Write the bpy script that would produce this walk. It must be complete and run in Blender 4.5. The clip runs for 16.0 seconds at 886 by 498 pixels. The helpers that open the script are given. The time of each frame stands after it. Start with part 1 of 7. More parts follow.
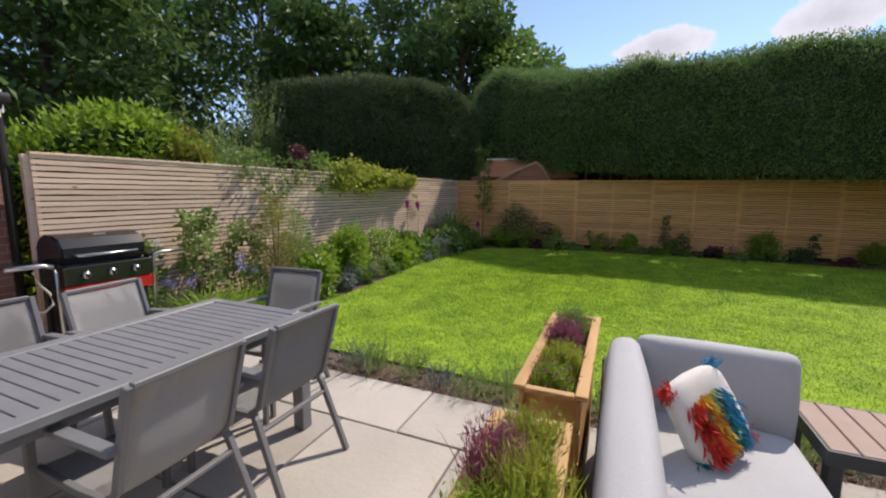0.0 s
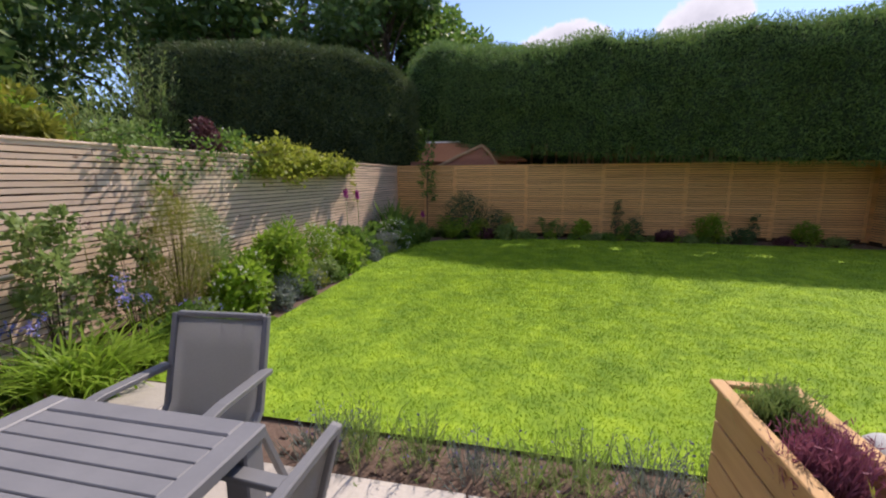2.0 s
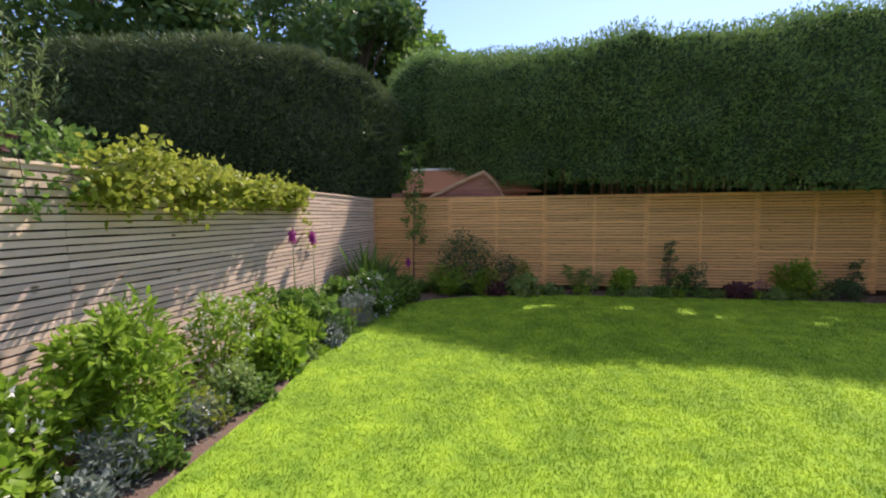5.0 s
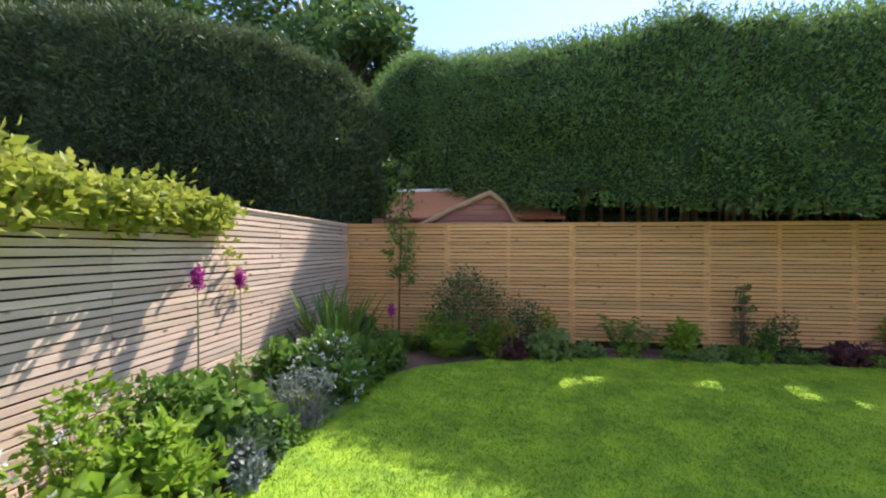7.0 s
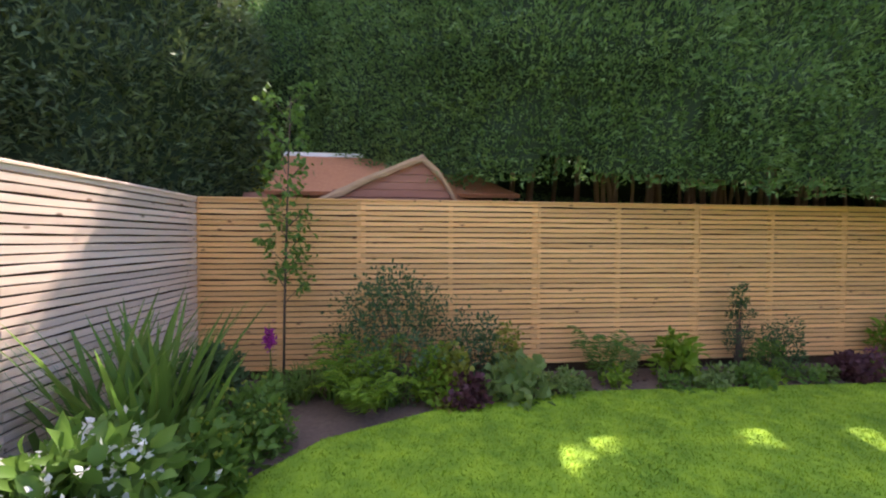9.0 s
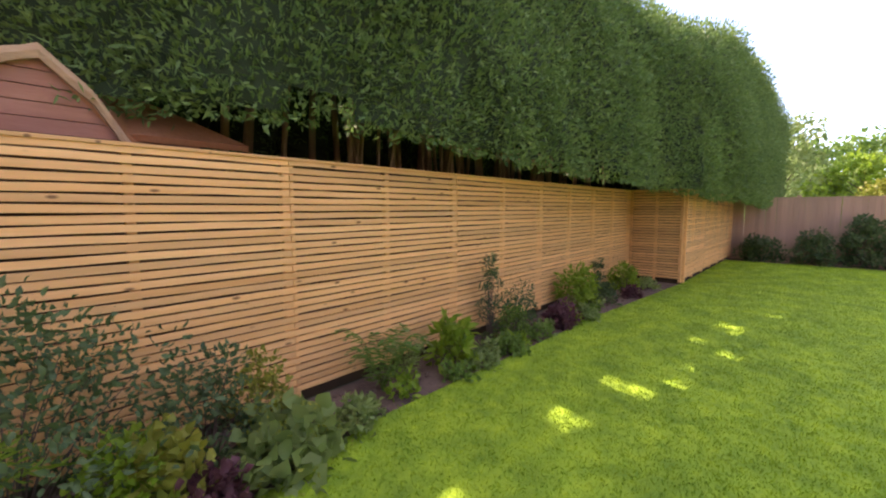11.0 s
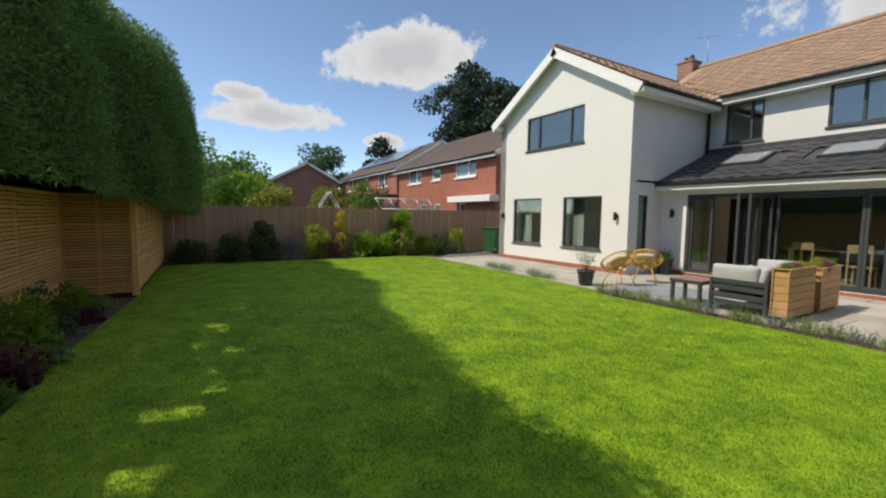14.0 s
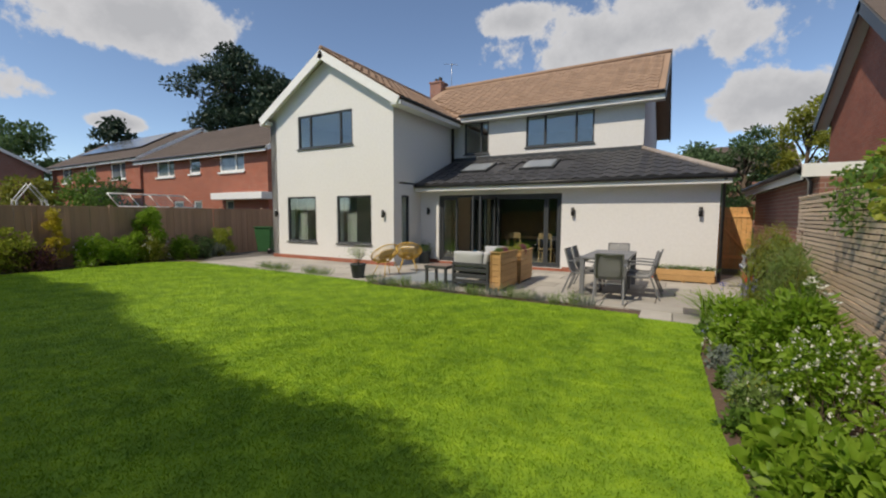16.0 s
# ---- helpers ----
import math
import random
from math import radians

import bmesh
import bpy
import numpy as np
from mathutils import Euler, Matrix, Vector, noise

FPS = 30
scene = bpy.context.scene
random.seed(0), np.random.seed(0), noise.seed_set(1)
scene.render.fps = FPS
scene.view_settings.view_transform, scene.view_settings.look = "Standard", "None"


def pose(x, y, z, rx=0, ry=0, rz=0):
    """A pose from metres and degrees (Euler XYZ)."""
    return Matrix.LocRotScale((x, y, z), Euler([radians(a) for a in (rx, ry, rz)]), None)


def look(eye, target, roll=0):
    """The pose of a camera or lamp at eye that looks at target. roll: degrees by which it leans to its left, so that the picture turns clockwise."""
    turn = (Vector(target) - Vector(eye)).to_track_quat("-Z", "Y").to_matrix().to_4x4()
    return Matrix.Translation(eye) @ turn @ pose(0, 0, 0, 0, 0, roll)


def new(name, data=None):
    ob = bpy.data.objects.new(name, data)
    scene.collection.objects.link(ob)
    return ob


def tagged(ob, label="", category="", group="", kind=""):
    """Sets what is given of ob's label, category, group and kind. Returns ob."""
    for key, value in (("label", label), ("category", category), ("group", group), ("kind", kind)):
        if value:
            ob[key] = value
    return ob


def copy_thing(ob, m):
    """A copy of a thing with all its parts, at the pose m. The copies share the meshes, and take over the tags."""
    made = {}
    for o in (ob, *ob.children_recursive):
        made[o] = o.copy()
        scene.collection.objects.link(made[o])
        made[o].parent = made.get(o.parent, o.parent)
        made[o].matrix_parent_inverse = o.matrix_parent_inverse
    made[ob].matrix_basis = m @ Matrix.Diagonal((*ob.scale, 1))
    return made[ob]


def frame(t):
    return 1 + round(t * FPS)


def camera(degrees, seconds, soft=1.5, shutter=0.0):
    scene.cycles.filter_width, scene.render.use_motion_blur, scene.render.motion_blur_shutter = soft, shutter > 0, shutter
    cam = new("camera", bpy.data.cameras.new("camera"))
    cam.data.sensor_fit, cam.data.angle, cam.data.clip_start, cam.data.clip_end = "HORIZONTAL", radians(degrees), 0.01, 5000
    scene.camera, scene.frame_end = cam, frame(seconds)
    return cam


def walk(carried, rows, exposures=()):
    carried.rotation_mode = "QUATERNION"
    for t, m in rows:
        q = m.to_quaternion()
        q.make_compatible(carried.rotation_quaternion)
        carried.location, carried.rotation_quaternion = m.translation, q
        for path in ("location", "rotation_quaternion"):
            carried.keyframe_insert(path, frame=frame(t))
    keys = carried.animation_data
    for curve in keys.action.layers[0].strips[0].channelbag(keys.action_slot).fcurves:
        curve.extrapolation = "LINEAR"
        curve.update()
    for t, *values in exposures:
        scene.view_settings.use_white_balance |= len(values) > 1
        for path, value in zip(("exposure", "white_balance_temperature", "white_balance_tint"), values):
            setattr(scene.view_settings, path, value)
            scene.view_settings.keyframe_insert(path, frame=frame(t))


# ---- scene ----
cam = camera(94.3, 16.0, soft=2.1)
PATH = [
    (0, (0.136, -0.129, 1.492), (-0.643, 1.692, 1.213), 0.5),
    (0.5, (-0.163, -0.06, 1.495), (-0.835, 1.796, 1.169), 0.3),
    (1, (-0.4, 0.156, 1.458), (-0.969, 2.04, 1.104), 0.2),
    (1.5, (-0.624, 0.439, 1.477), (-1.105, 2.347, 1.117), -0.1),
    (2, (-0.804, 0.802, 1.479), (-1.224, 2.728, 1.139), -0.3),
    (2.5, (-0.869, 1.24, 1.456), (-1.26, 3.178, 1.156), -0.6),
    (3, (-0.952, 1.697, 1.49), (-1.334, 3.641, 1.218), -0.6),
    (3.5, (-1.122, 2.167, 1.471), (-1.502, 4.115, 1.221), -0.4),
    (4, (-1.263, 2.591, 1.452), (-1.637, 4.543, 1.223), -0.4),
    (4.2, (-1.354, 2.763, 1.449), (-1.716, 4.718, 1.233), -0.5),
    (6.3, (-1.929, 4.653, 1.409), (-2.216, 6.632, 1.379), -0.1),
    (6.5, (-1.988, 4.855, 1.404), (-2.264, 6.836, 1.396), -0.1),
    (7, (-2.107, 5.421, 1.419), (-2.365, 7.405, 1.418), 0.1),
    (7.5, (-2.268, 5.967, 1.409), (-2.478, 7.956, 1.401), 0.3),
    (8, (-2.38, 6.497, 1.41), (-2.512, 8.492, 1.39), -0.0),
    (8.2, (-2.418, 6.692, 1.404), (-2.501, 8.69, 1.375), 0.2),
    (10.3, (-2.502, 8.431, 1.428), (-1.506, 10.159, 1.279), -0.5),
    (10.5, (-2.505, 8.57, 1.421), (-1.369, 10.208, 1.261), -0.5),
    (11, (-2.47, 8.877, 1.441), (-0.991, 10.209, 1.248), -0.2),
    (11.5, (-2.358, 9.116, 1.424), (-0.588, 10.023, 1.208), 0.0),
    (12, (-2.312, 9.271, 1.456), (-0.372, 9.701, 1.228), 0.7),
    (12.5, (-2.301, 9.46, 1.466), (-0.313, 9.427, 1.249), 0.8),
    (13, (-2.394, 9.539, 1.494), (-0.452, 9.105, 1.295), 0.8),
    (13.5, (-2.549, 9.626, 1.495), (-0.706, 8.869, 1.316), 0.8),
    (14, (-2.698, 9.71, 1.517), (-0.985, 8.691, 1.354), 0.7),
    (14.5, (-2.829, 9.838, 1.531), (-1.269, 8.596, 1.376), 0.7),
    (15, (-2.948, 9.889, 1.508), (-1.567, 8.45, 1.362), 0.7),
    (15.5, (-3.06, 9.902, 1.539), (-1.878, 8.296, 1.386), 0.5),
    (16, (-3.176, 9.874, 1.514), (-2.19, 8.142, 1.351), 0.3),
]
walk(cam, [(t, look(eye, target, roll)) for t, eye, target, roll in PATH],
     exposures=[(0, 1.0, 6800, 18), (3.5, 1.3, 6800, 26), (7, 2.0, 6350, 20), (8.2, 2.3, 6300, 20), (10.4, 2.7, 7600, 36), (11.4, 2.6, 7800, 32), (12.6, 1.75, 7600, 16), (13.5, 1.02, 7200, 8), (16, 0.48, 7200, 10)])

# ---- world and sun ----
SUN_AZ, SUN_EL = radians(22), radians(48.5)  # clockwise from +y, and up
world = bpy.data.worlds.new("sky")
scene.world = world
world.use_nodes = True
wn, wl = world.node_tree.nodes, world.node_tree.links
wn.clear()


def wnode(kind, **kw):
    n = wn.new(kind)
    for k, v in kw.items():
        n.inputs[int(k[1:])].default_value = v
    return n


def wmath(op, a, b=None, c=None):
    n = wn.new("ShaderNodeMath")
    n.operation = op
    for i, v in enumerate((a, b, c)):
        if v is None:
            continue
        if isinstance(v, (int, float)):
            n.inputs[i].default_value = v
        else:
            wl.new(v, n.inputs[i])
    return n.outputs[0]


sky = wn.new("ShaderNodeTexSky")
sky.sky_type, sky.sun_disc = "NISHITA", False
sky.sun_elevation, sky.sun_rotation = SUN_EL, SUN_AZ
sky.air_density, sky.dust_density, sky.ozone_density = 0.7, 0.08, 2.8
tc = wn.new("ShaderNodeTexCoord")
wnoise = wnode("ShaderNodeTexNoise", i2=9.0, i3=10.0, i4=0.62)
wl.new(tc.outputs["Generated"], wnoise.inputs[0])
# cumulus: heading (degrees, anticlockwise from +x), height, half width, half height
CLOUDS = [(-25.2, 19.8, 10.5, 4.8), (-9.5, 12.0, 8.5, 2.3), (-4.8, 14.2, 3.4, 1.3), (-22.6, 9.7, 3.2, 1.2), (-84.5, 21.0, 16.0, 5.6), (-98.5, 12.0, 8.0, 3.2), (-70, 24.0, 5.0, 2.5),
          (87, 16.3, 6.0, 2.0), (71, 17.0, 6.0, 2.8), (40, 30, 16, 8), (10, 30, 9, 4), (-125, 16, 16, 6), (-160, 24, 20, 8), (150, 30, 16, 6)]
mask = None
sep = wn.new("ShaderNodeSeparateXYZ")
wl.new(tc.outputs["Generated"], sep.inputs[0])
az = wmath("ARCTAN2", sep.outputs[1], sep.outputs[0])
el = wmath("ARCSINE", sep.outputs[2])
for a, e, w, h in CLOUDS:
    da = wmath("WRAP", wmath("SUBTRACT", az, radians(a)), math.pi, -math.pi)
    da = wmath("DIVIDE", da, radians(w))
    de = wmath("DIVIDE", wmath("SUBTRACT", el, radians(e)), radians(h))
    low = wmath("MULTIPLY", wmath("MINIMUM", de, 0.0), 0.7)
    d2 = wmath("ADD", wmath("MULTIPLY", da, da), wmath("ADD", wmath("MULTIPLY", de, de), wmath("MULTIPLY", low, low)))
    blob = wmath("SUBTRACT", 1.0, wmath("SQRT", d2))
    mask = blob if mask is None else wmath("MAXIMUM", mask, blob)
mask = wmath("MAXIMUM", mask, -1.0)
lump = wmath("MULTIPLY", wmath("SUBTRACT", wnoise.outputs[0], 0.5), 4.2)
dense = wmath("ADD", wmath("MULTIPLY", mask, 1.7), lump)
# broken cloud added overhead, above the view, to raise the light in the shade
broad = wnode("ShaderNodeTexNoise", i2=2.2, i3=8.0, i4=0.6)
wl.new(tc.outputs["Generated"], broad.inputs[0])
over = wn.new("ShaderNodeMapRange")
over.interpolation_type = "SMOOTHSTEP"
over.inputs[1].default_value, over.inputs[2].default_value, over.inputs[3].default_value, over.inputs[4].default_value = 0.50, 0.85, -1.6, 0.2
wl.new(el, over.inputs[0])
field = wmath("ADD", wmath("MULTIPLY", wmath("SUBTRACT", broad.outputs[0], 0.5), 7.0), over.outputs[0])
dense = wmath("MAXIMUM", dense, wmath("MINIMUM", field, 1.0))
ramp = wn.new("ShaderNodeMapRange")
ramp.interpolation_type = "SMOOTHSTEP"
ramp.inputs[1].default_value, ramp.inputs[2].default_value = 0.05, 0.5
wl.new(dense, ramp.inputs[0])
shade = wn.new("ShaderNodeMapRange")
shade.inputs[1].default_value, shade.inputs[2].default_value, shade.inputs[3].default_value, shade.inputs[4].default_value = 0.2, 1.5, 1.0, 0.62
wl.new(dense, shade.inputs[0])
cloudcol = wn.new("ShaderNodeMix")
cloudcol.data_type = "RGBA"
cloudcol.inputs[6].default_value, cloudcol.inputs[7].default_value = (0.85, 0.98, 1.25, 1), (2.9, 3.05, 3.4, 1)
wl.new(shade.outputs[0], cloudcol.inputs[0])
mixc = wn.new("ShaderNodeMix")
mixc.data_type = "RGBA"
wl.new(ramp.outputs[0], mixc.inputs[0])
deep = wn.new("ShaderNodeVectorMath")
deep.operation = "SCALE"
deep.inputs["Scale"].default_value = 0.8
wl.new(sky.outputs[0], deep.inputs[0])
wl.new(deep.outputs[0], mixc.inputs[6])
wl.new(cloudcol.outputs[2], mixc.inputs[7])
bg = wn.new("ShaderNodeBackground")
bg.inputs[1].default_value = 0.15
wl.new(mixc.outputs[2], bg.inputs[0])
wout = wn.new("ShaderNodeOutputWorld")
wl.new(bg.outputs[0], wout.inputs[0])

sun = new("sun", bpy.data.lights.new("sun", "SUN"))
sun.data.energy, sun.data.angle, sun.data.color = 2.4, radians(0.53), (1.0, 0.93, 0.80)
way = Vector((math.sin(SUN_AZ) * math.cos(SUN_EL), math.cos(SUN_AZ) * math.cos(SUN_EL), math.sin(SUN_EL)))
sun.matrix_world = look(way * 50, (0, 0, 0))

# ---- materials ----


def mat(name, col, rough=0.7, col2=None, scale=8.0, coarse=0.6, bump=0.2, bscale=60.0, metal=0.0, spec=0.4, rand=0.0, stretch=None, gloss=None):
    """Plain surface with grain and stains: two colours mixed by two noises, a bump, and a change from piece to piece."""
    m = bpy.data.materials.new(name)
    m.use_nodes = True
    nt = m.node_tree
    n, l = nt.nodes, nt.links
    b = n["Principled BSDF"]
    b.inputs["Roughness"].default_value, b.inputs["Metallic"].default_value, b.inputs["Specular IOR Level"].default_value = rough, metal, spec
    co = n.new("ShaderNodeTexCoord")
    mp = n.new("ShaderNodeMapping")
    l.new(co.outputs["Object"], mp.inputs[0])
    if stretch:
        mp.inputs["Scale"].default_value = stretch
    info = n.new("ShaderNodeObjectInfo")
    if rand:
        addv = n.new("ShaderNodeVectorMath")
        addv.operation = "ADD"
        sc = n.new("ShaderNodeVectorMath")
        sc.operation = "SCALE"
        l.new(info.outputs["Random"], sc.inputs[0])
        sc.inputs["Scale"].default_value = 40.0
        l.new(mp.outputs[0], addv.inputs[0])
        l.new(sc.outputs[0], addv.inputs[1])
        vec = addv.outputs[0]
    else:
        vec = mp.outputs[0]
    n1 = n.new("ShaderNodeTexNoise")
    n1.inputs["Scale"].default_value, n1.inputs["Detail"].default_value = scale, 6
    n2 = n.new("ShaderNodeTexNoise")
    n2.inputs["Scale"].default_value, n2.inputs["Detail"].default_value = coarse, 4
    n3 = n.new("ShaderNodeTexNoise")
    n3.inputs["Scale"].default_value, n3.inputs["Detail"].default_value = bscale, 4
    for q in (n1, n2, n3):
        l.new(vec, q.inputs["Vector"])
    col2 = col2 or tuple(c * 0.7 for c in col)
    ad = n.new("ShaderNodeMath")
    ad.operation = "MULTIPLY_ADD"
    l.new(n1.outputs[0], ad.inputs[0])
    ad.inputs[1].default_value = 1.2
    l.new(n2.outputs[0], ad.inputs[2])
    mr = n.new("ShaderNodeMapRange")
    mr.inputs[1].default_value, mr.inputs[2].default_value = 0.75, 1.45
    l.new(ad.outputs[0], mr.inputs[0])
    mx = n.new("ShaderNodeMix")
    mx.data_type = "RGBA"
    mx.inputs[6].default_value, mx.inputs[7].default_value = (*col, 1), (*col2, 1)
    l.new(mr.outputs[0], mx.inputs[0])
    out = mx.outputs[2]
    if rand:
        hs = n.new("ShaderNodeHueSaturation")
        vr = n.new("ShaderNodeMapRange")
        vr.inputs[3].default_value, vr.inputs[4].default_value = 1 - rand, 1 + rand
        l.new(info.outputs["Random"], vr.inputs[0])
        l.new(vr.outputs[0], hs.inputs["Value"])
        l.new(out, hs.inputs["Color"])
        out = hs.outputs[0]
    l.new(out, b.inputs["Base Color"])
    bp = n.new("ShaderNodeBump")
    bp.inputs["Strength"].default_value, bp.inputs["Distance"].default_value = bump, 0.01
    l.new(n3.outputs[0], bp.inputs["Height"])
    l.new(bp.outputs[0], b.inputs["Normal"])
    return m


def leaf_mat(name, a, b, through_light=0.35, rough=0.5):
    """Leaves whose colour changes from leaf to leaf and in patches, and which let some light through."""
    m = bpy.data.materials.new(name)
    m.use_nodes = True
    n, l = m.node_tree.nodes, m.node_tree.links
    p = n["Principled BSDF"]
    geo = n.new("ShaderNodeNewGeometry")
    co = n.new("ShaderNodeTexCoord")
    nz = n.new("ShaderNodeTexNoise")
    nz.inputs["Scale"].default_value = 2.2
    l.new(co.outputs["Object"], nz.inputs["Vector"])
    ad = n.new("ShaderNodeMath")
    ad.operation = "MULTIPLY_ADD"
    l.new(geo.outputs["Random Per Island"], ad.inputs[0])
    ad.inputs[1].default_value = 0.6
    l.new(nz.outputs[0], ad.inputs[2])
    mr = n.new("ShaderNodeMapRange")
    mr.inputs[1].default_value, mr.inputs[2].default_value = 0.35, 1.2
    l.new(ad.outputs[0], mr.inputs[0])
    mx = n.new("ShaderNodeMix")
    mx.data_type = "RGBA"
    mx.inputs[6].default_value, mx.inputs[7].default_value = (*a, 1), (*b, 1)
    l.new(mr.outputs[0], mx.inputs[0])
    l.new(mx.outputs[2], p.inputs["Base Color"])
    p.inputs["Roughness"].default_value, p.inputs["Specular IOR Level"].default_value = rough, 0.3
    tr = n.new("ShaderNodeBsdfTranslucent")
    l.new(mx.outputs[2], tr.inputs[0])
    ms = n.new("ShaderNodeMixShader")
    ms.inputs[0].default_value = through_light
    l.new(p.outputs[0], ms.inputs[1])
    l.new(tr.outputs[0], ms.inputs[2])
    l.new(ms.outputs[0], n["Material Output"].inputs[0])
    return m


def patch_lawn(m, a, b, scale):
    """Broad uneven patches of paler, drier growth, mixed over what colours the blades."""
    n, l = m.node_tree.nodes, m.node_tree.links
    co = n.new("ShaderNodeTexCoord")
    nz = n.new("ShaderNodeTexNoise")
    nz.inputs["Scale"].default_value, nz.inputs["Detail"].default_value, nz.inputs["Roughness"].default_value = scale, 5, 0.65
    l.new(co.outputs["Object"], nz.inputs["Vector"])
    mr = n.new("ShaderNodeMapRange")
    mr.inputs[1].default_value, mr.inputs[2].default_value, mr.inputs[3].default_value, mr.inputs[4].default_value = 0.38, 0.64, a, b
    l.new(nz.outputs[0], mr.inputs[0])
    p = n["Principled BSDF"]
    src = p.inputs["Base Color"].links[0].from_socket
    hs = n.new("ShaderNodeHueSaturation")
    l.new(src, hs.inputs["Color"])
    l.new(mr.outputs[0], hs.inputs["Value"])
    hu = n.new("ShaderNodeMapRange")
    hu.inputs[1].default_value, hu.inputs[2].default_value, hu.inputs[3].default_value, hu.inputs[4].default_value = 0.36, 0.66, 0.506, 0.490
    l.new(nz.outputs[0], hu.inputs[0])
    l.new(hu.outputs[0], hs.inputs["Hue"])
    for link in list(src.links):
        if link.to_node != hs:
            l.new(hs.outputs[0], link.to_socket)


def brick_mat(name, a, b, mortar, bw=0.225, bh=0.075, axis="XZ"):
    m = bpy.data.materials.new(name)
    m.use_nodes = True
    n, l = m.node_tree.nodes, m.node_tree.links
    p = n["Principled BSDF"]
    p.inputs["Roughness"].default_value = 0.85
    co = n.new("ShaderNodeTexCoord")
    sp = n.new("ShaderNodeSeparateXYZ")
    l.new(co.outputs["Object"], sp.inputs[0])
    ad = n.new("ShaderNodeMath")
    ad.operation = "ADD"
    l.new(sp.outputs[0], ad.inputs[0])
    l.new(sp.outputs[1], ad.inputs[1])
    cb = n.new("ShaderNodeCombineXYZ")
    l.new(ad.outputs[0], cb.inputs[0])
    l.new(sp.outputs[2], cb.inputs[1])
    br = n.new("ShaderNodeTexBrick")
    br.inputs["Color1"].default_value, br.inputs["Color2"].default_value, br.inputs["Mortar"].default_value = (*a, 1), (*b, 1), (*mortar, 1)
    br.inputs["Scale"].default_value, br.inputs["Brick Width"].default_value, br.inputs["Row Height"].default_value, br.inputs["Mortar Size"].default_value = 1, bw, bh, 0.006
    l.new(cb.outputs[0], br.inputs["Vector"])
    nz = n.new("ShaderNodeTexNoise")
    nz.inputs["Scale"].default_value = 1.5
    l.new(co.outputs["Object"], nz.inputs["Vector"])
    mr = n.new("ShaderNodeMapRange")
    mr.inputs[3].default_value, mr.inputs[4].default_value = 0.75, 1.2
    l.new(nz.outputs[0], mr.inputs[0])
    hs = n.new("ShaderNodeHueSaturation")
    l.new(br.outputs[0], hs.inputs["Color"])
    l.new(mr.outputs[0], hs.inputs["Value"])
    l.new(hs.outputs[0], p.inputs["Base Color"])
    bp = n.new("ShaderNodeBump")
    bp.inputs["Strength"].default_value, bp.inputs["Distance"].default_value = 0.5, 0.006
    l.new(br.outputs["Fac"], bp.inputs["Height"])
    bp.invert = True
    l.new(bp.outputs[0], p.inputs["Normal"])
    return m


def glass_mat(name, tint=(0.9, 0.95, 0.95), clear=0.8, mirror=0.13):
    m = bpy.data.materials.new(name)
    m.use_nodes = True
    n, l = m.node_tree.nodes, m.node_tree.links
    g = n.new("ShaderNodeBsdfGlossy")
    g.inputs["Roughness"].default_value = 0.01
    t = n.new("ShaderNodeBsdfTransparent")
    t.inputs[0].default_value = (*[c * clear for c in tint], 1)
    ms = n.new("ShaderNodeMixShader")
    ms.inputs[0].default_value = mirror
    l.new(t.outputs[0], ms.inputs[1])
    l.new(g.outputs[0], ms.inputs[2])
    l.new(ms.outputs[0], n["Material Output"].inputs[0])
    return m


M_RENDER = mat("white_render", (0.745, 0.735, 0.73), 0.9, (0.685, 0.675, 0.67), 14, 0.35, 0.10, 260)
M_TRIM = mat("white_trim", (0.82, 0.82, 0.81), 0.45, (0.76, 0.76, 0.75), 5, 1, 0.05)
M_ANTH = mat("anthracite_frame", (0.045, 0.05, 0.055), 0.45, (0.06, 0.065, 0.07), 8, 1, 0.05)
M_BLACK = mat("black_plastic", (0.02, 0.02, 0.022), 0.4, (0.03, 0.03, 0.032), 10, 1, 0.05)
M_GLASS = glass_mat("window_glass", (0.86, 0.95, 0.94), 0.95)
M_CLEAR = glass_mat("greenhouse_glass", (0.95, 0.98, 0.97), 0.97, 0.05)
M_DARKROOM = mat("room_pale_wall", (0.78, 0.77, 0.73), 0.9)
M_KITCHEN = mat("slate_blue_kitchen_wall", (0.16, 0.19, 0.22), 0.7, (0.12, 0.145, 0.17))
M_BEIGE = mat("room_beige", (0.55, 0.48, 0.38), 0.9, (0.5, 0.43, 0.34))
M_TILE_BROWN = mat("roof_tile_brown", (0.36, 0.24, 0.165), 0.85, (0.27, 0.18, 0.125), 12, 0.5, 0.4, 90, rand=0.14)
M_TILE_DARK = mat("roof_tile_slate_grey", (0.062, 0.062, 0.068), 0.55, (0.045, 0.045, 0.05), 12, 0.5, 0.25, 90, rand=0.15)
M_TILE_OLD = mat("old_roof_tiles", (0.13, 0.10, 0.085), 0.9, (0.09, 0.07, 0.06), 3, 0.4, 0.8, 5)
M_BRICK = brick_mat("red_brick", (0.40, 0.115, 0.065), (0.30, 0.085, 0.05), (0.34, 0.25, 0.2))
M_BRICK2 = brick_mat("brown_brick", (0.33, 0.15, 0.11), (0.26, 0.12, 0.09), (0.36, 0.3, 0.26))
M_SLAT = mat("larch_slat", (0.80, 0.47, 0.20), 0.75, (0.68, 0.36, 0.13), 5, 0.9, 0.35, 40, rand=0.14, stretch=(0.35, 6, 6))
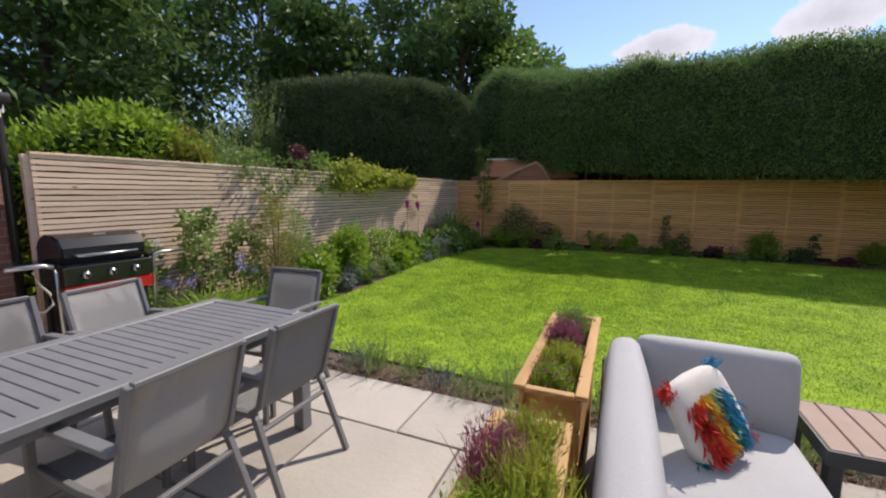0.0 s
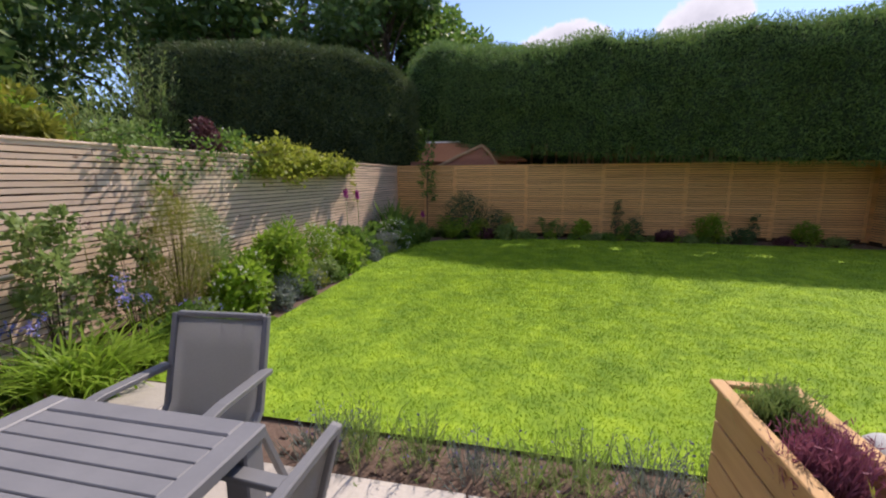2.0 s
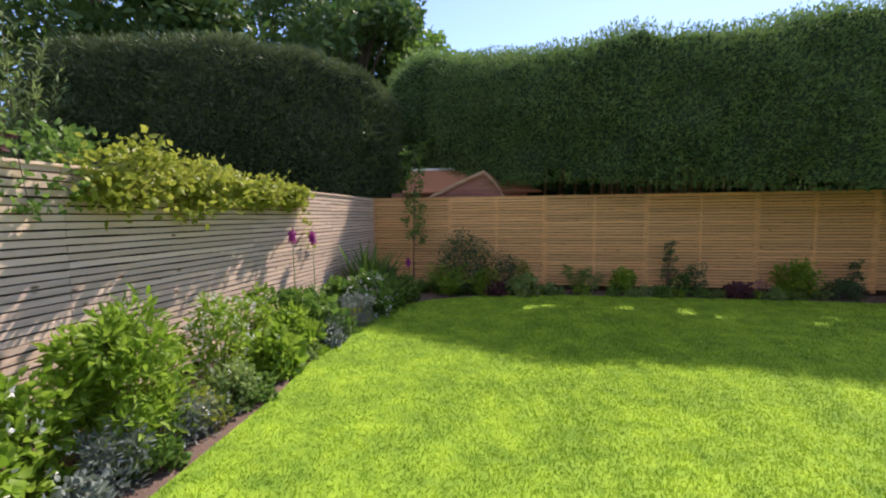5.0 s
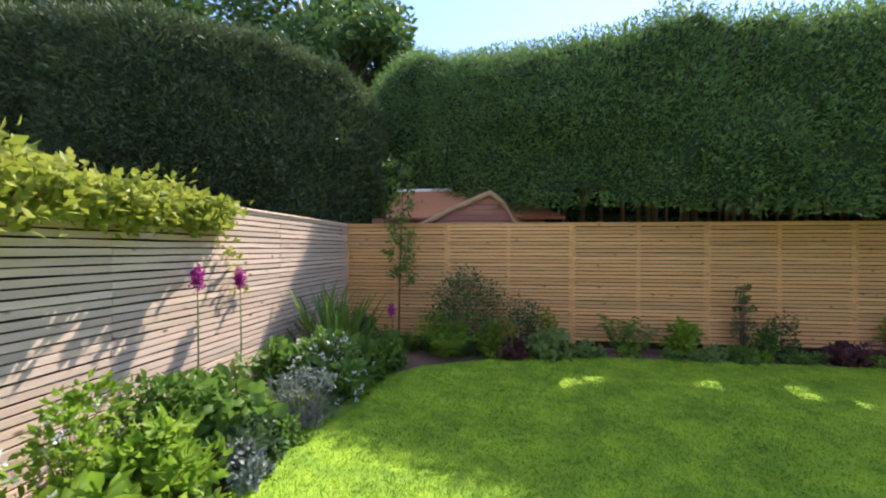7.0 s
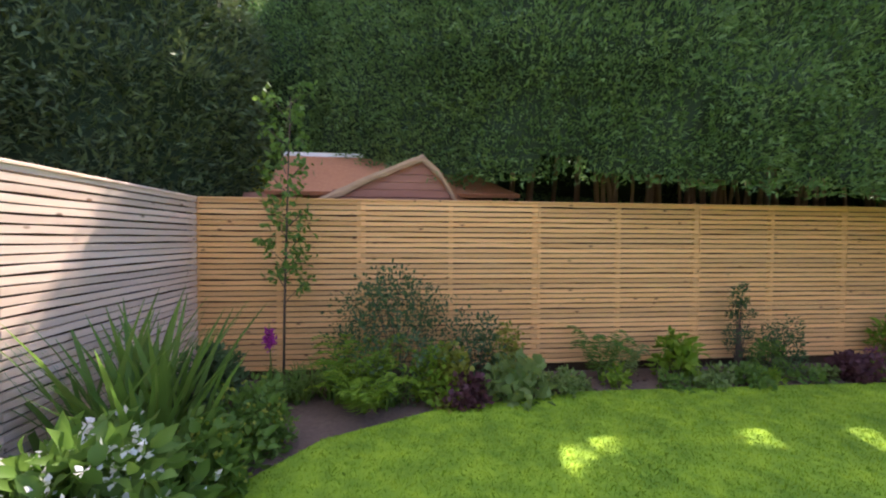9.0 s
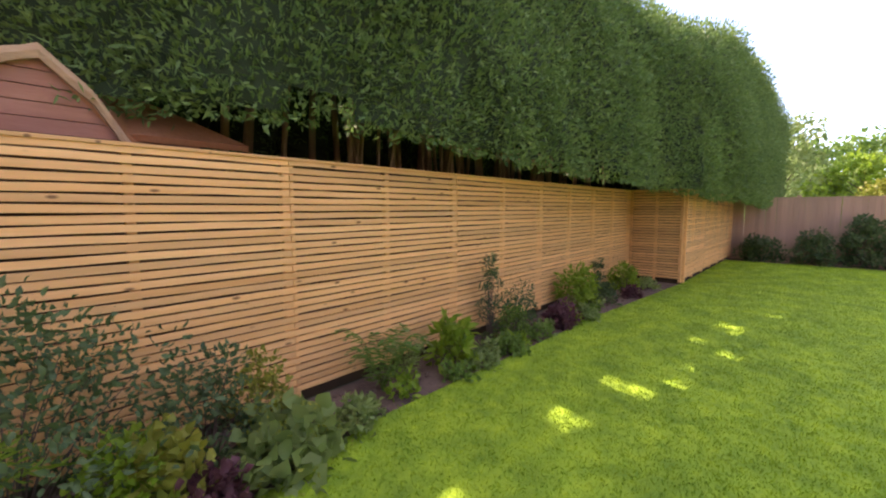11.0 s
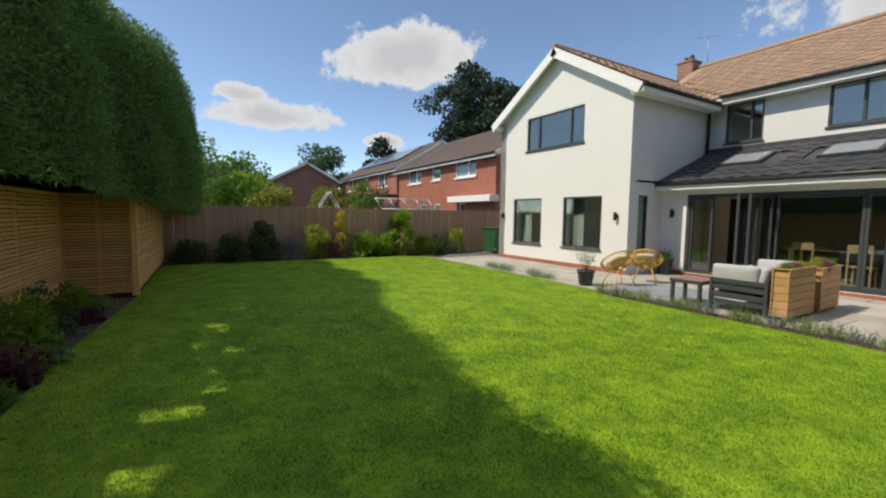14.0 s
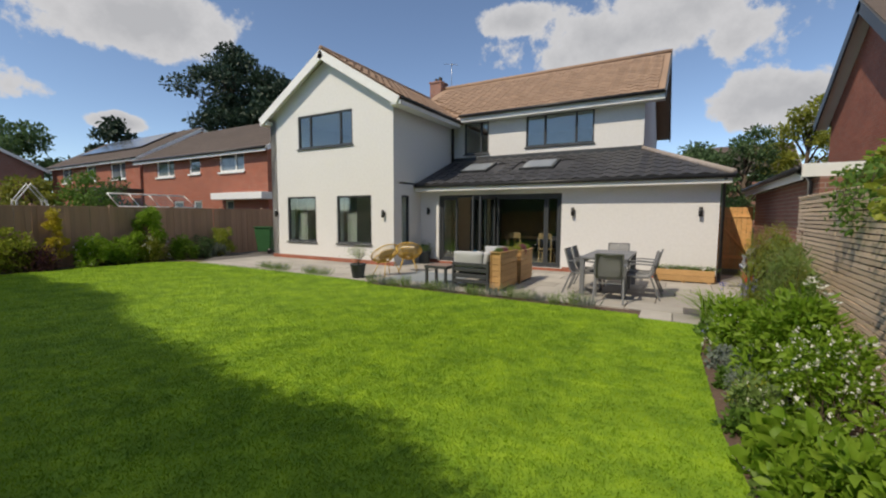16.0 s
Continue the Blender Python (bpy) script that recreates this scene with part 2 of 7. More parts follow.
# same larch, its colour lightened to stand for sunlight on the west fence
M_SLAT_PALE = mat("sunlit_larch_slat", (0.82, 0.64, 0.49), 0.8, (0.70, 0.52, 0.38), 5, 0.9, 0.35, 40, rand=0.14, stretch=(0.35, 6, 6))


def knots(m):
    """Small dark knots scattered along boards."""
    n, l = m.node_tree.nodes, m.node_tree.links
    p = n["Principled BSDF"]
    src = p.inputs["Base Color"].links[0].from_socket
    co, info = n.new("ShaderNodeTexCoord"), n.new("ShaderNodeObjectInfo")
    mp = n.new("ShaderNodeMapping")
    mp.inputs["Scale"].default_value = (7, 5, 9)
    sc = n.new("ShaderNodeVectorMath")
    sc.operation = "SCALE"
    sc.inputs["Scale"].default_value = 90
    l.new(info.outputs["Random"], sc.inputs[0])
    ad = n.new("ShaderNodeVectorMath")
    l.new(co.outputs["Object"], mp.inputs[0])
    l.new(mp.outputs[0], ad.inputs[0])
    l.new(sc.outputs[0], ad.inputs[1])
    vo = n.new("ShaderNodeTexVoronoi")
    vo.inputs["Scale"].default_value = 1.0
    l.new(ad.outputs[0], vo.inputs["Vector"])
    mr = n.new("ShaderNodeMapRange")
    mr.inputs[1].default_value, mr.inputs[2].default_value, mr.inputs[3].default_value, mr.inputs[4].default_value = 0.06, 0.125, 0.85, 0.0
    l.new(vo.outputs["Distance"], mr.inputs[0])
    mx = n.new("ShaderNodeMix")
    mx.data_type = "RGBA"
    mx.inputs[7].default_value = (0.16, 0.075, 0.03, 1)
    l.new(mr.outputs[0], mx.inputs[0])
    l.new(src, mx.inputs[6])
    l.new(mx.outputs[2], p.inputs["Base Color"])


knots(M_SLAT)
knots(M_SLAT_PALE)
M_GAP_SHADE = mat("fence_gap_shade", (0.09, 0.055, 0.03), 0.9, (0.06, 0.04, 0.02), 6, 1)
M_FENCE_BROWN = mat("brown_stained_board", (0.45, 0.28, 0.195), 0.85, (0.38, 0.245, 0.18), 5, 0.8, 0.4, 50, rand=0.10, stretch=(6, 6, 0.5))
M_PLANTER = mat("planter_pine", (0.56, 0.34, 0.15), 0.65, (0.43, 0.25, 0.10), 6, 1, 0.3, 50, rand=0.1, stretch=(5, 0.6, 5))
M_STONE = mat("sandstone_flag", (0.45, 0.42, 0.38), 0.85, (0.36, 0.335, 0.30), 3, 0.9, 0.35, 35, rand=0.13)
M_MORTAR = mat("mortar", (0.16, 0.15, 0.14), 0.95, (0.11, 0.10, 0.095), 20, 2)
M_SOIL = mat("bed_soil", (0.165, 0.11, 0.082), 0.95, (0.10, 0.066, 0.05), 25, 2, 1.0, 40)
M_GROUND = mat("rough_ground", (0.09, 0.10, 0.04), 0.95, (0.06, 0.06, 0.03), 3, 0.2, 0.6, 10)
M_TURF = mat("lawn_turf", (0.235, 0.385, 0.022), 0.9, (0.175, 0.315, 0.018), 9, 0.45, 0.8, 120)
M_GRASS = leaf_mat("grass_blade", (0.172, 0.335, 0.014), (0.315, 0.475, 0.03), 0.42, 0.6)
for m_ in (M_GRASS, M_TURF):
    patch_lawn(m_, 0.80, 1.18, 2.1)
    patch_lawn(m_, 0.87, 1.12, 7.5)
M_CURTAIN = mat("grey_curtain", (0.55, 0.55, 0.53), 0.95, (0.45, 0.45, 0.43), 4, 1, 0.4, 20, stretch=(8, 8, 0.3))
M_GREY = mat("grey_powder_coat", (0.17, 0.175, 0.185), 0.5, (0.15, 0.155, 0.165), 30, 1, 0.05)
M_TABLE = mat("grey_slat_top", (0.20, 0.205, 0.22), 0.45, (0.17, 0.175, 0.19), 10, 1, 0.05)
M_MESHFAB = mat("grey_textilene", (0.42, 0.42, 0.42), 0.8, (0.35, 0.35, 0.35), 200, 3, 0.4, 400)
M_CUSHION = mat("pale_grey_cushion", (0.47, 0.48, 0.50), 0.95, (0.41, 0.42, 0.44), 120, 2, 0.3, 350)
M_CREAM = mat("cream_cotton", (0.76, 0.73, 0.68), 0.95, (0.68, 0.65, 0.6), 60, 4, 0.3, 250)
M_RED = mat("red_panel", (0.60, 0.02, 0.02), 0.35, (0.52, 0.015, 0.015), 8, 1, 0.03)
M_ENAMEL = mat("black_enamel", (0.012, 0.013, 0.016), 0.18, (0.016, 0.017, 0.02), 8, 1, 0.03, spec=0.6)
M_STEEL = mat("brushed_steel", (0.55, 0.55, 0.56), 0.3, (0.48, 0.48, 0.5), 30, 1, 0.05, metal=1.0)
M_RATTAN = mat("yellow_rattan", (0.70, 0.45, 0.10), 0.5, (0.57, 0.35, 0.07), 30, 3, 0.2, 90)
M_BARK = mat("bark", (0.13, 0.095, 0.07), 0.95, (0.075, 0.055, 0.04), 8, 1, 1.0, 25, stretch=(3, 3, 0.6))
M_TRUNKS = mat("cypress_trunk", (0.44, 0.31, 0.17), 0.95, (0.29, 0.19, 0.11), 10, 1, 1.0, 25, stretch=(3, 3, 0.5))
M_SHED = mat("red_cedar_cladding", (0.42, 0.20, 0.13), 0.8, (0.33, 0.145, 0.095), 5, 1, 0.4, 30, stretch=(0.6, 5, 5), rand=0.08)
M_WANEY = mat("waney_edge_timber", (0.55, 0.37, 0.22), 0.85, (0.40, 0.25, 0.14), 7, 1.5, 0.6, 40, stretch=(0.6, 4, 4))
M_SHINGLE = mat("red_felt_shingle", (0.52, 0.24, 0.12), 0.95, (0.42, 0.18, 0.09), 25, 1, 0.6, 70)
M_COMPOSITE = mat("brown_composite_plank", (0.29, 0.20, 0.165), 0.6, (0.24, 0.165, 0.135), 8, 1, 0.15, 60, rand=0.08)
M_BIN = mat("green_bin_plastic", (0.035, 0.13, 0.045), 0.5, (0.03, 0.11, 0.04), 6, 1)
M_POT = mat("dark_glazed_pot", (0.035, 0.05, 0.06), 0.3, (0.05, 0.06, 0.07), 8, 1)
M_RUG = mat("blue_grey_rug", (0.20, 0.24, 0.27), 0.95, (0.32, 0.34, 0.35), 60, 3, 0.4, 200)
M_OAK = mat("light_oak", (0.45, 0.30, 0.16), 0.5, (0.36, 0.23, 0.12), 6, 1)
M_SOLAR = mat("solar_panel", (0.10, 0.12, 0.16), 0.12, (0.12, 0.14, 0.18), 4, 1, 0.0)
# hedge body colour, darkened to stand for shade behind the outer leaves
M_CORE = leaf_mat("hedge_inner_shade", (0.022, 0.04, 0.018), (0.035, 0.06, 0.024), 0.0, 0.95)

L_CYPRESS = leaf_mat("cypress_spray", (0.085, 0.17, 0.055), (0.20, 0.32, 0.09), 0.40, 0.6)
L_YEW = leaf_mat("clipped_conifer", (0.055, 0.09, 0.04), (0.14, 0.19, 0.065), 0.2, 0.6)
L_TREE = leaf_mat("broadleaf", (0.03, 0.085, 0.022), (0.12, 0.20, 0.045), 0.35)
L_BRIGHT = leaf_mat("bright_leaf", (0.14, 0.28, 0.02), (0.30, 0.44, 0.055), 0.5)
L_LIME = leaf_mat("golden_climber", (0.22, 0.29, 0.03), (0.42, 0.45, 0.08), 0.45)
L_MID = leaf_mat("mid_green_leaf", (0.085, 0.185, 0.03), (0.18, 0.30, 0.06), 0.45)
L_DARK = leaf_mat("dark_leaf", (0.05, 0.10, 0.04), (0.11, 0.18, 0.065), 0.35)
L_GREY = leaf_mat("silver_leaf", (0.13, 0.17, 0.14), (0.24, 0.28, 0.25), 0.25)
L_SAGE = leaf_mat("sage_leaf", (0.14, 0.23, 0.055), (0.28, 0.38, 0.13), 0.45)
L_PLUM = leaf_mat("plum_leaf", (0.09, 0.032, 0.042), (0.16, 0.07, 0.075), 0.3)
L_YELLOW = leaf_mat("yellow_leaf", (0.45, 0.38, 0.03), (0.62, 0.52, 0.08), 0.4)
L_WHITE = leaf_mat("white_petal", (0.75, 0.75, 0.70), (0.85, 0.85, 0.82), 0.3)
L_BLUE = leaf_mat("blue_petal", (0.22, 0.22, 0.62), (0.36, 0.35, 0.75), 0.3)
L_VIOLET = leaf_mat("dark_violet_bud", (0.07, 0.06, 0.17), (0.15, 0.13, 0.30), 0.3)
L_PINK = leaf_mat("magenta_petal", (0.40, 0.025, 0.26), (0.56, 0.08, 0.42), 0.3)
L_HEATHER = leaf_mat("heather_flower", (0.22, 0.06, 0.11), (0.38, 0.14, 0.20), 0.3)
L_PINE = leaf_mat("pine_needle", (0.018, 0.04, 0.025), (0.045, 0.08, 0.045), 0.15)
L_AUTUMN = leaf_mat("golden_tree", (0.16, 0.20, 0.03), (0.32, 0.32, 0.05), 0.4)

# ---- building blocks ----
rng = np.random.default_rng(7)


def part(name, bm, material, parent=None, label="", smooth=False):
    me = bpy.data.meshes.new(name)
    bm.to_mesh(me)
    bm.free()
    if smooth:
        me.polygons.foreach_set("use_smooth", [True] * len(me.polygons))
    me.materials.append(material)
    ob = new(name, me)
    if parent is not None:
        ob.parent = parent
    if label:
        ob["label"] = label
    return ob


def thing(name, label, category, m=None, group="", kind=""):
    e = new(name)
    e.empty_display_size = 0.1
    if m is not None:
        e.matrix_world = m
    return tagged(e, label, category, group, kind)


def piece(name, me, parent, m):
    ob = new(name, me)
    ob.parent = parent
    ob.matrix_basis = m
    return ob


def add_box(bm, lo, hi, m=None):
    vs = [bm.verts.new((x, y, z)) for x in (lo[0], hi[0]) for y in (lo[1], hi[1]) for z in (lo[2], hi[2])]
    for f in ((0, 1, 3, 2), (4, 6, 7, 5), (0, 4, 5, 1), (2, 3, 7, 6), (0, 2, 6, 4), (1, 5, 7, 3)):
        bm.faces.new([vs[i] for i in f])
    if m is not None:
        bmesh.ops.transform(bm, matrix=m, verts=vs)
    return vs


def box(name, lo, hi, material, parent=None, bevel=0.004, label="", m=None, seg=1):
    bm = bmesh.new()
    add_box(bm, lo, hi)
    if bevel:
        bmesh.ops.bevel(bm, geom=bm.edges[:], offset=bevel, segments=seg, affect="EDGES")
    ob = part(name, bm, material, parent, label, smooth=False)
    if m is not None:
        ob.matrix_basis = m
    return ob


def mesh_box(name, lo, hi, material, bevel=0.004):
    bm = bmesh.new()
    add_box(bm, lo, hi)
    if bevel:
        bmesh.ops.bevel(bm, geom=bm.edges[:], offset=bevel, segments=1, affect="EDGES")
    me = bpy.data.meshes.new(name)
    bm.to_mesh(me)
    bm.free()
    me.materials.append(material)
    return me


def add_tube(bm, pts, r, n=8, r2=None):
    pts = [Vector(p) for p in pts]
    rings = []
    for i, p in enumerate(pts):
        d = (pts[min(i + 1, len(pts) - 1)] - pts[max(i - 1, 0)]).normalized()
        a = d.cross(Vector((0, 0, 1)) if abs(d.z) < 0.9 else Vector((1, 0, 0))).normalized()
        b = d.cross(a)
        rr = r if r2 is None else r + (r2 - r) * i / (len(pts) - 1)
        rings.append([bm.verts.new(p + rr * (math.cos(k * 2 * math.pi / n) * a + math.sin(k * 2 * math.pi / n) * b)) for k in range(n)])
    for s, t in zip(rings, rings[1:]):
        for k in range(n):
            bm.faces.new((s[k], s[(k + 1) % n], t[(k + 1) % n], t[k]))
    bm.faces.new(rings[0][::-1])
    bm.faces.new(rings[-1])


def tube(name, pts, r, material, parent=None, n=8, label="", r2=None):
    bm = bmesh.new()
    add_tube(bm, pts, r, n, r2)
    return part(name, bm, material, parent, label, smooth=True)


def pillow(name, size, material, parent=None, e=0.32, m=None, label="", sag=0.0):
    """A stuffed cushion: a box with round swelling sides."""
    bm = bmesh.new()
    nu, nv = 28, 14
    grid = []
    pw = lambda c, k: math.copysign(abs(c) ** k, c)
    for j in range(nv + 1):
        v = -math.pi / 2 + math.pi * j / nv
        row = []
        for i in range(nu):
            u = 2 * math.pi * i / nu
            p = Vector((pw(math.cos(v), 0.45) * pw(math.cos(u), e), pw(math.cos(v), 0.45) * pw(math.sin(u), e), pw(math.sin(v), 0.7)))
            q = Vector((p.x * size[0] / 2, p.y * size[1] / 2, p.z * size[2] / 2))
            q += 0.008 * noise.noise_vector(q * 9 + Vector((size[0] * 31, 0, 0)))
            q.z -= sag * (1 - p.x * p.x) * (1 - p.y * p.y)
            row.append(bm.verts.new(q))
        grid.append(row)
    for a, b in zip(grid, grid[1:]):
        for i in range(nu):
            bm.faces.new((a[i], a[(i + 1) % nu], b[(i + 1) % nu], b[i]))
    bmesh.ops.remove_doubles(bm, verts=bm.verts[:], dist=1e-5)
    ob = part(name, bm, material, parent, label, smooth=True)
    if m is not None:
        ob.matrix_basis = m
    return ob


def lathe(name, prof, material, parent=None, n=24, label=""):
    bm = bmesh.new()
    rings = [[bm.verts.new((r * math.cos(k * 2 * math.pi / n), r * math.sin(k * 2 * math.pi / n), z)) for k in range(n)] for r, z in prof]
    for s, t in zip(rings, rings[1:]):
        for k in range(n):
            bm.faces.new((s[k], s[(k + 1) % n], t[(k + 1) % n], t[k]))
    bm.faces.new(rings[0][::-1])
    bm.faces.new(rings[-1])
    return part(name, bm, material, parent, label, smooth=True)


def leaf_mesh(name, base, way_, length, width, material, parent=None, label="", fold=0.18):
    """Many leaves in one mesh, each folded along its midrib, from its base along its way."""
    nn = len(base)
    d = way_ / np.maximum(np.linalg.norm(way_, axis=1, keepdims=True), 1e-6)
    s = np.cross(d, rng.normal(size=(nn, 3)))
    s /= np.maximum(np.linalg.norm(s, axis=1, keepdims=True), 1e-6)
    up = np.cross(s, d)
    ln, wd = np.broadcast_to(length, nn)[:, None], np.broadcast_to(width, nn)[:, None]
    if nn < 4000 and np.max(length) > 0.055:
        # broad leaves: a bowed midrib with two rounded halves
        at = lambda t, w, lift: base + d * ln * t + s * wd * w + up * (wd * abs(w) * 2 * fold + ln * lift)
        v = np.stack([base, at(0.26, -0.38, 0.05), at(0.26, 0, 0.05), at(0.26, 0.38, 0.05), at(0.62, -0.44, 0.04), at(0.62, 0, 0.04), at(0.62, 0.44, 0.04), at(1.0, 0, -0.12)], 1).reshape(-1, 3)
        k = np.arange(nn)[:, None] * 8
        tri = np.concatenate([k + f for f in ([0, 2, 1], [0, 3, 2], [1, 2, 5], [1, 5, 4], [2, 3, 6], [2, 6, 5], [4, 5, 7], [5, 6, 7])], 1).reshape(-1)
    else:
        mid = base + d * ln * 0.45
        v = np.stack([base, mid + s * wd / 2 + up * wd * fold, base + d * ln, mid - s * wd / 2 + up * wd * fold], 1).reshape(-1, 3)
        k = np.arange(nn)[:, None] * 4
        tri = np.concatenate([k + [0, 1, 2], k + [0, 2, 3]], 1).reshape(-1)
    me = bpy.data.meshes.new(name)
    me.vertices.add(len(v))
    me.vertices.foreach_set("co", v.astype(np.float32).ravel())
    me.loops.add(len(tri))
    me.loops.foreach_set("vertex_index", tri.astype(np.int32))
    me.polygons.add(len(tri) // 3)
    me.polygons.foreach_set("loop_start", np.arange(0, len(tri), 3, dtype=np.int32))
    me.update(calc_edges=True)
    me.materials.append(material)
    ob = new(name, me)
    ob["kind"] = "stuff"
    if parent is not None:
        ob.parent = parent
    if label:
        ob["label"] = label
    return ob


def blade_mesh(name, base, way_, length, width, material, parent=None, droop=0.5, seg=4, label=""):
    """Strap leaves that rise and bow over."""
    nn = len(base)
    d = way_ / np.linalg.norm(way_, axis=1, keepdims=True)
    flat = d * [1, 1, 0]
    flat /= np.maximum(np.linalg.norm(flat, axis=1, keepdims=True), 1e-6)
    side = np.cross(flat, [0, 0, 1.0])
    ln, wd = np.broadcast_to(length, nn)[:, None], np.broadcast_to(width, nn)[:, None]
    vs = []
    for i in range(seg + 1):
        t = i / seg
        c = base + d * ln * t + flat * ln * droop * t * t * 0.5 - np.array([0, 0, 1.0]) * ln * droop * t * t * 0.75
        w = wd * (1 - t) ** 0.6 if i < seg else wd * 0.04
        vs += [c - side * w / 2, c + side * w / 2]
    v = np.stack(vs, 1).reshape(-1, 3)
    m_ = 2 * (seg + 1)
    k = np.arange(nn)[:, None] * m_
    quads = np.concatenate([k + [2 * i, 2 * i + 1, 2 * i + 3, 2 * i + 2] for i in range(seg)], 1).reshape(-1)
    me = bpy.data.meshes.new(name)
    me.vertices.add(len(v))
    me.vertices.foreach_set("co", v.astype(np.float32).ravel())
    me.loops.add(len(quads))
    me.loops.foreach_set("vertex_index", quads.astype(np.int32))
    me.polygons.add(len(quads) // 4)
    me.polygons.foreach_set("loop_start", np.arange(0, len(quads), 4, dtype=np.int32))
    me.update(calc_edges=True)
    me.materials.append(material)
    ob = new(name, me)
    if parent is not None:
        ob.parent = parent
    if label:
        ob["label"] = label
    return ob


def wall_panel(name, u0, u1, v0, v1, holes, thick, material, parent=None, m=None, label="", gable=None):
    """A wall in its own x and z, its front at y = 0 and its back at y = -thick, with openings through it."""
    bm = bmesh.new()
    us = sorted({u0, u1, *[h[0] for h in holes], *[h[1] for h in holes]})
    vs = sorted({v0, v1, *[h[2] for h in holes], *[h[3] for h in holes]})
    solid = lambda i, j: 0 <= i < len(us) - 1 and 0 <= j < len(vs) - 1 and not any(h[0] <= us[i] and us[i + 1] <= h[1] and h[2] <= vs[j] and vs[j + 1] <= h[3] for h in holes)
    quad = lambda *p: bm.faces.new([bm.verts.new(q) for q in p])
    for i in range(len(us) - 1):
        for j in range(len(vs) - 1):
            if not solid(i, j):
                continue
            a, b, c, d = us[i], us[i + 1], vs[j], vs[j + 1]
            quad((a, 0, c), (a, 0, d), (b, 0, d), (b, 0, c))
            quad((a, -thick, c), (b, -thick, c), (b, -thick, d), (a, -thick, d))
            if not solid(i - 1, j):
                quad((a, 0, c), (a, -thick, c), (a, -thick, d), (a, 0, d))
            if not solid(i + 1, j):
                quad((b, 0, c), (b, 0, d), (b, -thick, d), (b, -thick, c))
            if not solid(i, j - 1):
                quad((a, 0, c), (b, 0, c), (b, -thick, c), (a, -thick, c))
            if not solid(i, j + 1):
                quad((a, 0, d), (a, -thick, d), (b, -thick, d), (b, 0, d))
    if gable:
        x, z = gable
        quad((u0, 0, v1), (x, 0, z), (u1, 0, v1))
        quad((u0, -thick, v1), (u1, -thick, v1), (x, -thick, z))
        quad((u0, 0, v1), (u0, -thick, v1), (x, -thick, z), (x, 0, z))
        quad((u1, 0, v1), (x, 0, z), (x, -thick, z), (u1, -thick, v1))
    bmesh.ops.remove_doubles(bm, verts=bm.verts[:], dist=1e-4)
    bmesh.ops.recalc_face_normals(bm, faces=bm.faces[:])
    ob = part(name, bm, material, parent, label)
    if m is not None:
        ob.matrix_basis = m
    return ob


def slab(name, corners, thick, material, parent=None, label=""):
    """A flat plate under four or more corners, given thickness downward along its normal."""
    bm = bmesh.new()
    c = [Vector(p) for p in corners]
    nrm = (c[1] - c[0]).cross(c[2] - c[0]).normalized()
    if nrm.z < 0:
        nrm = -nrm
    top = [bm.verts.new(p) for p in c]
    bot = [bm.verts.new(p - nrm * thick) for p in c]
    bm.faces.new(top)
    bm.faces.new(bot[::-1])
    for i in range(len(c)):
        j = (i + 1) % len(c)
        bm.faces.new((top[i], bot[i], bot[j], top[j]))
    bmesh.ops.recalc_face_normals(bm, faces=bm.faces[:])
    return part(name, bm, material, parent, label)

# ---- ground ----
FENCE_Y, JOG_X, JOG_Y, EAST_X = 11.72, 6.5, 10.72, 12.2


def left_x(y):
    return -4.76 + (y - 1.9) * 0.03


def sheet(name, pts, z, material, label, category, thick=0.0):
    bm = bmesh.new()
    f = bm.faces.new([bm.verts.new((x, y, z)) for x, y in pts])
    if f.normal.z < 0:
        f.normal_flip()
    if thick:
        r = bmesh.ops.extrude_face_region(bm, geom=[f])
        bmesh.ops.translate(bm, vec=(0, 0, -thick), verts=[v for v in r["geom"] if isinstance(v, bmesh.types.BMVert)])
        bmesh.ops.recalc_face_normals(bm, faces=bm.faces[:])
    return tagged(part(name, bm, material), label, category, kind="structure")


sheet("ground", [(-400, -400), (400, -400), (400, 400), (-400, 400)], -0.06, M_GROUND, "rough grassy earth round the garden", "ground")
LAWN = [(-3.6, 3.14), (-2.72, 3.14), (-2.7, 2.9), (2.6, 2.86), (3.1, 2.58), (9.9, 2.3), (10.6, 2.6), (11.2, 3.4), (11.35, 10.66), (6.45, 10.7), (3.0, 10.98),
        (-0.8, 11.05), (-2.2, 10.75), (-3.0, 10.35), (-3.5, 9.7), (-3.62, 8.6), (-3.66, 7.6), (-3.52, 6.5), (-3.46, 4.6)]
sheet("lawn", LAWN, -0.005, M_TURF, "freshly mown bright green lawn", "lawn")
sheet("planting_bed", [(-4.95, 1.2), (-3.4, 2.4), (-1.9, 2.5), (2.7, 2.5), (3.0, 2.3), (11.0, 2.0), (12.2, 0), (12.2, 10.72), (6.5, 10.72), (6.5, 11.72), (-4.6, 11.72)], -0.03, M_SOIL, "dark bare soil of the flower beds", "soil")

# soil crumbs along the far bed
bm = bmesh.new()
for k in range(420):
    x, y = (rng.uniform(-2.5, 6.3), rng.uniform(11.02, 11.6)) if k < 300 else (rng.uniform(-2.2, 2.6), rng.uniform(2.56, 2.84))
    r = rng.uniform(0.012, 0.035)
    g = bmesh.ops.create_icosphere(bm, subdivisions=1, radius=r, matrix=Matrix.Translation((x, y, -0.025)) @ Matrix.Diagonal((1, rng.uniform(0.6, 1.3), 0.7, 1)))
    for v in g["verts"]:
        v.co += Vector(rng.normal(size=3) * r * 0.15)
tagged(part("soil_clod", bm, M_SOIL), "loose dark clods of soil on the beds", "soil", kind="stuff")


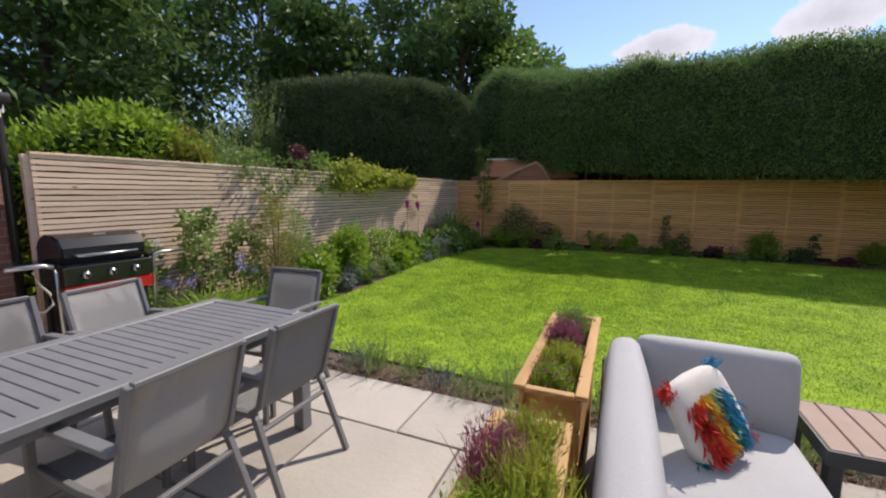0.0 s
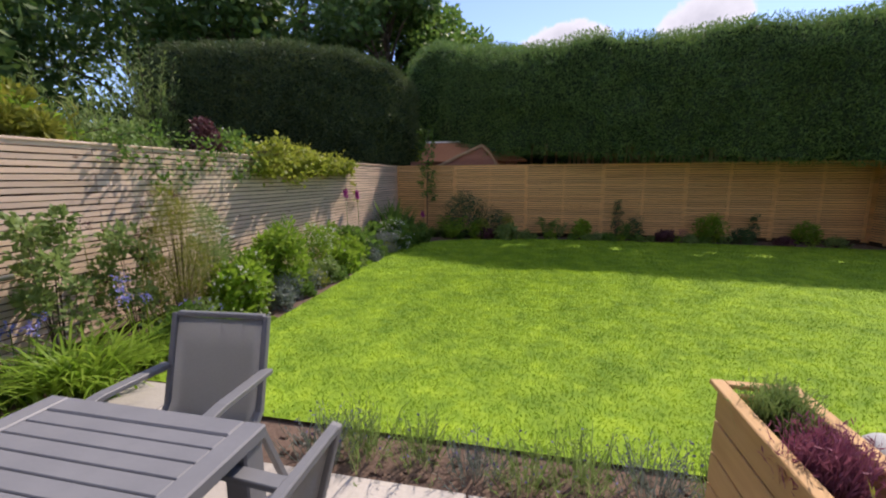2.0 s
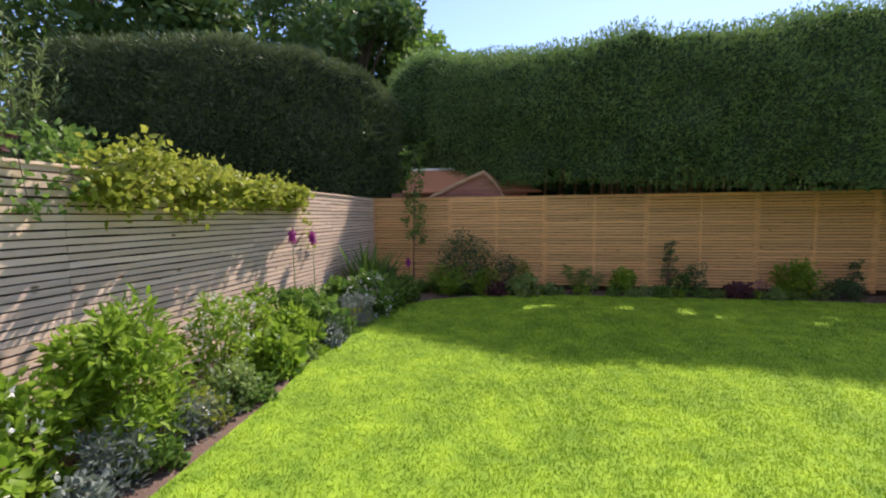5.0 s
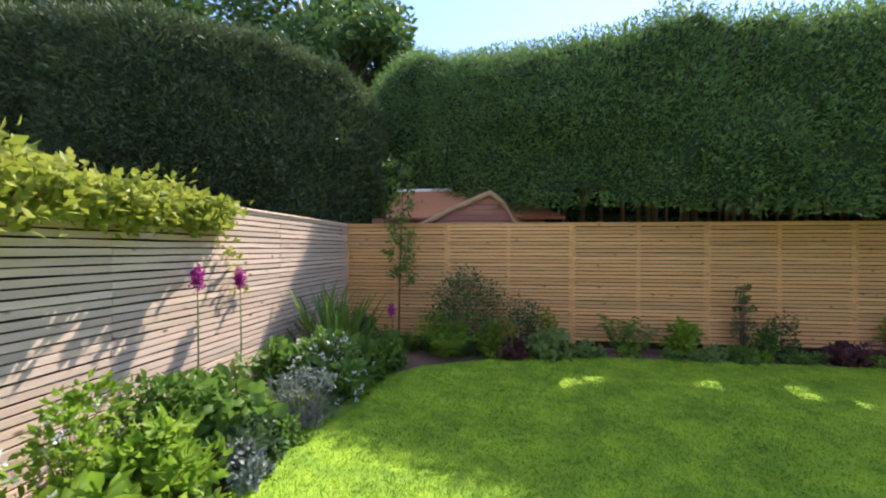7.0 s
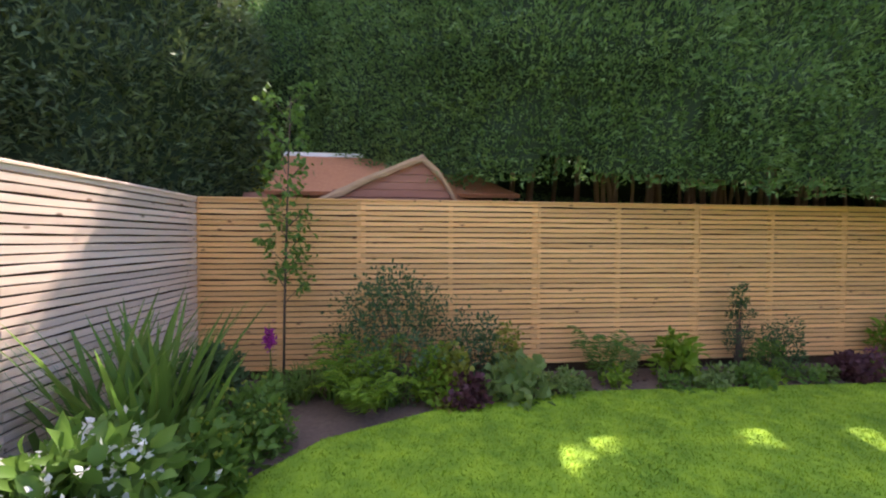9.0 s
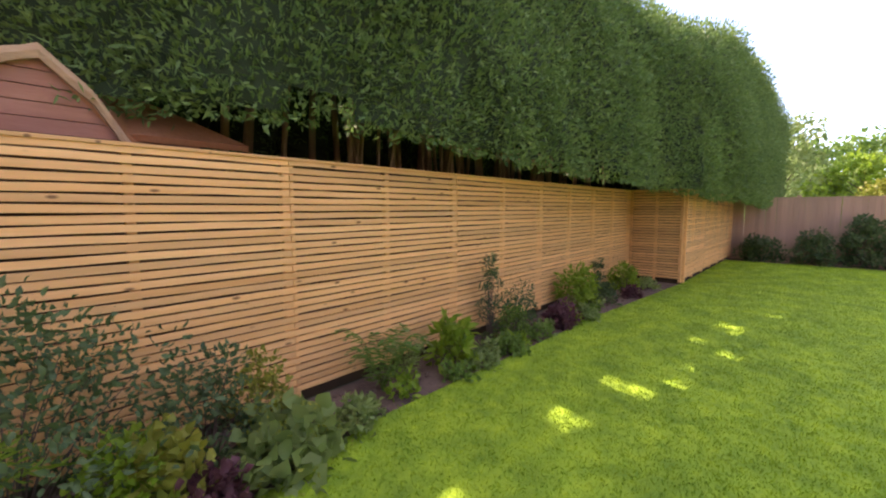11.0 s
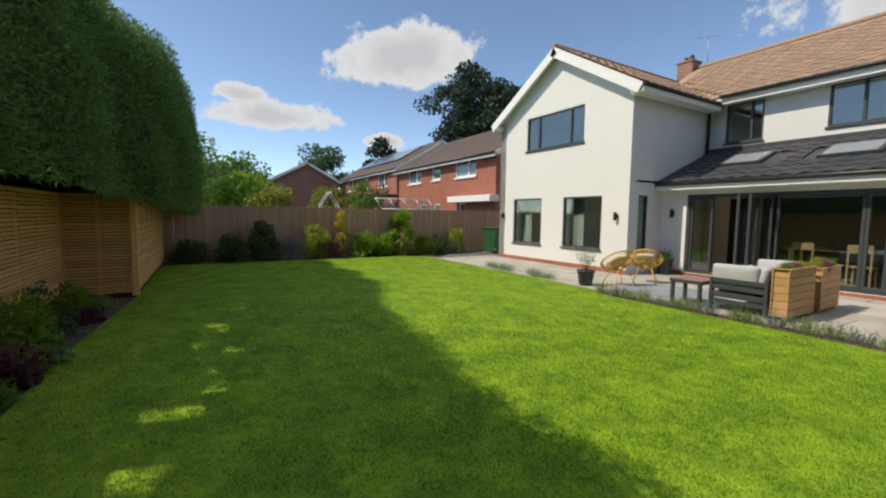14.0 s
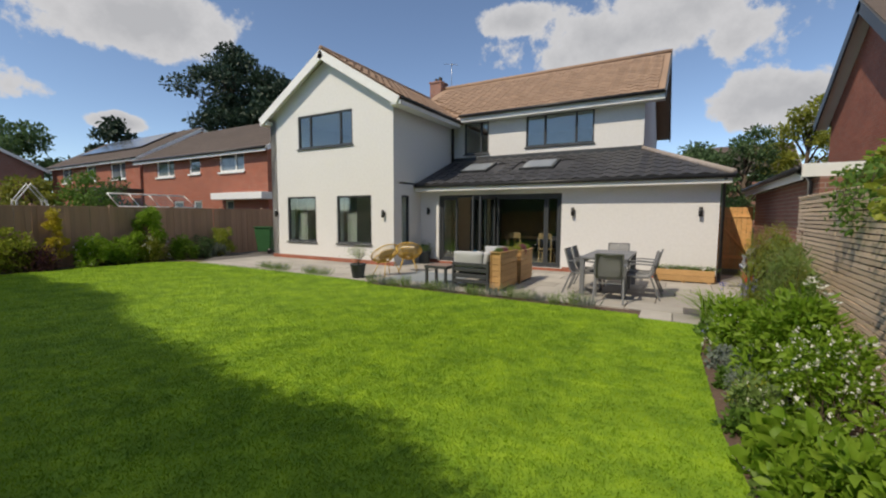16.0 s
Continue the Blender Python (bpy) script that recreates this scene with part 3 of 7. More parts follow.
def inside(px, py, poly):
    res = np.zeros(len(px), bool)
    for (x1, y1), (x2, y2) in zip(poly, poly[1:] + poly[:1]):
        hit = (y1 > py) != (y2 > py)
        res ^= hit & (px < (x2 - x1) * (py - y1) / (y2 - y1 + 1e-12) + x1)
    return res


def grass(n, x0, x1, y0, y1, h):
    px, py = rng.uniform(x0, x1, n), rng.uniform(y0, y1, n)
    ok = inside(px, py, LAWN)
    px, py = px[ok], py[ok]
    nn = len(px)
    base = np.stack([px, py, np.full(nn, -0.008)], 1)
    d = rng.normal(size=(nn, 3)) * [0.55, 0.55, 0.1] + [0, 0, 1]
    return base, d, rng.uniform(0.5, 1.2, nn) * h


gb = [grass(330000, -3.7, 11.4, 2.2, 11.1, 0.024), grass(5000, -3.7, 11.4, 2.2, 11.1, 0.04)]
# denser round the camera's path, where the blades are seen closest
nx_, ny_ = rng.normal(-1.0, 1.9, 150000), rng.normal(6.5, 2.4, 150000)
ok_ = inside(nx_, ny_, LAWN)
nb_ = np.stack([nx_[ok_], ny_[ok_], np.full(ok_.sum(), -0.008)], 1)
gb.append((nb_, rng.normal(size=(len(nb_), 3)) * [0.55, 0.55, 0.1] + [0, 0, 1], rng.uniform(0.5, 1.2, len(nb_)) * 0.024))
gbase, gway, glen = (np.concatenate([g[i] for g in gb]) for i in range(3))
tagged(leaf_mesh("grass", gbase, gway, glen, 0.0062, M_GRASS, fold=0.0), "short mown bright green grass blades", "grass", kind="stuff")

# ---- hedges and trees ----


def hedge(name, label, spine, leaf, count, lsize, seed, gaps=(), shag=0.12, aspect=0.26, boxy=(0.36, 0.42), endr=1.6):
    """A clipped hedge along a spine of (x, y, half thickness, foot, top); a bulging body, coloured dark for the shade
    inside, under a coat of sprays.
    """
    root = thing(name, label, "hedge")
    sp = np.array(spine, float)
    seglen = np.r_[0, np.cumsum(np.linalg.norm(np.diff(sp[:, :2], axis=0), axis=1))]
    total = seglen[-1]
    nt, ns = int(total / 0.22) + 2, 40
    tt = np.linspace(0, total, nt)
    P = np.stack([np.interp(tt, seglen, sp[:, k]) for k in range(5)], 1)
    tang = np.gradient(P[:, :2], axis=0)
    tang /= np.linalg.norm(tang, axis=1, keepdims=True)
    nor = np.stack([tang[:, 1], -tang[:, 0]], 1)
    end = np.sqrt(np.clip(1 - np.clip(1 - np.minimum(tt, total - tt) / endr, 0, 1) ** 2, 0.02, 1))
    ss = np.linspace(-0.25, math.pi + 0.25, ns)
    cw = np.sign(np.cos(ss)) * np.abs(np.cos(ss)) ** boxy[0]
    sz = np.sign(np.sin(ss)) * np.abs(np.sin(ss)) ** boxy[1]
    V = np.zeros((nt, ns, 3))
    for i in range(nt):
        w = P[i, 2] * end[i]
        zt = P[i, 3] + (P[i, 4] - P[i, 3]) * (0.72 + 0.28 * end[i])
        V[i, :, :2] = P[i, :2] + nor[i] * (cw * w)[:, None]
        V[i, :, 2] = P[i, 3] + (zt - P[i, 3]) * np.where(sz > 0, sz, sz * 0.35)
    for i in range(nt):
        for j in range(ns):
            q = Vector(V[i, j])
            b = noise.noise(q * 0.9 + Vector((seed, 0, 0))) * 0.24 + noise.noise(q * 2.4) * 0.17
            V[i, j, :2] += nor[i] * b * np.sign(cw[j]) * min(1, abs(cw[j]) + 0.3)
            V[i, j, 2] += b * 0.6 * max(0, sz[j])
    idx = np.arange(nt * ns).reshape(nt, ns)
    quads = np.stack([idx[:-1, :-1], idx[1:, :-1], idx[1:, 1:], idx[:-1, 1:]], -1).reshape(-1, 4)
    # holes cut along the sun's rays to throw light patches on these lawn spots
    def clear(pts, more=0.0):
        keep_ = np.ones(len(pts), bool)
        for gx, gy, gr in gaps:
            o = pts - np.array([gx, gy, 0.0])
            w_ = np.array(way)
            keep_ &= np.linalg.norm(o - (o @ w_)[:, None] * w_, axis=1) > gr * 1.15 + more
        return keep_

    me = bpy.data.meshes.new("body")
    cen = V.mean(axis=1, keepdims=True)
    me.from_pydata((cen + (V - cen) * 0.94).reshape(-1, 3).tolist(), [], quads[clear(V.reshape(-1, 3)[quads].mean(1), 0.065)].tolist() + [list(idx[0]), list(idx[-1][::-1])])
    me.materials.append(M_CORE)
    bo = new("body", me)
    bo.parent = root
    A, B, D = V.reshape(-1, 3)[quads[:, 0]], V.reshape(-1, 3)[quads[:, 1]], V.reshape(-1, 3)[quads[:, 3]]
    cr = np.cross(D - A, B - A)
    area = np.linalg.norm(cr, axis=1)
    pick = rng.choice(len(quads), count, p=area / area.sum())
    u, v = rng.random((2, count, 1))
    pos = A[pick] + (B - A)[pick] * u + (D - A)[pick] * v
    nm = cr[pick] / np.maximum(area[pick], 1e-9)[:, None]
    mid = cen.reshape(nt, 3)[np.minimum(pick // (ns - 1), nt - 1)]
    nm *= np.sign(((pos - mid) * nm).sum(1, keepdims=True))
    pos += nm * (rng.random((count, 1)) ** 2 * shag * 1.6 - 0.10)
    d = nm * 0.8 + rng.normal(size=(count, 3)) * 0.6 + [0, 0, 0.15]
    ok = clear(pos)
    pos, d, count = pos[ok], d[ok], int(ok.sum())
    leaf_mesh("foliage", pos, d, rng.uniform(0.6, 1.3, count) * lsize, rng.uniform(0.6, 1.2, count) * lsize * aspect, leaf, root)
    return root


def trunks(parent, pts, material=None):
    for x, y, z0, z1, r in pts:
        tube("trunk", [(x, y, z0), (x + rng.normal() * 0.05, y + rng.normal() * 0.05, (z0 + z1) / 2), (x + rng.normal() * 0.1, y + rng.normal() * 0.1, z1)], r, material or M_TRUNKS, parent, 7, r2=r * 0.7)


GAPS = [(0.18, 10.13, 0.07), (-1.08, 10.12, 0.05), (0.9, 10.14, 0.03), (0.98, 9.86, 0.035), (0.72, 9.5, 0.03), (1.2, 9.66, 0.035), (3.15, 9.49, 0.035), (2.3, 9.41, 0.04), (-1.38, 9.95, 0.075),
        (-1.2, 9.75, 0.03), (-3.22, 10.02, 0.055), (-2.79, 9.71, 0.045), (-3.1, 10.45, 0.03), (3.5, 9.55, 0.04), (1.75, 9.62, 0.03), (2.75, 9.8, 0.03), (4.5, 9.2, 0.035)]
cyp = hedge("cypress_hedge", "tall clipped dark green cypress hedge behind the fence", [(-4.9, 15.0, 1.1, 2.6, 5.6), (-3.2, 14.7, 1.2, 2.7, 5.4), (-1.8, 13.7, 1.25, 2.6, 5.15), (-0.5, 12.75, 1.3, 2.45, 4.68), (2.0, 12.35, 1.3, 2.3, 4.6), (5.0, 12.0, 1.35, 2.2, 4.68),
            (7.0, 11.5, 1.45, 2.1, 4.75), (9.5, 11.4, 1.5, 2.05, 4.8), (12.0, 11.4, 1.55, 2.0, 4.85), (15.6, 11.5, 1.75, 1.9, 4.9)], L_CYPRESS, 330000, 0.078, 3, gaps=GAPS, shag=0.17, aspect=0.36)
trunks(cyp, [(x, 13.2 - 0.03 * x + rng.uniform(-0.35, 0.5), -0.05, 2.9, rng.uniform(0.035, 0.07)) for x in np.arange(-0.9, 8.0, 0.33)])
trunks(cyp, [(x, 12.85 + rng.uniform(-0.2, 0.3), -0.05, 2.6, rng.uniform(0.025, 0.05)) for x in np.arange(0.2, 7.0, 0.19)])
trunks(cyp, [(1.72 + 0.09 * k, 12.75 + 0.05 * (k % 3), -0.05, 2.55, 0.03) for k in range(6)])
# added backdrop: blocks the sky and darkens the slit under the hedge
hedge("trunk_backdrop", "dark leafy backdrop added to block sky between the hedge trunks", [(-5.5, 16.0, 0.8, -0.05, 3.9), (-1.0, 15.6, 0.8, -0.05, 3.9), (4.0, 15.2, 0.8, -0.05, 3.9), (9.5, 14.6, 0.8, -0.05, 3.9), (15.0, 13.9, 0.8, -0.05, 3.9)], L_YEW, 9000, 0.22, 17)
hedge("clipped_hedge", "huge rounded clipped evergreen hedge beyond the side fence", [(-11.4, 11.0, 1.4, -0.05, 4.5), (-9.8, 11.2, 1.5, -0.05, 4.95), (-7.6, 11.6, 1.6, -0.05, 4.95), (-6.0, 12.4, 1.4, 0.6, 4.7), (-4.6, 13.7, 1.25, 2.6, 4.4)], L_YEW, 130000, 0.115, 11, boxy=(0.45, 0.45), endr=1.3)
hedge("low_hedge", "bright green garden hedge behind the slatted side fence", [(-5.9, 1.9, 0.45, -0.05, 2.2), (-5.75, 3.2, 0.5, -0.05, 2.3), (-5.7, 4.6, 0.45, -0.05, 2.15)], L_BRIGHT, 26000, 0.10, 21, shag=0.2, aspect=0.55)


def tree(name, label, x, y, height, spread, leaf, n, lsize, seed, crown_base=0.3, trunk_r=0.2, category="tree", flat=0.9, clumps=26):
    """A tapered trunk, forking limbs, and a crown of many leaves gathered in uneven clumps."""
    r = np.random.default_rng(seed)
    root = thing(name, label, category, Matrix.Translation((x, y, -0.06)))
    bm = bmesh.new()
    lean = r.normal(size=2) * 0.02 * height
    top = Vector((lean[0], lean[1], height * 0.8))
    add_tube(bm, [(0, 0, 0), (lean[0] * 0.4, lean[1] * 0.4, height * 0.35), tuple(top)], trunk_r, 9, trunk_r * 0.25)
    cs, rad = [], []
    for k in range(clumps):
        f = crown_base + (0.98 - crown_base) * ((k + 0.5) / clumps)
        a = k * 2.4 + r.normal() * 0.4
        prof = math.sin(math.pi * min(1, max(0.05, (f - crown_base) / (1.05 - crown_base))) ** 0.8) ** 0.7
        rr = spread * prof * r.uniform(0.35, 0.95)
        c = np.array([lean[0] * f + rr * math.cos(a), lean[1] * f + rr * math.sin(a), height * f + r.normal() * 0.03 * height])
        cs.append(c)
        rad.append(spread * r.uniform(0.26, 0.46))
        st = Vector((lean[0] * f * 0.6, lean[1] * f * 0.6, height * max(0.2, f - 0.18)))
        add_tube(bm, [tuple(st), tuple(st.lerp(Vector(c), 0.5) + Vector((0, 0, 0.04 * height))), tuple(c)], trunk_r * 0.28, 5, trunk_r * 0.06)
    part("trunk", bm, M_BARK, root, smooth=True)
    cs, rad = np.array(cs), np.array(rad)
    pick = r.integers(0, clumps, n)
    d = r.normal(size=(n, 3))
    d /= np.linalg.norm(d, axis=1, keepdims=True)
    rr = rad[pick][:, None] * r.random((n, 1)) ** 0.42
    pos = cs[pick] + d * rr * [1, 1, flat * 0.75]
    leaf_mesh("crown", pos, d * 0.5 + r.normal(size=(n, 3)) * 0.7 + [0, 0, -0.15], r.uniform(0.6, 1.3, n) * lsize, r.uniform(0.7, 1.2, n) * lsize * 0.55, leaf, root)
    return root


for k, (x, y, h, s) in enumerate([(-22, 12, 13, 4.6), (-19, 19, 15, 5.2), (-15, 25, 15, 5.0), (-10.5, 27, 16, 5.0), (-26, 5, 12, 4.5), (-8.3, 22, 12.0, 3.6), (-30, 20, 16, 6), (-13.5, 17.5, 10.5, 3.6)]):
    tree("broadleaf_tree", "tall dark leafy tree behind the garden hedges", x, y, h, s, L_TREE, 9000, 0.42, 100 + k, 0.12, 0.28, clumps=34)
tree("broadleaf_tree", "rounded sunlit green tree top above the hedge", -6.4, 24.5, 10.5, 3.6, L_MID, 8000, 0.36, 131, 0.15, 0.25)
tree("broadleaf_tree", "rounded sunlit green tree top above the hedge", -3.6, 26.5, 8.6, 2.6, L_MID, 5000, 0.34, 132, 0.15, 0.25)
tree("broadleaf_tree", "tall dense green tree beyond the side fence", -16.5, 7.4, 9.5, 4.0, L_TREE, 12000, 0.34, 133, 0.1, 0.3)

# ---- fences ----
SLAT_ME = []
for k in range(4):
    bm = bmesh.new()
    n = 9
    rows = []
    for i in range(n):
        x = i / (n - 1)
        dz, dy = (rng.normal() * 0.0016, rng.normal() * 0.002)
        rows.append([bm.verts.new((x, dy + yy, dz + zz)) for yy, zz in ((-0.01, -0.0218), (-0.01, 0.0218), (0.0075, 0.0204), (0.0075, -0.0204))])
    for a, b in zip(rows, rows[1:]):
        for j in range(4):
            bm.faces.new((a[j], b[j], b[(j + 1) % 4], a[(j + 1) % 4]))
    bm.faces.new(rows[0])
    bm.faces.new(rows[-1][::-1])
    bmesh.ops.recalc_face_normals(bm, faces=bm.faces[:])
    me = bpy.data.meshes.new("slat")
    bm.to_mesh(me)
    bm.free()
    me.materials.append(M_SLAT)
    SLAT_ME.append(me)

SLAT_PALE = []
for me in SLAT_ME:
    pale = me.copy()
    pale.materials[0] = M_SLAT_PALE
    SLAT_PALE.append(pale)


def slat_fence(name, label, a, b, edges, flip=1, top=1.79, start=0.06, pitch=0.0545, meshes=None, posts=True, timber=None):
    """Horizontal slats on battens, in bays from a to b; the face is towards flip times the left of the line."""
    a, b = Vector((*a, 0)), Vector((*b, 0))
    d = (b - a).normalized()
    ang = math.atan2(d.y, d.x)
    M = Matrix.Translation(a) @ Matrix.Rotation(ang, 4, "Z")
    root = tagged(new(name), label, "fence", kind="structure")
    root.matrix_world = M
    L = (b - a).length
    if isinstance(edges, int):
        edges = [L * k / edges for k in range(edges + 1)]
    rows = int((top - start) / pitch + 0.5)
    for k, (x0, x1) in enumerate(zip(edges, edges[1:])):
        for r in range(rows):
            z = start + pitch * (r + 0.5) + rng.normal() * 0.0008
            m = Matrix.Translation((x0 + 0.0012, 0.012 * flip, z)) @ Matrix.Rotation(rng.normal() * 0.0006, 4, "Y") @ Matrix.Diagonal((x1 - x0 - 0.0024, flip, 1, 1))
            piece("slat", (meshes or SLAT_ME)[(k * 7 + r * 3) % 4], root, m)
    # posts and battens stand behind the slats and show in the gaps between them
    for k, x in enumerate(edges):
        if posts or k in (0, len(edges) - 1):
            box("post", (x - 0.045, -0.058, 0.0), (x + 0.045, -0.008, top), timber or M_SLAT, root, 0.002, m=Matrix.Diagonal((1, flip, 1, 1)))
        if posts and k:
            xm = (x + edges[k - 1]) / 2
            box("batten", (xm - 0.024, -0.058, 0.0), (xm + 0.024, -0.01, top), timber or M_SLAT, root, 0.0015, m=Matrix.Diagonal((1, flip, 1, 1)))
    box("cap", (0, -0.03, top), (L, 0.032, top + 0.022), timber or M_SLAT, root, 0.003, m=Matrix.Diagonal((1, flip, 1, 1)))
    # added dark sheet: paints shade into the slat gaps, keeps sun from leaking through
    box("gap_shade_sheet", (0, -0.075, -0.05), (L, -0.06, top), M_GAP_SHADE, root, 0, m=Matrix.Diagonal((1, flip, 1, 1)))
    return root


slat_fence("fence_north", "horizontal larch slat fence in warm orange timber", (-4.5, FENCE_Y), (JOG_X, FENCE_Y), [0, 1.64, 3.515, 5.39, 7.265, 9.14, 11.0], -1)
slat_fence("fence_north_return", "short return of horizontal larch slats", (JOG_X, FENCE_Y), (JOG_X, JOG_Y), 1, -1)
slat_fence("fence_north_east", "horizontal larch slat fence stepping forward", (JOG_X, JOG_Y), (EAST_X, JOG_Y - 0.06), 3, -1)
slat_fence("fence_west", "horizontal larch slat fence, tinted paler as if sunlit", (left_x(1.86), 1.86), (left_x(FENCE_Y), FENCE_Y), 5, -1, meshes=SLAT_PALE, posts=False, timber=M_SLAT_PALE)

east = tagged(new("fence_east"), "brown stained close-boarded timber fence", "fence", kind="structure")
board = mesh_box("board", (-0.008, -0.062, -0.05), (0.008, 0.062, 1.70), M_FENCE_BROWN, 0.003)
k = 0
y = JOG_Y
while y > -3.6:
    piece("board", board, east, Matrix.Translation((EAST_X + (k % 2) * 0.012, y - 0.06, 0.02 * noise.noise(Vector((0, y * 0.3, 0))))) @ Matrix.Rotation(rng.normal() * 0.004, 4, "X"))
    y -= 0.118
    k += 1
for yy in np.arange(-3.4, JOG_Y, 1.8):
    box("post", (EAST_X + 0.03, yy - 0.05, -0.05), (EAST_X + 0.13, yy + 0.05, 1.78), M_FENCE_BROWN, east, 0.006)
box("rail", (EAST_X - 0.015, -3.6, 1.70), (EAST_X + 0.05, JOG_Y, 1.73), M_FENCE_BROWN, east, 0.005)

# ---- house ----
house = thing("house", "white rendered two-storey house with dark grey windows", "house")


def window(parent, name, w, h, m, panes, label="", sill=True, bar=0.055):
    """A dark framed window in an opening; its own x and z, its front at y = 0."""
    win = new(name)
    win.parent = parent
    win.matrix_basis = m
    if label:
        win["label"] = label
    for i, (lo, hi) in enumerate((((0, -0.09, 0), (w, -0.02, bar)), ((0, -0.09, h - bar), (w, -0.02, h)), ((0, -0.09, bar), (bar, -0.02, h - bar)), ((w - bar, -0.09, bar), (w, -0.02, h - bar)))):
        box("frame", lo, hi, M_ANTH, win, 0.004)
    xs = [0, *panes, w]
    for x in panes:
        box("mullion", (x - bar * 0.6, -0.088, bar), (x + bar * 0.6, -0.022, h - bar), M_ANTH, win, 0.004)
    for a, b in zip(xs, xs[1:]):
        g = box("pane", (a + bar * 0.5, -0.062, bar * 0.8), (b - bar * 0.5, -0.054, h - bar * 0.8), M_GLASS, win, 0)
        g.visible_shadow = False
    if sill:
        box("sill", (-0.04, -0.05, -0.045), (w + 0.04, 0.05, -0.002), M_ANTH, win, 0.004)
    return win


FLIP = Matrix.Rotation(math.pi, 4, "Z")


def facing_north(x, y, z):
    """A wall or window frame whose front looks to +y, its own x running to -x."""
    return Matrix.Translation((x, y, z))


WX0, WX1, WAPEX = 4.13, 9.50, 6.72
# wing: gable front
wall_panel("wall", WX0, WX1, -0.05, 4.93, [(4.97, 6.39, 0.6, 2.12), (7.33, 8.71, 0.6, 2.12), (5.69, 8.10, 3.71, 4.79)], 0.3, M_RENDER, house, gable=(WAPEX, 6.45))
window(house, "window", 1.42, 1.52, facing_north(4.97, 0, 0.6), [])
window(house, "window", 1.38, 1.52, facing_north(7.33, 0, 0.6), [])
window(house, "window", 2.41, 1.08, facing_north(5.69, 0, 3.71), [0.52, 1.86])
# wing side that faces the patio
SIDE = Matrix.Translation((WX0, 0, 0)) @ Matrix.Rotation(math.pi / 2, 4, "Z")
wall_panel("wall", -11.0, -0.3, -0.05, 4.93, [(-0.82, -0.40, 0.62, 2.12)], 0.3, M_RENDER, house, m=SIDE)
window(house, "window", 0.42, 1.5, SIDE @ Matrix.Translation((-0.82, 0, 0.62)), [], bar=0.05)
wall_panel("wall", -11.0, 0.0, -0.05, 4.93, [], 0.3, M_RENDER, house, m=Matrix.Translation((WX1 - 0.3, 0, 0)) @ Matrix.Rotation(math.pi / 2, 4, "Z"))
# ground-floor extension
EY, EX0 = -1.47, -4.0
BF0, BF1, BFT = -0.42, 3.44, 2.14
wall_panel("wall", EX0, WX0, -0.05, 2.42, [(BF0, BF1, 0.08, BFT)], 0.3, M_RENDER, house, m=Matrix.Translation((0, EY, 0)))
wall_panel("wall", -9.0, -1.77, -0.05, 2.42, [], 0.3, M_RENDER, house, m=Matrix.Translation((EX0, 0, 0)) @ Matrix.Rotation(math.pi / 2, 4, "Z") @ Matrix.Translation((0, -0.3, 0)) @ Matrix.Translation((0, 0.3, 0)))
# upper storey
UY, UX0 = -3.75, -2.2
wall_panel("wall", UX0, WX0, 2.6, 5.1, [(-0.80, 1.39, 3.81, 4.86), (2.75, 3.70, 3.72, 4.86)], 0.3, M_RENDER, house, m=Matrix.Translation((0, UY, 0)))
window(house, "window", 2.19, 1.05, facing_north(-0.80, UY, 3.81), [0.55, 1.55])
window(house, "window", 0.95, 1.14, facing_north(2.75, UY, 3.72), [0.3])
wall_panel("wall", UY - 7.2, UY - 0.3, 2.4, 5.1, [], 0.3, M_RENDER, house, m=Matrix.Translation((UX0, 0, 0)) @ Matrix.Rotation(math.pi / 2, 4, "Z") @ Matrix.Translation((0, 0, 0)), gable=(UY - 3.75, 7.25))
wall_panel("wall", EX0, UX0, -0.05, 2.42, [], 0.3, M_RENDER, house, m=Matrix.Translation((0, -10.9, 0)))
wall_panel("wall", UX0, WX1, -0.05, 5.0, [], 0.3, M_RENDER, house, m=Matrix.Translation((0, -10.9, 0)))
box("plinth", (WX0 - 0.012, 0.0, -0.05), (WX1 + 0.01, 0.014, 0.12), M_BRICK, house, 0)
box("plinth", (EX0 - 0.01, EY, -0.05), (BF0 - 0.05, EY + 0.014, 0.12), M_BRICK, house, 0)
box("plinth", (BF0 - 0.05, EY, -0.05), (BF1 + 0.05, EY + 0.05, 0.075), M_BRICK, house, 0.004)
box("plinth", (BF1 + 0.05, EY, -0.05), (WX0, EY + 0.014, 0.12), M_BRICK, house, 0)

# roofs
TILE_B, TILE_D = [], []
for store, material in ((TILE_B, M_TILE_BROWN), (TILE_D, M_TILE_DARK)):
    bm = bmesh.new()
    n = 8
    top = [[bm.verts.new((i / n * 0.348, y, 0.022 + 0.02 * math.sin(i / n * 2 * math.pi) + (0.018 if y < 0 else 0))) for i in range(n + 1)] for y in (-0.19, 0.19)]
    low = [bm.verts.new((i / n * 0.348, -0.19, 0.010 + 0.02 * math.sin(i / n * 2 * math.pi))) for i in range(n + 1)]
    for i in range(n):
        bm.faces.new((top[0][i], top[0][i + 1], top[1][i + 1], top[1][i]))
        bm.faces.new((low[i], low[i + 1], top[0][i + 1], top[0][i]))
    me = bpy.data.meshes.new("roof_tile")
    bm.to_mesh(me)
    bm.free()
    me.materials.append(material)
    store.append(me)


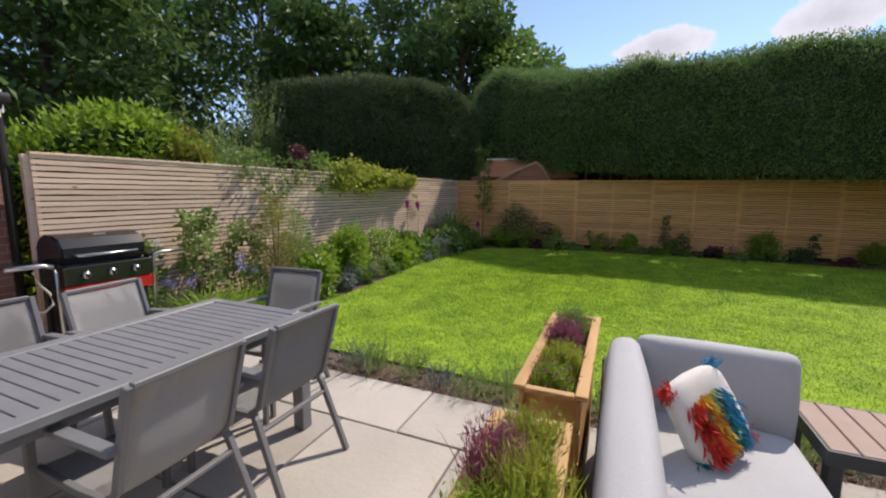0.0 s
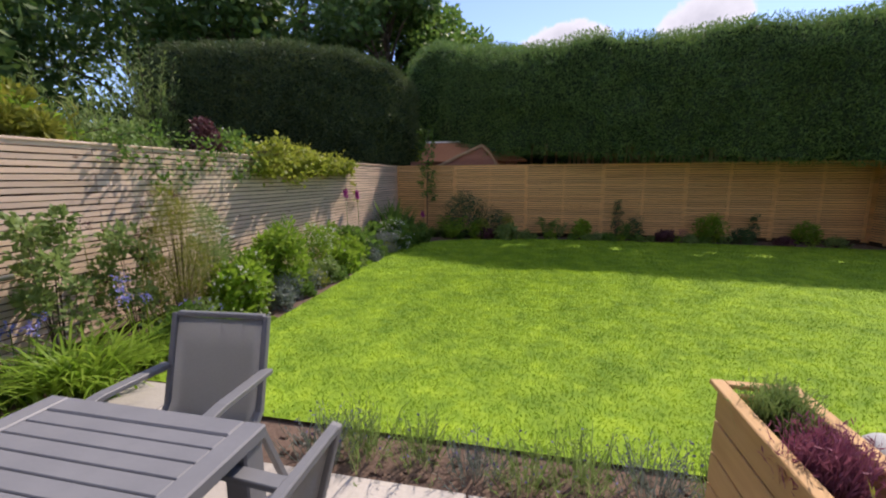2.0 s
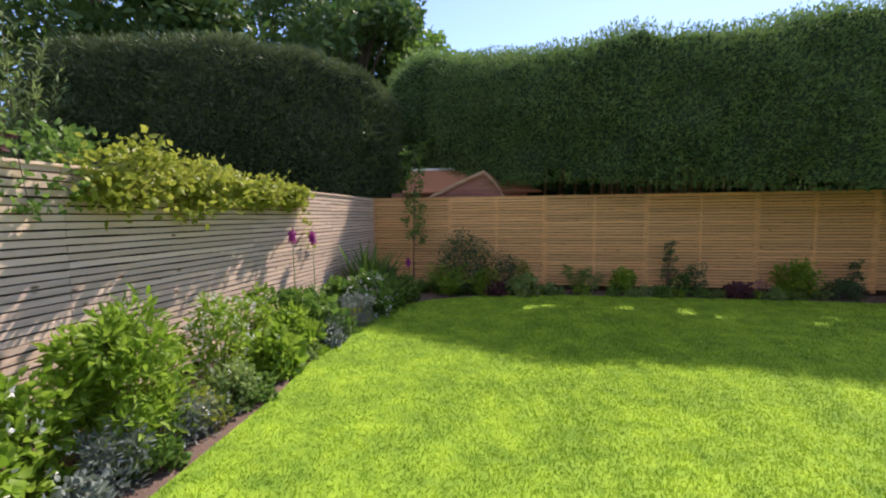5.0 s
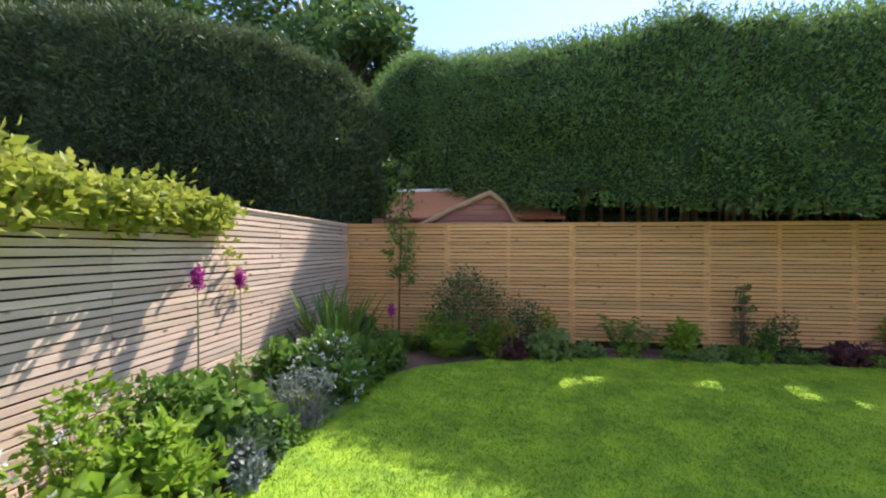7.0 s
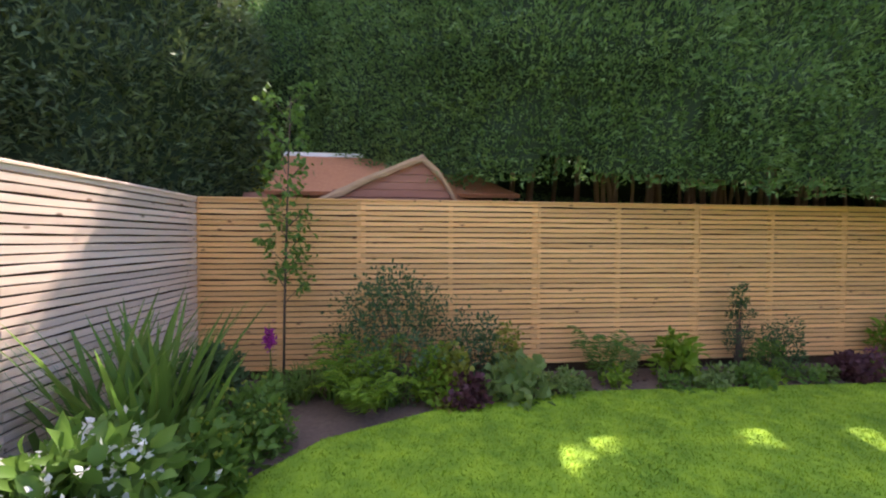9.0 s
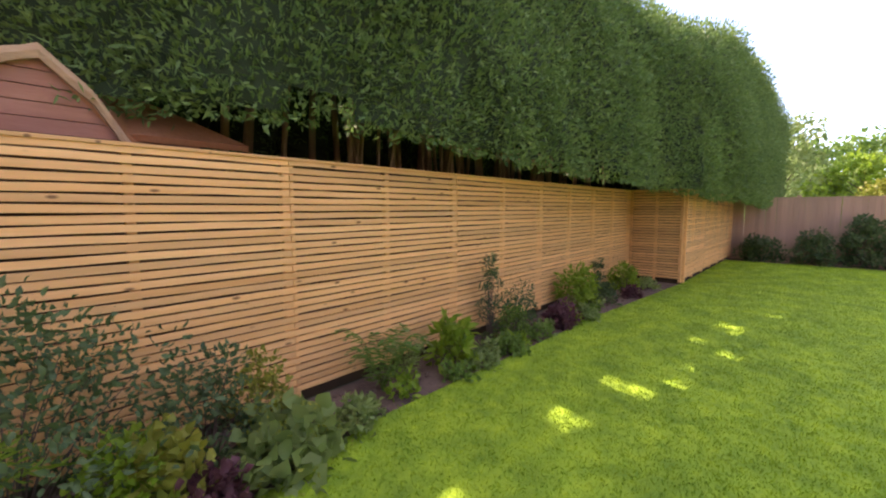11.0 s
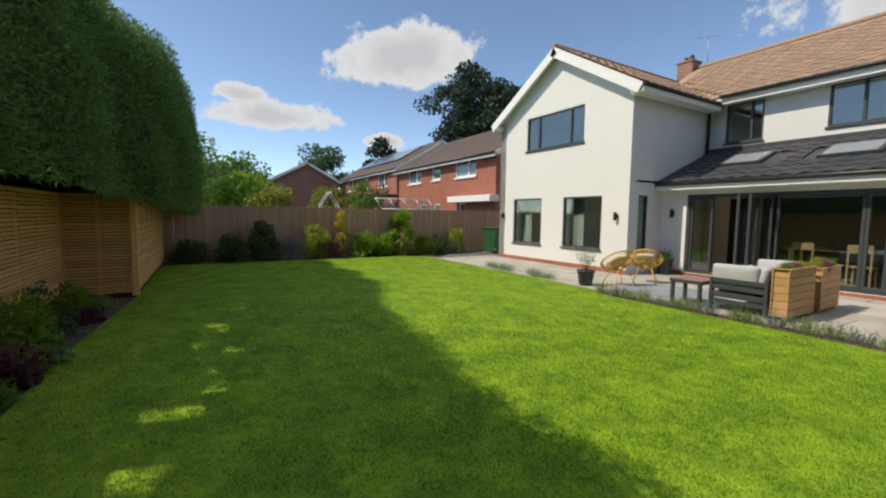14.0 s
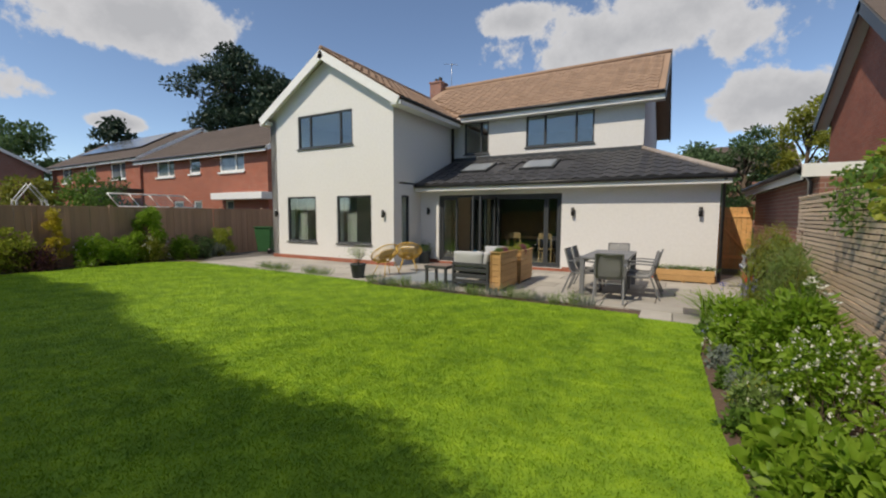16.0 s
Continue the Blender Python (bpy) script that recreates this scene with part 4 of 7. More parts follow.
def tiled(parent, me, origin, along, up, width, depth, keep=None, pitch_y=0.345):
    """Rows of roof tiles on a slope: origin at the eaves, along the eaves and up the slope."""
    along, up = Vector(along).normalized(), Vector(up).normalized()
    nrm = along.cross(up)
    R = Matrix((along, up, nrm)).transposed().to_4x4()
    ny, nx = int(depth / pitch_y), int(width / 0.348)
    for j in range(ny):
        for i in range(nx):
            p = Vector(origin) + along * (i * 0.348) + up * (j * pitch_y + 0.17)
            if keep and not keep(p):
                continue
            piece("roof_tile", me, parent, Matrix.Translation(p + nrm * (0.004 + rng.normal() * 0.0015)) @ R @ Matrix.Rotation(rng.normal() * 0.006, 4, "Z"))


# main roof, brown
RY, RZ, EZ = -7.5, 7.42, 5.02
roof = slab("roof", [(-2.72, -3.35, EZ), (6.72, -3.35, EZ), (6.72, RY, RZ), (-2.72, RY, RZ)], 0.10, M_TILE_BROWN, house)
back = slab("roof", [(-2.72, RY, RZ), (6.72, RY, RZ), (6.72, -11.4, EZ), (-2.72, -11.4, EZ)], 0.10, M_TILE_BROWN, house)
upm = Vector((0, RY + 3.35, RZ - EZ))
wing_plane = lambda p: p.z > 4.97 + (p.x - 3.75) * (6.62 - 4.86) / (WAPEX - 3.75) - 0.05 or p.x < 3.8
tiled(roof, TILE_B[0], (-2.72 + 8.9, -3.35, EZ), (-1, 0, 0), upm, 8.9, upm.length, lambda p: wing_plane(p))
tube("ridge", [(-2.74, RY, RZ + 0.03), (6.7, RY, RZ + 0.03)], 0.085, M_TILE_BROWN, house, 10)
box("fascia", (-2.72, -3.42, EZ - 0.22), (3.9, -3.38, EZ - 0.02), M_TRIM, house, 0.004)
box("soffit", (-2.72, -3.75, EZ - 0.20), (3.9, -3.42, EZ - 0.18), M_TRIM, house, 0)
# dark boarded verge on the gable end
slab("verge", [(-2.74, -3.35, EZ + 0.0), (-2.70, -3.35, EZ + 0.0), (-2.70, RY, RZ + 0.01), (-2.74, RY, RZ + 0.01)], 0.24, M_ANTH, house)
slab("verge", [(-2.74, RY, RZ), (-2.70, RY, RZ), (-2.70, -11.4, EZ), (-2.74, -11.4, EZ)], 0.24, M_ANTH, house)
slab("soffit", [(-2.7, -3.5, EZ - 0.03), (-2.2, -3.5, EZ - 0.03), (-2.2, RY, RZ - 0.14), (-2.7, RY, RZ - 0.14)], 0.02, M_ANTH, house)
# wing roof
WEZ, WRZ = 4.84, 6.66
wr = slab("roof", [(3.72, 0.25, WEZ), (WAPEX, 0.25, WRZ), (WAPEX, -7.6, WRZ), (3.72, -7.6, WEZ)], 0.09, M_TILE_BROWN, house)
slab("roof", [(WAPEX, 0.25, WRZ), (9.72, 0.25, WEZ), (9.72, -11.2, WEZ), (WAPEX, -11.2, WRZ)], 0.09, M_TILE_BROWN, house)
upw = Vector((WAPEX - 3.72, 0, WRZ - WEZ))
tiled(wr, TILE_B[0], (3.72, 0.25, WEZ), (0, -1, 0), upw, 7.4, upw.length, None)
tube("ridge", [(WAPEX, 0.27, WRZ + 0.03), (WAPEX, -7.5, WRZ + 0.03)], 0.08, M_TILE_BROWN, house, 10)
for s, xe in ((-1, 3.70), (1, 9.74)):
    slab("bargeboard", [(xe, 0.30, WEZ - 0.02), (WAPEX, 0.30, WRZ - 0.02), (WAPEX, 0.255, WRZ - 0.02), (xe, 0.255, WEZ - 0.02)], 0.26, M_TRIM, house)
    slab("soffit", [(xe, 0.25, WEZ - 0.11), (WAPEX, 0.25, WRZ - 0.11), (WAPEX, 0.0, WRZ - 0.11), (xe, 0.0, WEZ - 0.11)], 0.02, M_TRIM, house)
    box("eave_box", (min(xe, xe - s * 0.36), -3.4 if s < 0 else -11, WEZ - 0.22), (max(xe, xe - s * 0.36), 0.25, WEZ - 0.09), M_TRIM, house, 0.005)


def gutter(pts):
    tube("gutter", pts, 0.05, M_BLACK, house, 10)


gutter([(3.68, 0.2, WEZ - 0.04), (3.68, -3.3, WEZ - 0.04)])
gutter([(-2.7, -3.31, EZ - 0.02), (3.7, -3.31, EZ - 0.02)])
tube("downpipe", [(4.02, -3.3, 4.85), (4.05, -3.5, 4.6), (4.05, -3.5, 3.45)], 0.044, M_BLACK, house)
# lean-to roof, slate grey
LZ0, LZ1, LY0, LX0 = 2.46, 3.49, -1.1, -4.2
lr = slab("roof", [(LX0, LY0, LZ0), (4.12, LY0, LZ0), (4.12, UY, LZ1), (-2.2, UY, LZ1)], 0.09, M_TILE_DARK, house)
lh = slab("roof", [(LX0, LY0, LZ0), (-2.2, UY, LZ1), (-2.2, -9.0, LZ1), (LX0, -9.0, LZ0)], 0.09, M_TILE_DARK, house)
upl = Vector((0, UY - LY0, LZ1 - LZ0))
SKY = [(2.2, 3.0), (0.1, 0.98)]
hipx = lambda y: LX0 + (LX0 + 2.2) * -1 * (LY0 - y) / (LY0 - UY)
in_sky = lambda p: any(a - 0.36 < p.x < b + 0.36 and -3.05 < p.y < -2.1 for a, b in SKY)
tiled(lr, TILE_D[0], (4.1, LY0, LZ0), (-1, 0, 0), upl, 8.3, upl.length, lambda p: p.x - 0.3 > hipx(p.y) and not in_sky(p))
tube("hip", [(LX0, LY0, LZ0 + 0.03), (-2.2, UY, LZ1 + 0.03)], 0.07, mat("hip_mortar", (0.42, 0.36, 0.33), 0.9), house, 10)
box("flashing", (-2.2, UY, LZ1 - 0.02), (4.13, UY + 0.02, LZ1 + 0.12), M_ANTH, house, 0.003)
for a, b in SKY:
    q = lambda x, y, lift: (x, y, LZ0 + (LY0 - y) / (LY0 - UY) * (LZ1 - LZ0) + lift)
    sk = slab("rooflight", [q(a - 0.08, -2.15, 0.075), q(b + 0.08, -2.15, 0.075), q(b + 0.08, -3.0, 0.075), q(a - 0.08, -3.0, 0.075)], 0.06, M_ANTH, house)
    g = slab("pane", [q(a, -2.22, 0.083), q(b, -2.22, 0.083), q(b, -2.93, 0.083), q(a, -2.93, 0.083)], 0.006, mat("rooflight_glass", (0.35, 0.38, 0.42), 0.08, (0.3, 0.33, 0.37), spec=0.9), sk)
box("fascia", (LX0 + 0.02, LY0 - 0.05, LZ0 - 0.20), (4.12, LY0 - 0.02, LZ0 - 0.03), M_TRIM, house, 0.004)
box("soffit", (LX0 + 0.05, EY, LZ0 - 0.2), (4.12, LY0 - 0.05, LZ0 - 0.18), M_TRIM, house, 0)
gutter([(LX0 - 0.03, LY0 + 0.02, LZ0 - 0.04), (4.1, LY0 + 0.02, LZ0 - 0.04)])
tube("downpipe", [(-4.06, LY0 - 0.02, 2.36), (-4.06, EY + 0.05, 2.2), (-4.06, EY + 0.05, 0.0)], 0.036, M_BLACK, house)
# chimney
ch = box("chimney", (6.7, -7.8, 6.6), (7.3, -7.2, 7.72), M_BRICK2, house, 0.01)
box("cap", (6.66, -7.84, 7.7), (7.34, -7.16, 7.78), M_BRICK2, ch, 0.01)
tube("flue", [(6.9, -7.5, 7.78), (6.9, -7.5, 8.02)], 0.09, M_BLACK, ch, 10)
tube("flue", [(7.12, -7.5, 7.78), (7.12, -7.5, 7.98)], 0.08, M_BLACK, ch, 10)
tube("aerial", [(6.3, -7.5, 7.4), (6.3, -7.5, 8.6)], 0.015, M_STEEL, house)
tube("aerial", [(5.95, -7.5, 8.45), (6.7, -7.45, 8.6)], 0.01, M_STEEL, house)


def wall_light(x, y, z):
    w = thing("wall_light", "small black up-and-down outdoor wall light", "wall light", Matrix.Translation((x, y, z)), group="outdoor wall lights")
    box("backplate", (-0.04, 0, -0.06), (0.04, 0.02, 0.06), M_BLACK, w, 0.004)
    tube("lamp", [(0, 0.075, -0.11), (0, 0.075, 0.11)], 0.042, M_BLACK, w, 14)
    box("arm", (-0.015, 0.02, -0.015), (0.015, 0.05, 0.015), M_BLACK, w, 0.002)


for p in ((9.25, 0, 1.55), (4.48, 0, 1.55), (3.80, EY, 1.65), (-0.73, EY, 1.63), (-3.63, EY, 1.63)):
    wall_light(*p)

# folding glass doors, the western leaves open
door = new("bifold_door")
door.parent = house
door["label"] = "dark grey aluminium folding glass doors, partly open"
bw = BF1 - BF0
for lo, hi in (((BF0, EY - 0.16, BFT - 0.07), (BF1, EY - 0.04, BFT)), ((BF0, EY - 0.16, 0.08), (BF1, EY - 0.04, 0.12)), ((BF0, EY - 0.16, 0.12), (BF0 + 0.07, EY - 0.04, BFT - 0.07)), ((BF1 - 0.07, EY - 0.16, 0.12), (BF1, EY - 0.04, BFT - 0.07))):
    box("frame", lo, hi, M_ANTH, door, 0.004)


def leaf_door(x, w, ang):
    lf = new("leaf")
    lf.parent = door
    lf.matrix_basis = Matrix.Translation((x, EY - 0.10, 0.125)) @ Matrix.Rotation(radians(ang), 4, "Z")
    h = BFT - 0.07 - 0.13
    for lo, hi in (((0, -0.03, 0), (w, 0.03, 0.08)), ((0, -0.03, h - 0.07), (w, 0.03, h)), ((0, -0.03, 0.08), (0.06, 0.03, h - 0.07)), ((w - 0.06, -0.03, 0.08), (w, 0.03, h - 0.07))):
        box("stile", lo, hi, M_ANTH, lf, 0.004)
    g = box("pane", (0.055, -0.006, 0.075), (w - 0.055, 0.006, h - 0.065), M_GLASS, lf, 0)
    g.visible_shadow = False


leaf_door(BF0 + 0.075, 0.36, 0)
leaf_door(BF0 + 0.44, 1.46, 0)
leaf_door(1.56, 0.80, 80)
leaf_door(1.84, 0.80, 84)
leaf_door(BF1 - 0.075, 0.55, 180)

# ---- rooms seen through the glass ----
floor_in = slab("floor", [(EX0 + 0.3, EY - 0.3, 0.08), (WX0 + 5.07, EY - 0.3, 0.08), (WX0 + 5.07, -10.8, 0.08), (EX0 + 0.3, -10.8, 0.08)], 0.1, M_BEIGE)
tagged(floor_in, "pale tiled kitchen floor", "floor", kind="structure")
# floor out of sight below the sills, pale so that sunlight bounces up
tagged(box("floor_wing", (WX0 + 0.01, -2.3, -0.02), (WX1 - 0.3, -0.3, 0.075), M_CREAM, None, 0), "pale wing room floor added to bounce light", "floor", kind="structure")
ceil_in = slab("ceiling", [(EX0 + 0.05, EY - 0.02, 2.46), (WX0, EY - 0.02, 2.46), (WX0, -10.8, 2.46), (EX0 + 0.05, -10.8, 2.46)], 0.05, M_TRIM)
tagged(ceil_in, "white kitchen ceiling", "ceiling", kind="structure")
# wing room's back wall is set close to its windows to catch their light
for nm, lo, hi, mt in (("wall_room_back", (EX0 + 0.3, -6.3, 0.08), (WX0, -6.2, 2.41), M_KITCHEN), ("wall_room_side", (3.38, -3.7, 0.08), (4.12, -3.6, 2.41), M_BEIGE), ("wall_room_jamb", (2.60, -3.7, 0.08), (2.78, -3.6, 2.41), M_BEIGE), ("wall_room_over_door", (2.78, -3.7, 2.1), (3.38, -3.6, 2.41), M_BEIGE), ("wall_wing_room", (WX0 + 0.01, -2.4, 0.08), (WX1 - 0.3, -2.3, 2.41), M_DARKROOM),
                       ("wall_upper_room", (WX0 + 0.01, -4.0, 2.5), (WX1 - 0.3, -3.9, 4.9), M_DARKROOM), ("wall_upper_back", (UX0 + 0.3, -7.0, 2.5), (WX0 - 0.3, -6.9, 4.9), M_DARKROOM)):
    tagged(box(nm, lo, hi, mt, None, 0), "plain indoor wall", "wall", kind="structure")
for nm, lo, hi in (("ceiling_wing", (WX0, -10.8, 2.46), (WX1 - 0.3, -0.3, 2.52)), ("ceiling_upper", (UX0 + 0.01, -10.8, 4.88), (WX1 - 0.3, -3.76, 4.92)), ("ceiling_upper_wing", (WX0 + 0.01, -3.7, 4.88), (WX1 - 0.3, -0.31, 4.92))):
    tagged(box(nm, lo, hi, M_TRIM, None, 0), "plain white indoor ceiling", "ceiling", kind="structure")
dt = thing("dining_table", "light oak dining table standing in the kitchen", "table", Matrix.Translation((0.7, -3.0, 0.08)))
box("tabletop", (-0.95, -0.42, 0.72), (0.95, 0.42, 0.76), M_OAK, dt, 0.006)
for sx in (-0.85, 0.85):
    for sy in (-0.34, 0.34):
        box("leg", (sx - 0.035, sy - 0.035, 0), (sx + 0.035, sy + 0.035, 0.72), M_OAK, dt, 0.004)
dc = thing("dining_chair", "light oak dining chair beside the kitchen table", "chair", Matrix.Translation((0.2, -2.35, 0.08)), group="kitchen chairs")
box("seat", (-0.21, -0.21, 0.43), (0.21, 0.21, 0.46), M_OAK, dc, 0.006)
box("backrest", (-0.2, 0.18, 0.75), (0.2, 0.21, 0.92), M_OAK, dc, 0.006)
for sx in (-0.18, 0.18):
    box("leg", (sx - 0.018, -0.2, 0), (sx + 0.018, -0.165, 0.43), M_OAK, dc, 0.003)
    box("leg", (sx - 0.018, 0.175, 0), (sx + 0.018, 0.21, 0.92), M_OAK, dc, 0.003)
copy_thing(dc, Matrix.Translation((1.15, -2.35, 0.08)))
idr = thing("interior_door", "dark painted indoor door standing shut", "door", Matrix.Translation((3.08, -3.64, 0.08)))
box("panel", (-0.29, -0.02, 0), (0.29, 0.02, 2.01), M_BLACK, idr, 0.004)
box("handle", (-0.25, 0.02, 0.98), (-0.13, 0.07, 1.0), M_STEEL, idr, 0.004)

for a, b in ((5.0, 5.12), (5.92, 6.36), (7.36, 7.48), (8.2, 8.68)):
    cu_ = thing("curtain", "pale grey full-length curtain hanging inside the window", "curtain", group="window curtains")
    bm = bmesh.new()
    cols = [[bm.verts.new((a + (b - a) * i / 24, -0.42 + 0.03 * math.sin(i * 1.3), z)) for z in (0.1, 2.3)] for i in range(25)]
    for p, q in zip(cols, cols[1:]):
        bm.faces.new((p[0], q[0], q[1], p[1]))
    bmesh.ops.solidify(bm, geom=bm.faces[:], thickness=0.004)
    part("cloth", bm, M_CURTAIN, cu_, smooth=True)

# ---- patio ----
patio = tagged(new("patio"), "pale grey sandstone flags laid in mixed sizes", "patio", kind="structure")
bed_pts = [(-4.9, -3.4), (12.2, -3.4), (12.2, 0.0), (10.4, 2.1), (2.7, 2.5), (-2.5, 2.5), (-2.73, 2.6), (-2.73, 3.12), (-3.6, 3.12), (-3.62, 2.6), (-4.9, 1.2)]
sheet("patio_bed", bed_pts, -0.018, M_MORTAR, "dark mortar bed between the flags", "patio")
flags = {}


def flag(w, d):
    key = (round(w, 2), round(d, 2), len(flags) % 3)
    if key not in flags:
        bm = bmesh.new()
        vs = add_box(bm, (0.006, 0.006, -0.045), (w - 0.006, d - 0.006, 0.0))
        bmesh.ops.bevel(bm, geom=[e for e in bm.edges if e.verts[0].co.z > -0.01 and e.verts[1].co.z > -0.01], offset=0.006, segments=1, affect="EDGES")
        for v in bm.verts:
            v.co.x += rng.normal() * 0.0015
            v.co.y += rng.normal() * 0.0015
        me = bpy.data.meshes.new("flag")
        bm.to_mesh(me)
        bm.free()
        me.materials.append(M_STONE)
        flags[key] = me
    return flags[key]


rows = [(1.95, 2.52), (1.09, 1.95), (0.52, 1.09), (-0.05, 0.52), (-0.91, -0.05), (-1.46, -0.91)]
offs = [-1.065, -0.64, -0.93, -0.35, -0.75, -1.1]
for (y0, y1), off in zip(rows, offs):
    xr = 10.0 if y0 >= -0.06 else WX0
    x = off
    k = 0
    while x < xr - 0.2:
        w = min((0.86, 0.57, 0.86, 0.86, 0.57)[k % 5], xr - x)
        piece("flag", flag(w, y1 - y0), patio, Matrix.Translation((x, y0, rng.normal() * 0.0015)))
        x += w
        k += 1
    x = off
    k = 1
    while x > -3.9:
        w = (0.86, 0.83, 0.57, 0.86)[k % 4]
        x -= w
        if x > -4.75 and not (x < -3.7 and y0 > 1.5):
            piece("flag", flag(w, y1 - y0), patio, Matrix.Translation((x, y0, rng.normal() * 0.0015)))
        k += 1
for x0, w in ((-3.62, 0.45), (-3.17, 0.45)):
    piece("flag", flag(w, 0.60), patio, Matrix.Translation((x0, 2.53, 0)))
for x0, y0 in ((-4.86, -2.1), (-4.86, -2.95)):
    piece("flag", flag(0.86, 0.83), patio, Matrix.Translation((x0, y0, 0)))

# ---- garden furniture ----
table = thing("dining_table", "long grey aluminium garden table with a slatted top", "table", Matrix.Translation((-2.0, 0.81, 0)))
TW, TL = 0.42, 1.0
for lo, hi in (((-TW, -TL, 0.70), (-TW + 0.075, TL, 0.742)), ((TW - 0.075, -TL, 0.70), (TW, TL, 0.742)), ((-TW + 0.075, -TL, 0.70), (TW - 0.075, -TL + 0.075, 0.742)), ((-TW + 0.075, TL - 0.075, 0.70), (TW - 0.075, TL, 0.742))):
    box("rim", lo, hi, M_TABLE, table, 0.005)
tslat = mesh_box("top_slat", (-TW + 0.077, -0.0281, 0.708), (TW - 0.077, 0.0281, 0.738), M_TABLE, 0.003)
n = 31
for k in range(n):
    piece("top_slat", tslat, table, Matrix.Translation((0, -TL + 0.075 + (k + 0.5) * (2 * TL - 0.15) / n, 0)))
for lo, hi in (((-TW + 0.06, -TL + 0.06, 0.64), (-TW + 0.09, TL - 0.06, 0.70)), ((TW - 0.09, -TL + 0.06, 0.64), (TW - 0.06, TL - 0.06, 0.70))):
    box("apron", lo, hi, M_TABLE, table, 0.003)
for sx in (-1, 1):
    for sy in (-1, 1):
        box("leg", (sx * (TW - 0.05) - 0.04, sy * (TL - 0.05) - 0.04, 0), (sx * (TW - 0.05) + 0.04, sy * (TL - 0.05) + 0.04, 0.70), M_TABLE, table, 0.006)


def flat_bar(name, pts, w, t, material, parent):
    """A flat bar of width w across x, along points in the y-z plane at one x."""
    bm = bmesh.new()
    rings = []
    pv = [Vector(p) for p in pts]
    for i, p in enumerate(pv):
        d = (pv[min(i + 1, len(pv) - 1)] - pv[max(i - 1, 0)]).normalized()
        nrm = Vector((1, 0, 0)).cross(d).normalized()
        rings.append([bm.verts.new(p + Vector((a * w / 2, 0, 0)) + nrm * b * t / 2) for a, b in ((-1, -1), (1, -1), (1, 1), (-1, 1))])
    for a, b in zip(rings, rings[1:]):
        for j in range(4):
            bm.faces.new((a[j], a[(j + 1) % 4], b[(j + 1) % 4], b[j]))
    bm.faces.new(rings[0][::-1])
    bm.faces.new(rings[-1])
    bmesh.ops.recalc_face_normals(bm, faces=bm.faces[:])
    bmesh.ops.bevel(bm, geom=[e for e in bm.edges if e.calc_face_angle(0) > 0.6], offset=0.003, segments=1, affect="EDGES")
    return part(name, bm, material, parent)


chair = thing("garden_chair", "grey aluminium garden armchair with a taut woven sling", "chair", pose(-1.60, 1.44, 0, 0, 0, 90), group="chairs round the garden table")
HW = 0.225
for s in (-1, 1):
    x = s * HW
    flat_bar("back_leg", [(x * 1.08, -0.36, 0.0), (x * 1.04, -0.20, 0.40), (x, -0.165, 0.44)], 0.03, 0.03, M_GREY, chair)
    flat_bar("front_leg", [(x * 1.12, 0.27, 0.0), (x * 1.1, 0.25, 0.40), (x * 1.1, 0.235, 0.64)], 0.03, 0.03, M_GREY, chair)
    flat_bar("side_rail", [(x, 0.26, 0.43), (x, 0.0, 0.405), (x, -0.16, 0.41), (x, -0.22, 0.47), (x, -0.33, 0.87)], 0.026, 0.03, M_GREY, chair)
    flat_bar("armrest", [(x * 1.14, 0.27, 0.635), (x * 1.14, 0.05, 0.655), (x * 1.1, -0.27, 0.64)], 0.05, 0.022, M_GREY, chair)
box("top_rail", (-HW + 0.01, -0.345, 0.855), (HW - 0.01, -0.318, 0.878), M_GREY, chair, 0.004)
box("crossbar", (-HW * 1.05, -0.235, 0.33), (HW * 1.05, -0.21, 0.35), M_GREY, chair, 0.003)
box("crossbar", (-HW, 0.225, 0.395), (HW, 0.255, 0.42), M_GREY, chair, 0.003)
bm = bmesh.new()
prof = [(0.25, 0.435), (0.12, 0.412), (-0.02, 0.40), (-0.12, 0.405), (-0.185, 0.43), (-0.225, 0.49), (-0.255, 0.60), (-0.29, 0.73), (-0.327, 0.86)]
rings = []
for y, z in prof:
    rings.append([bm.verts.new((x, y, z - 0.012 * (1 - (x / HW) ** 2))) for x in np.linspace(-HW + 0.012, HW - 0.012, 9)])
for a, b in zip(rings, rings[1:]):
    for j in range(8):
        bm.faces.new((a[j], a[j + 1], b[j + 1], b[j]))
bmesh.ops.solidify(bm, geom=bm.faces[:], thickness=0.004)
part("sling", bm, M_MESHFAB, chair, "silver grey woven sling", smooth=True)
for x, y, a in ((-1.60, 0.82, 92), (-2.58, 1.43, -84), (-2.62, 0.83, -90), (-2.16, 2.02, 184), (-2.0, -0.42, 3)):
    copy_thing(chair, pose(x, y, 0, 0, 0, a))

# two-seat sofa
sofa = thing("outdoor_sofa", "dark grey slatted metal sofa with pale grey cushions", "sofa", Matrix.Translation((0.1, 0.42, 0)))
SL, SD = 1.84, 0.84
for x in (0.0, SD - 0.05):
    for y in (0.0, SL - 0.05):
        box("leg", (x, y, 0), (x + 0.05, y + 0.05, 0.58 if x < 0.1 else 0.54), M_ANTH, sofa, 0.004)
for lo, hi in (((0, 0.05, 0.22), (0.04, SL - 0.05, 0.28)), ((SD - 0.04, 0.05, 0.22), (SD, SL - 0.05, 0.28)), ((0.05, 0, 0.22), (SD - 0.05, 0.04, 0.28)), ((0.05, SL - 0.04, 0.22), (SD - 0.05, SL, 0.28)), ((0.04, 0.04, 0.24), (SD - 0.04, SL - 0.04, 0.27))):
    box("rail", lo, hi, M_ANTH, sofa, 0.003)
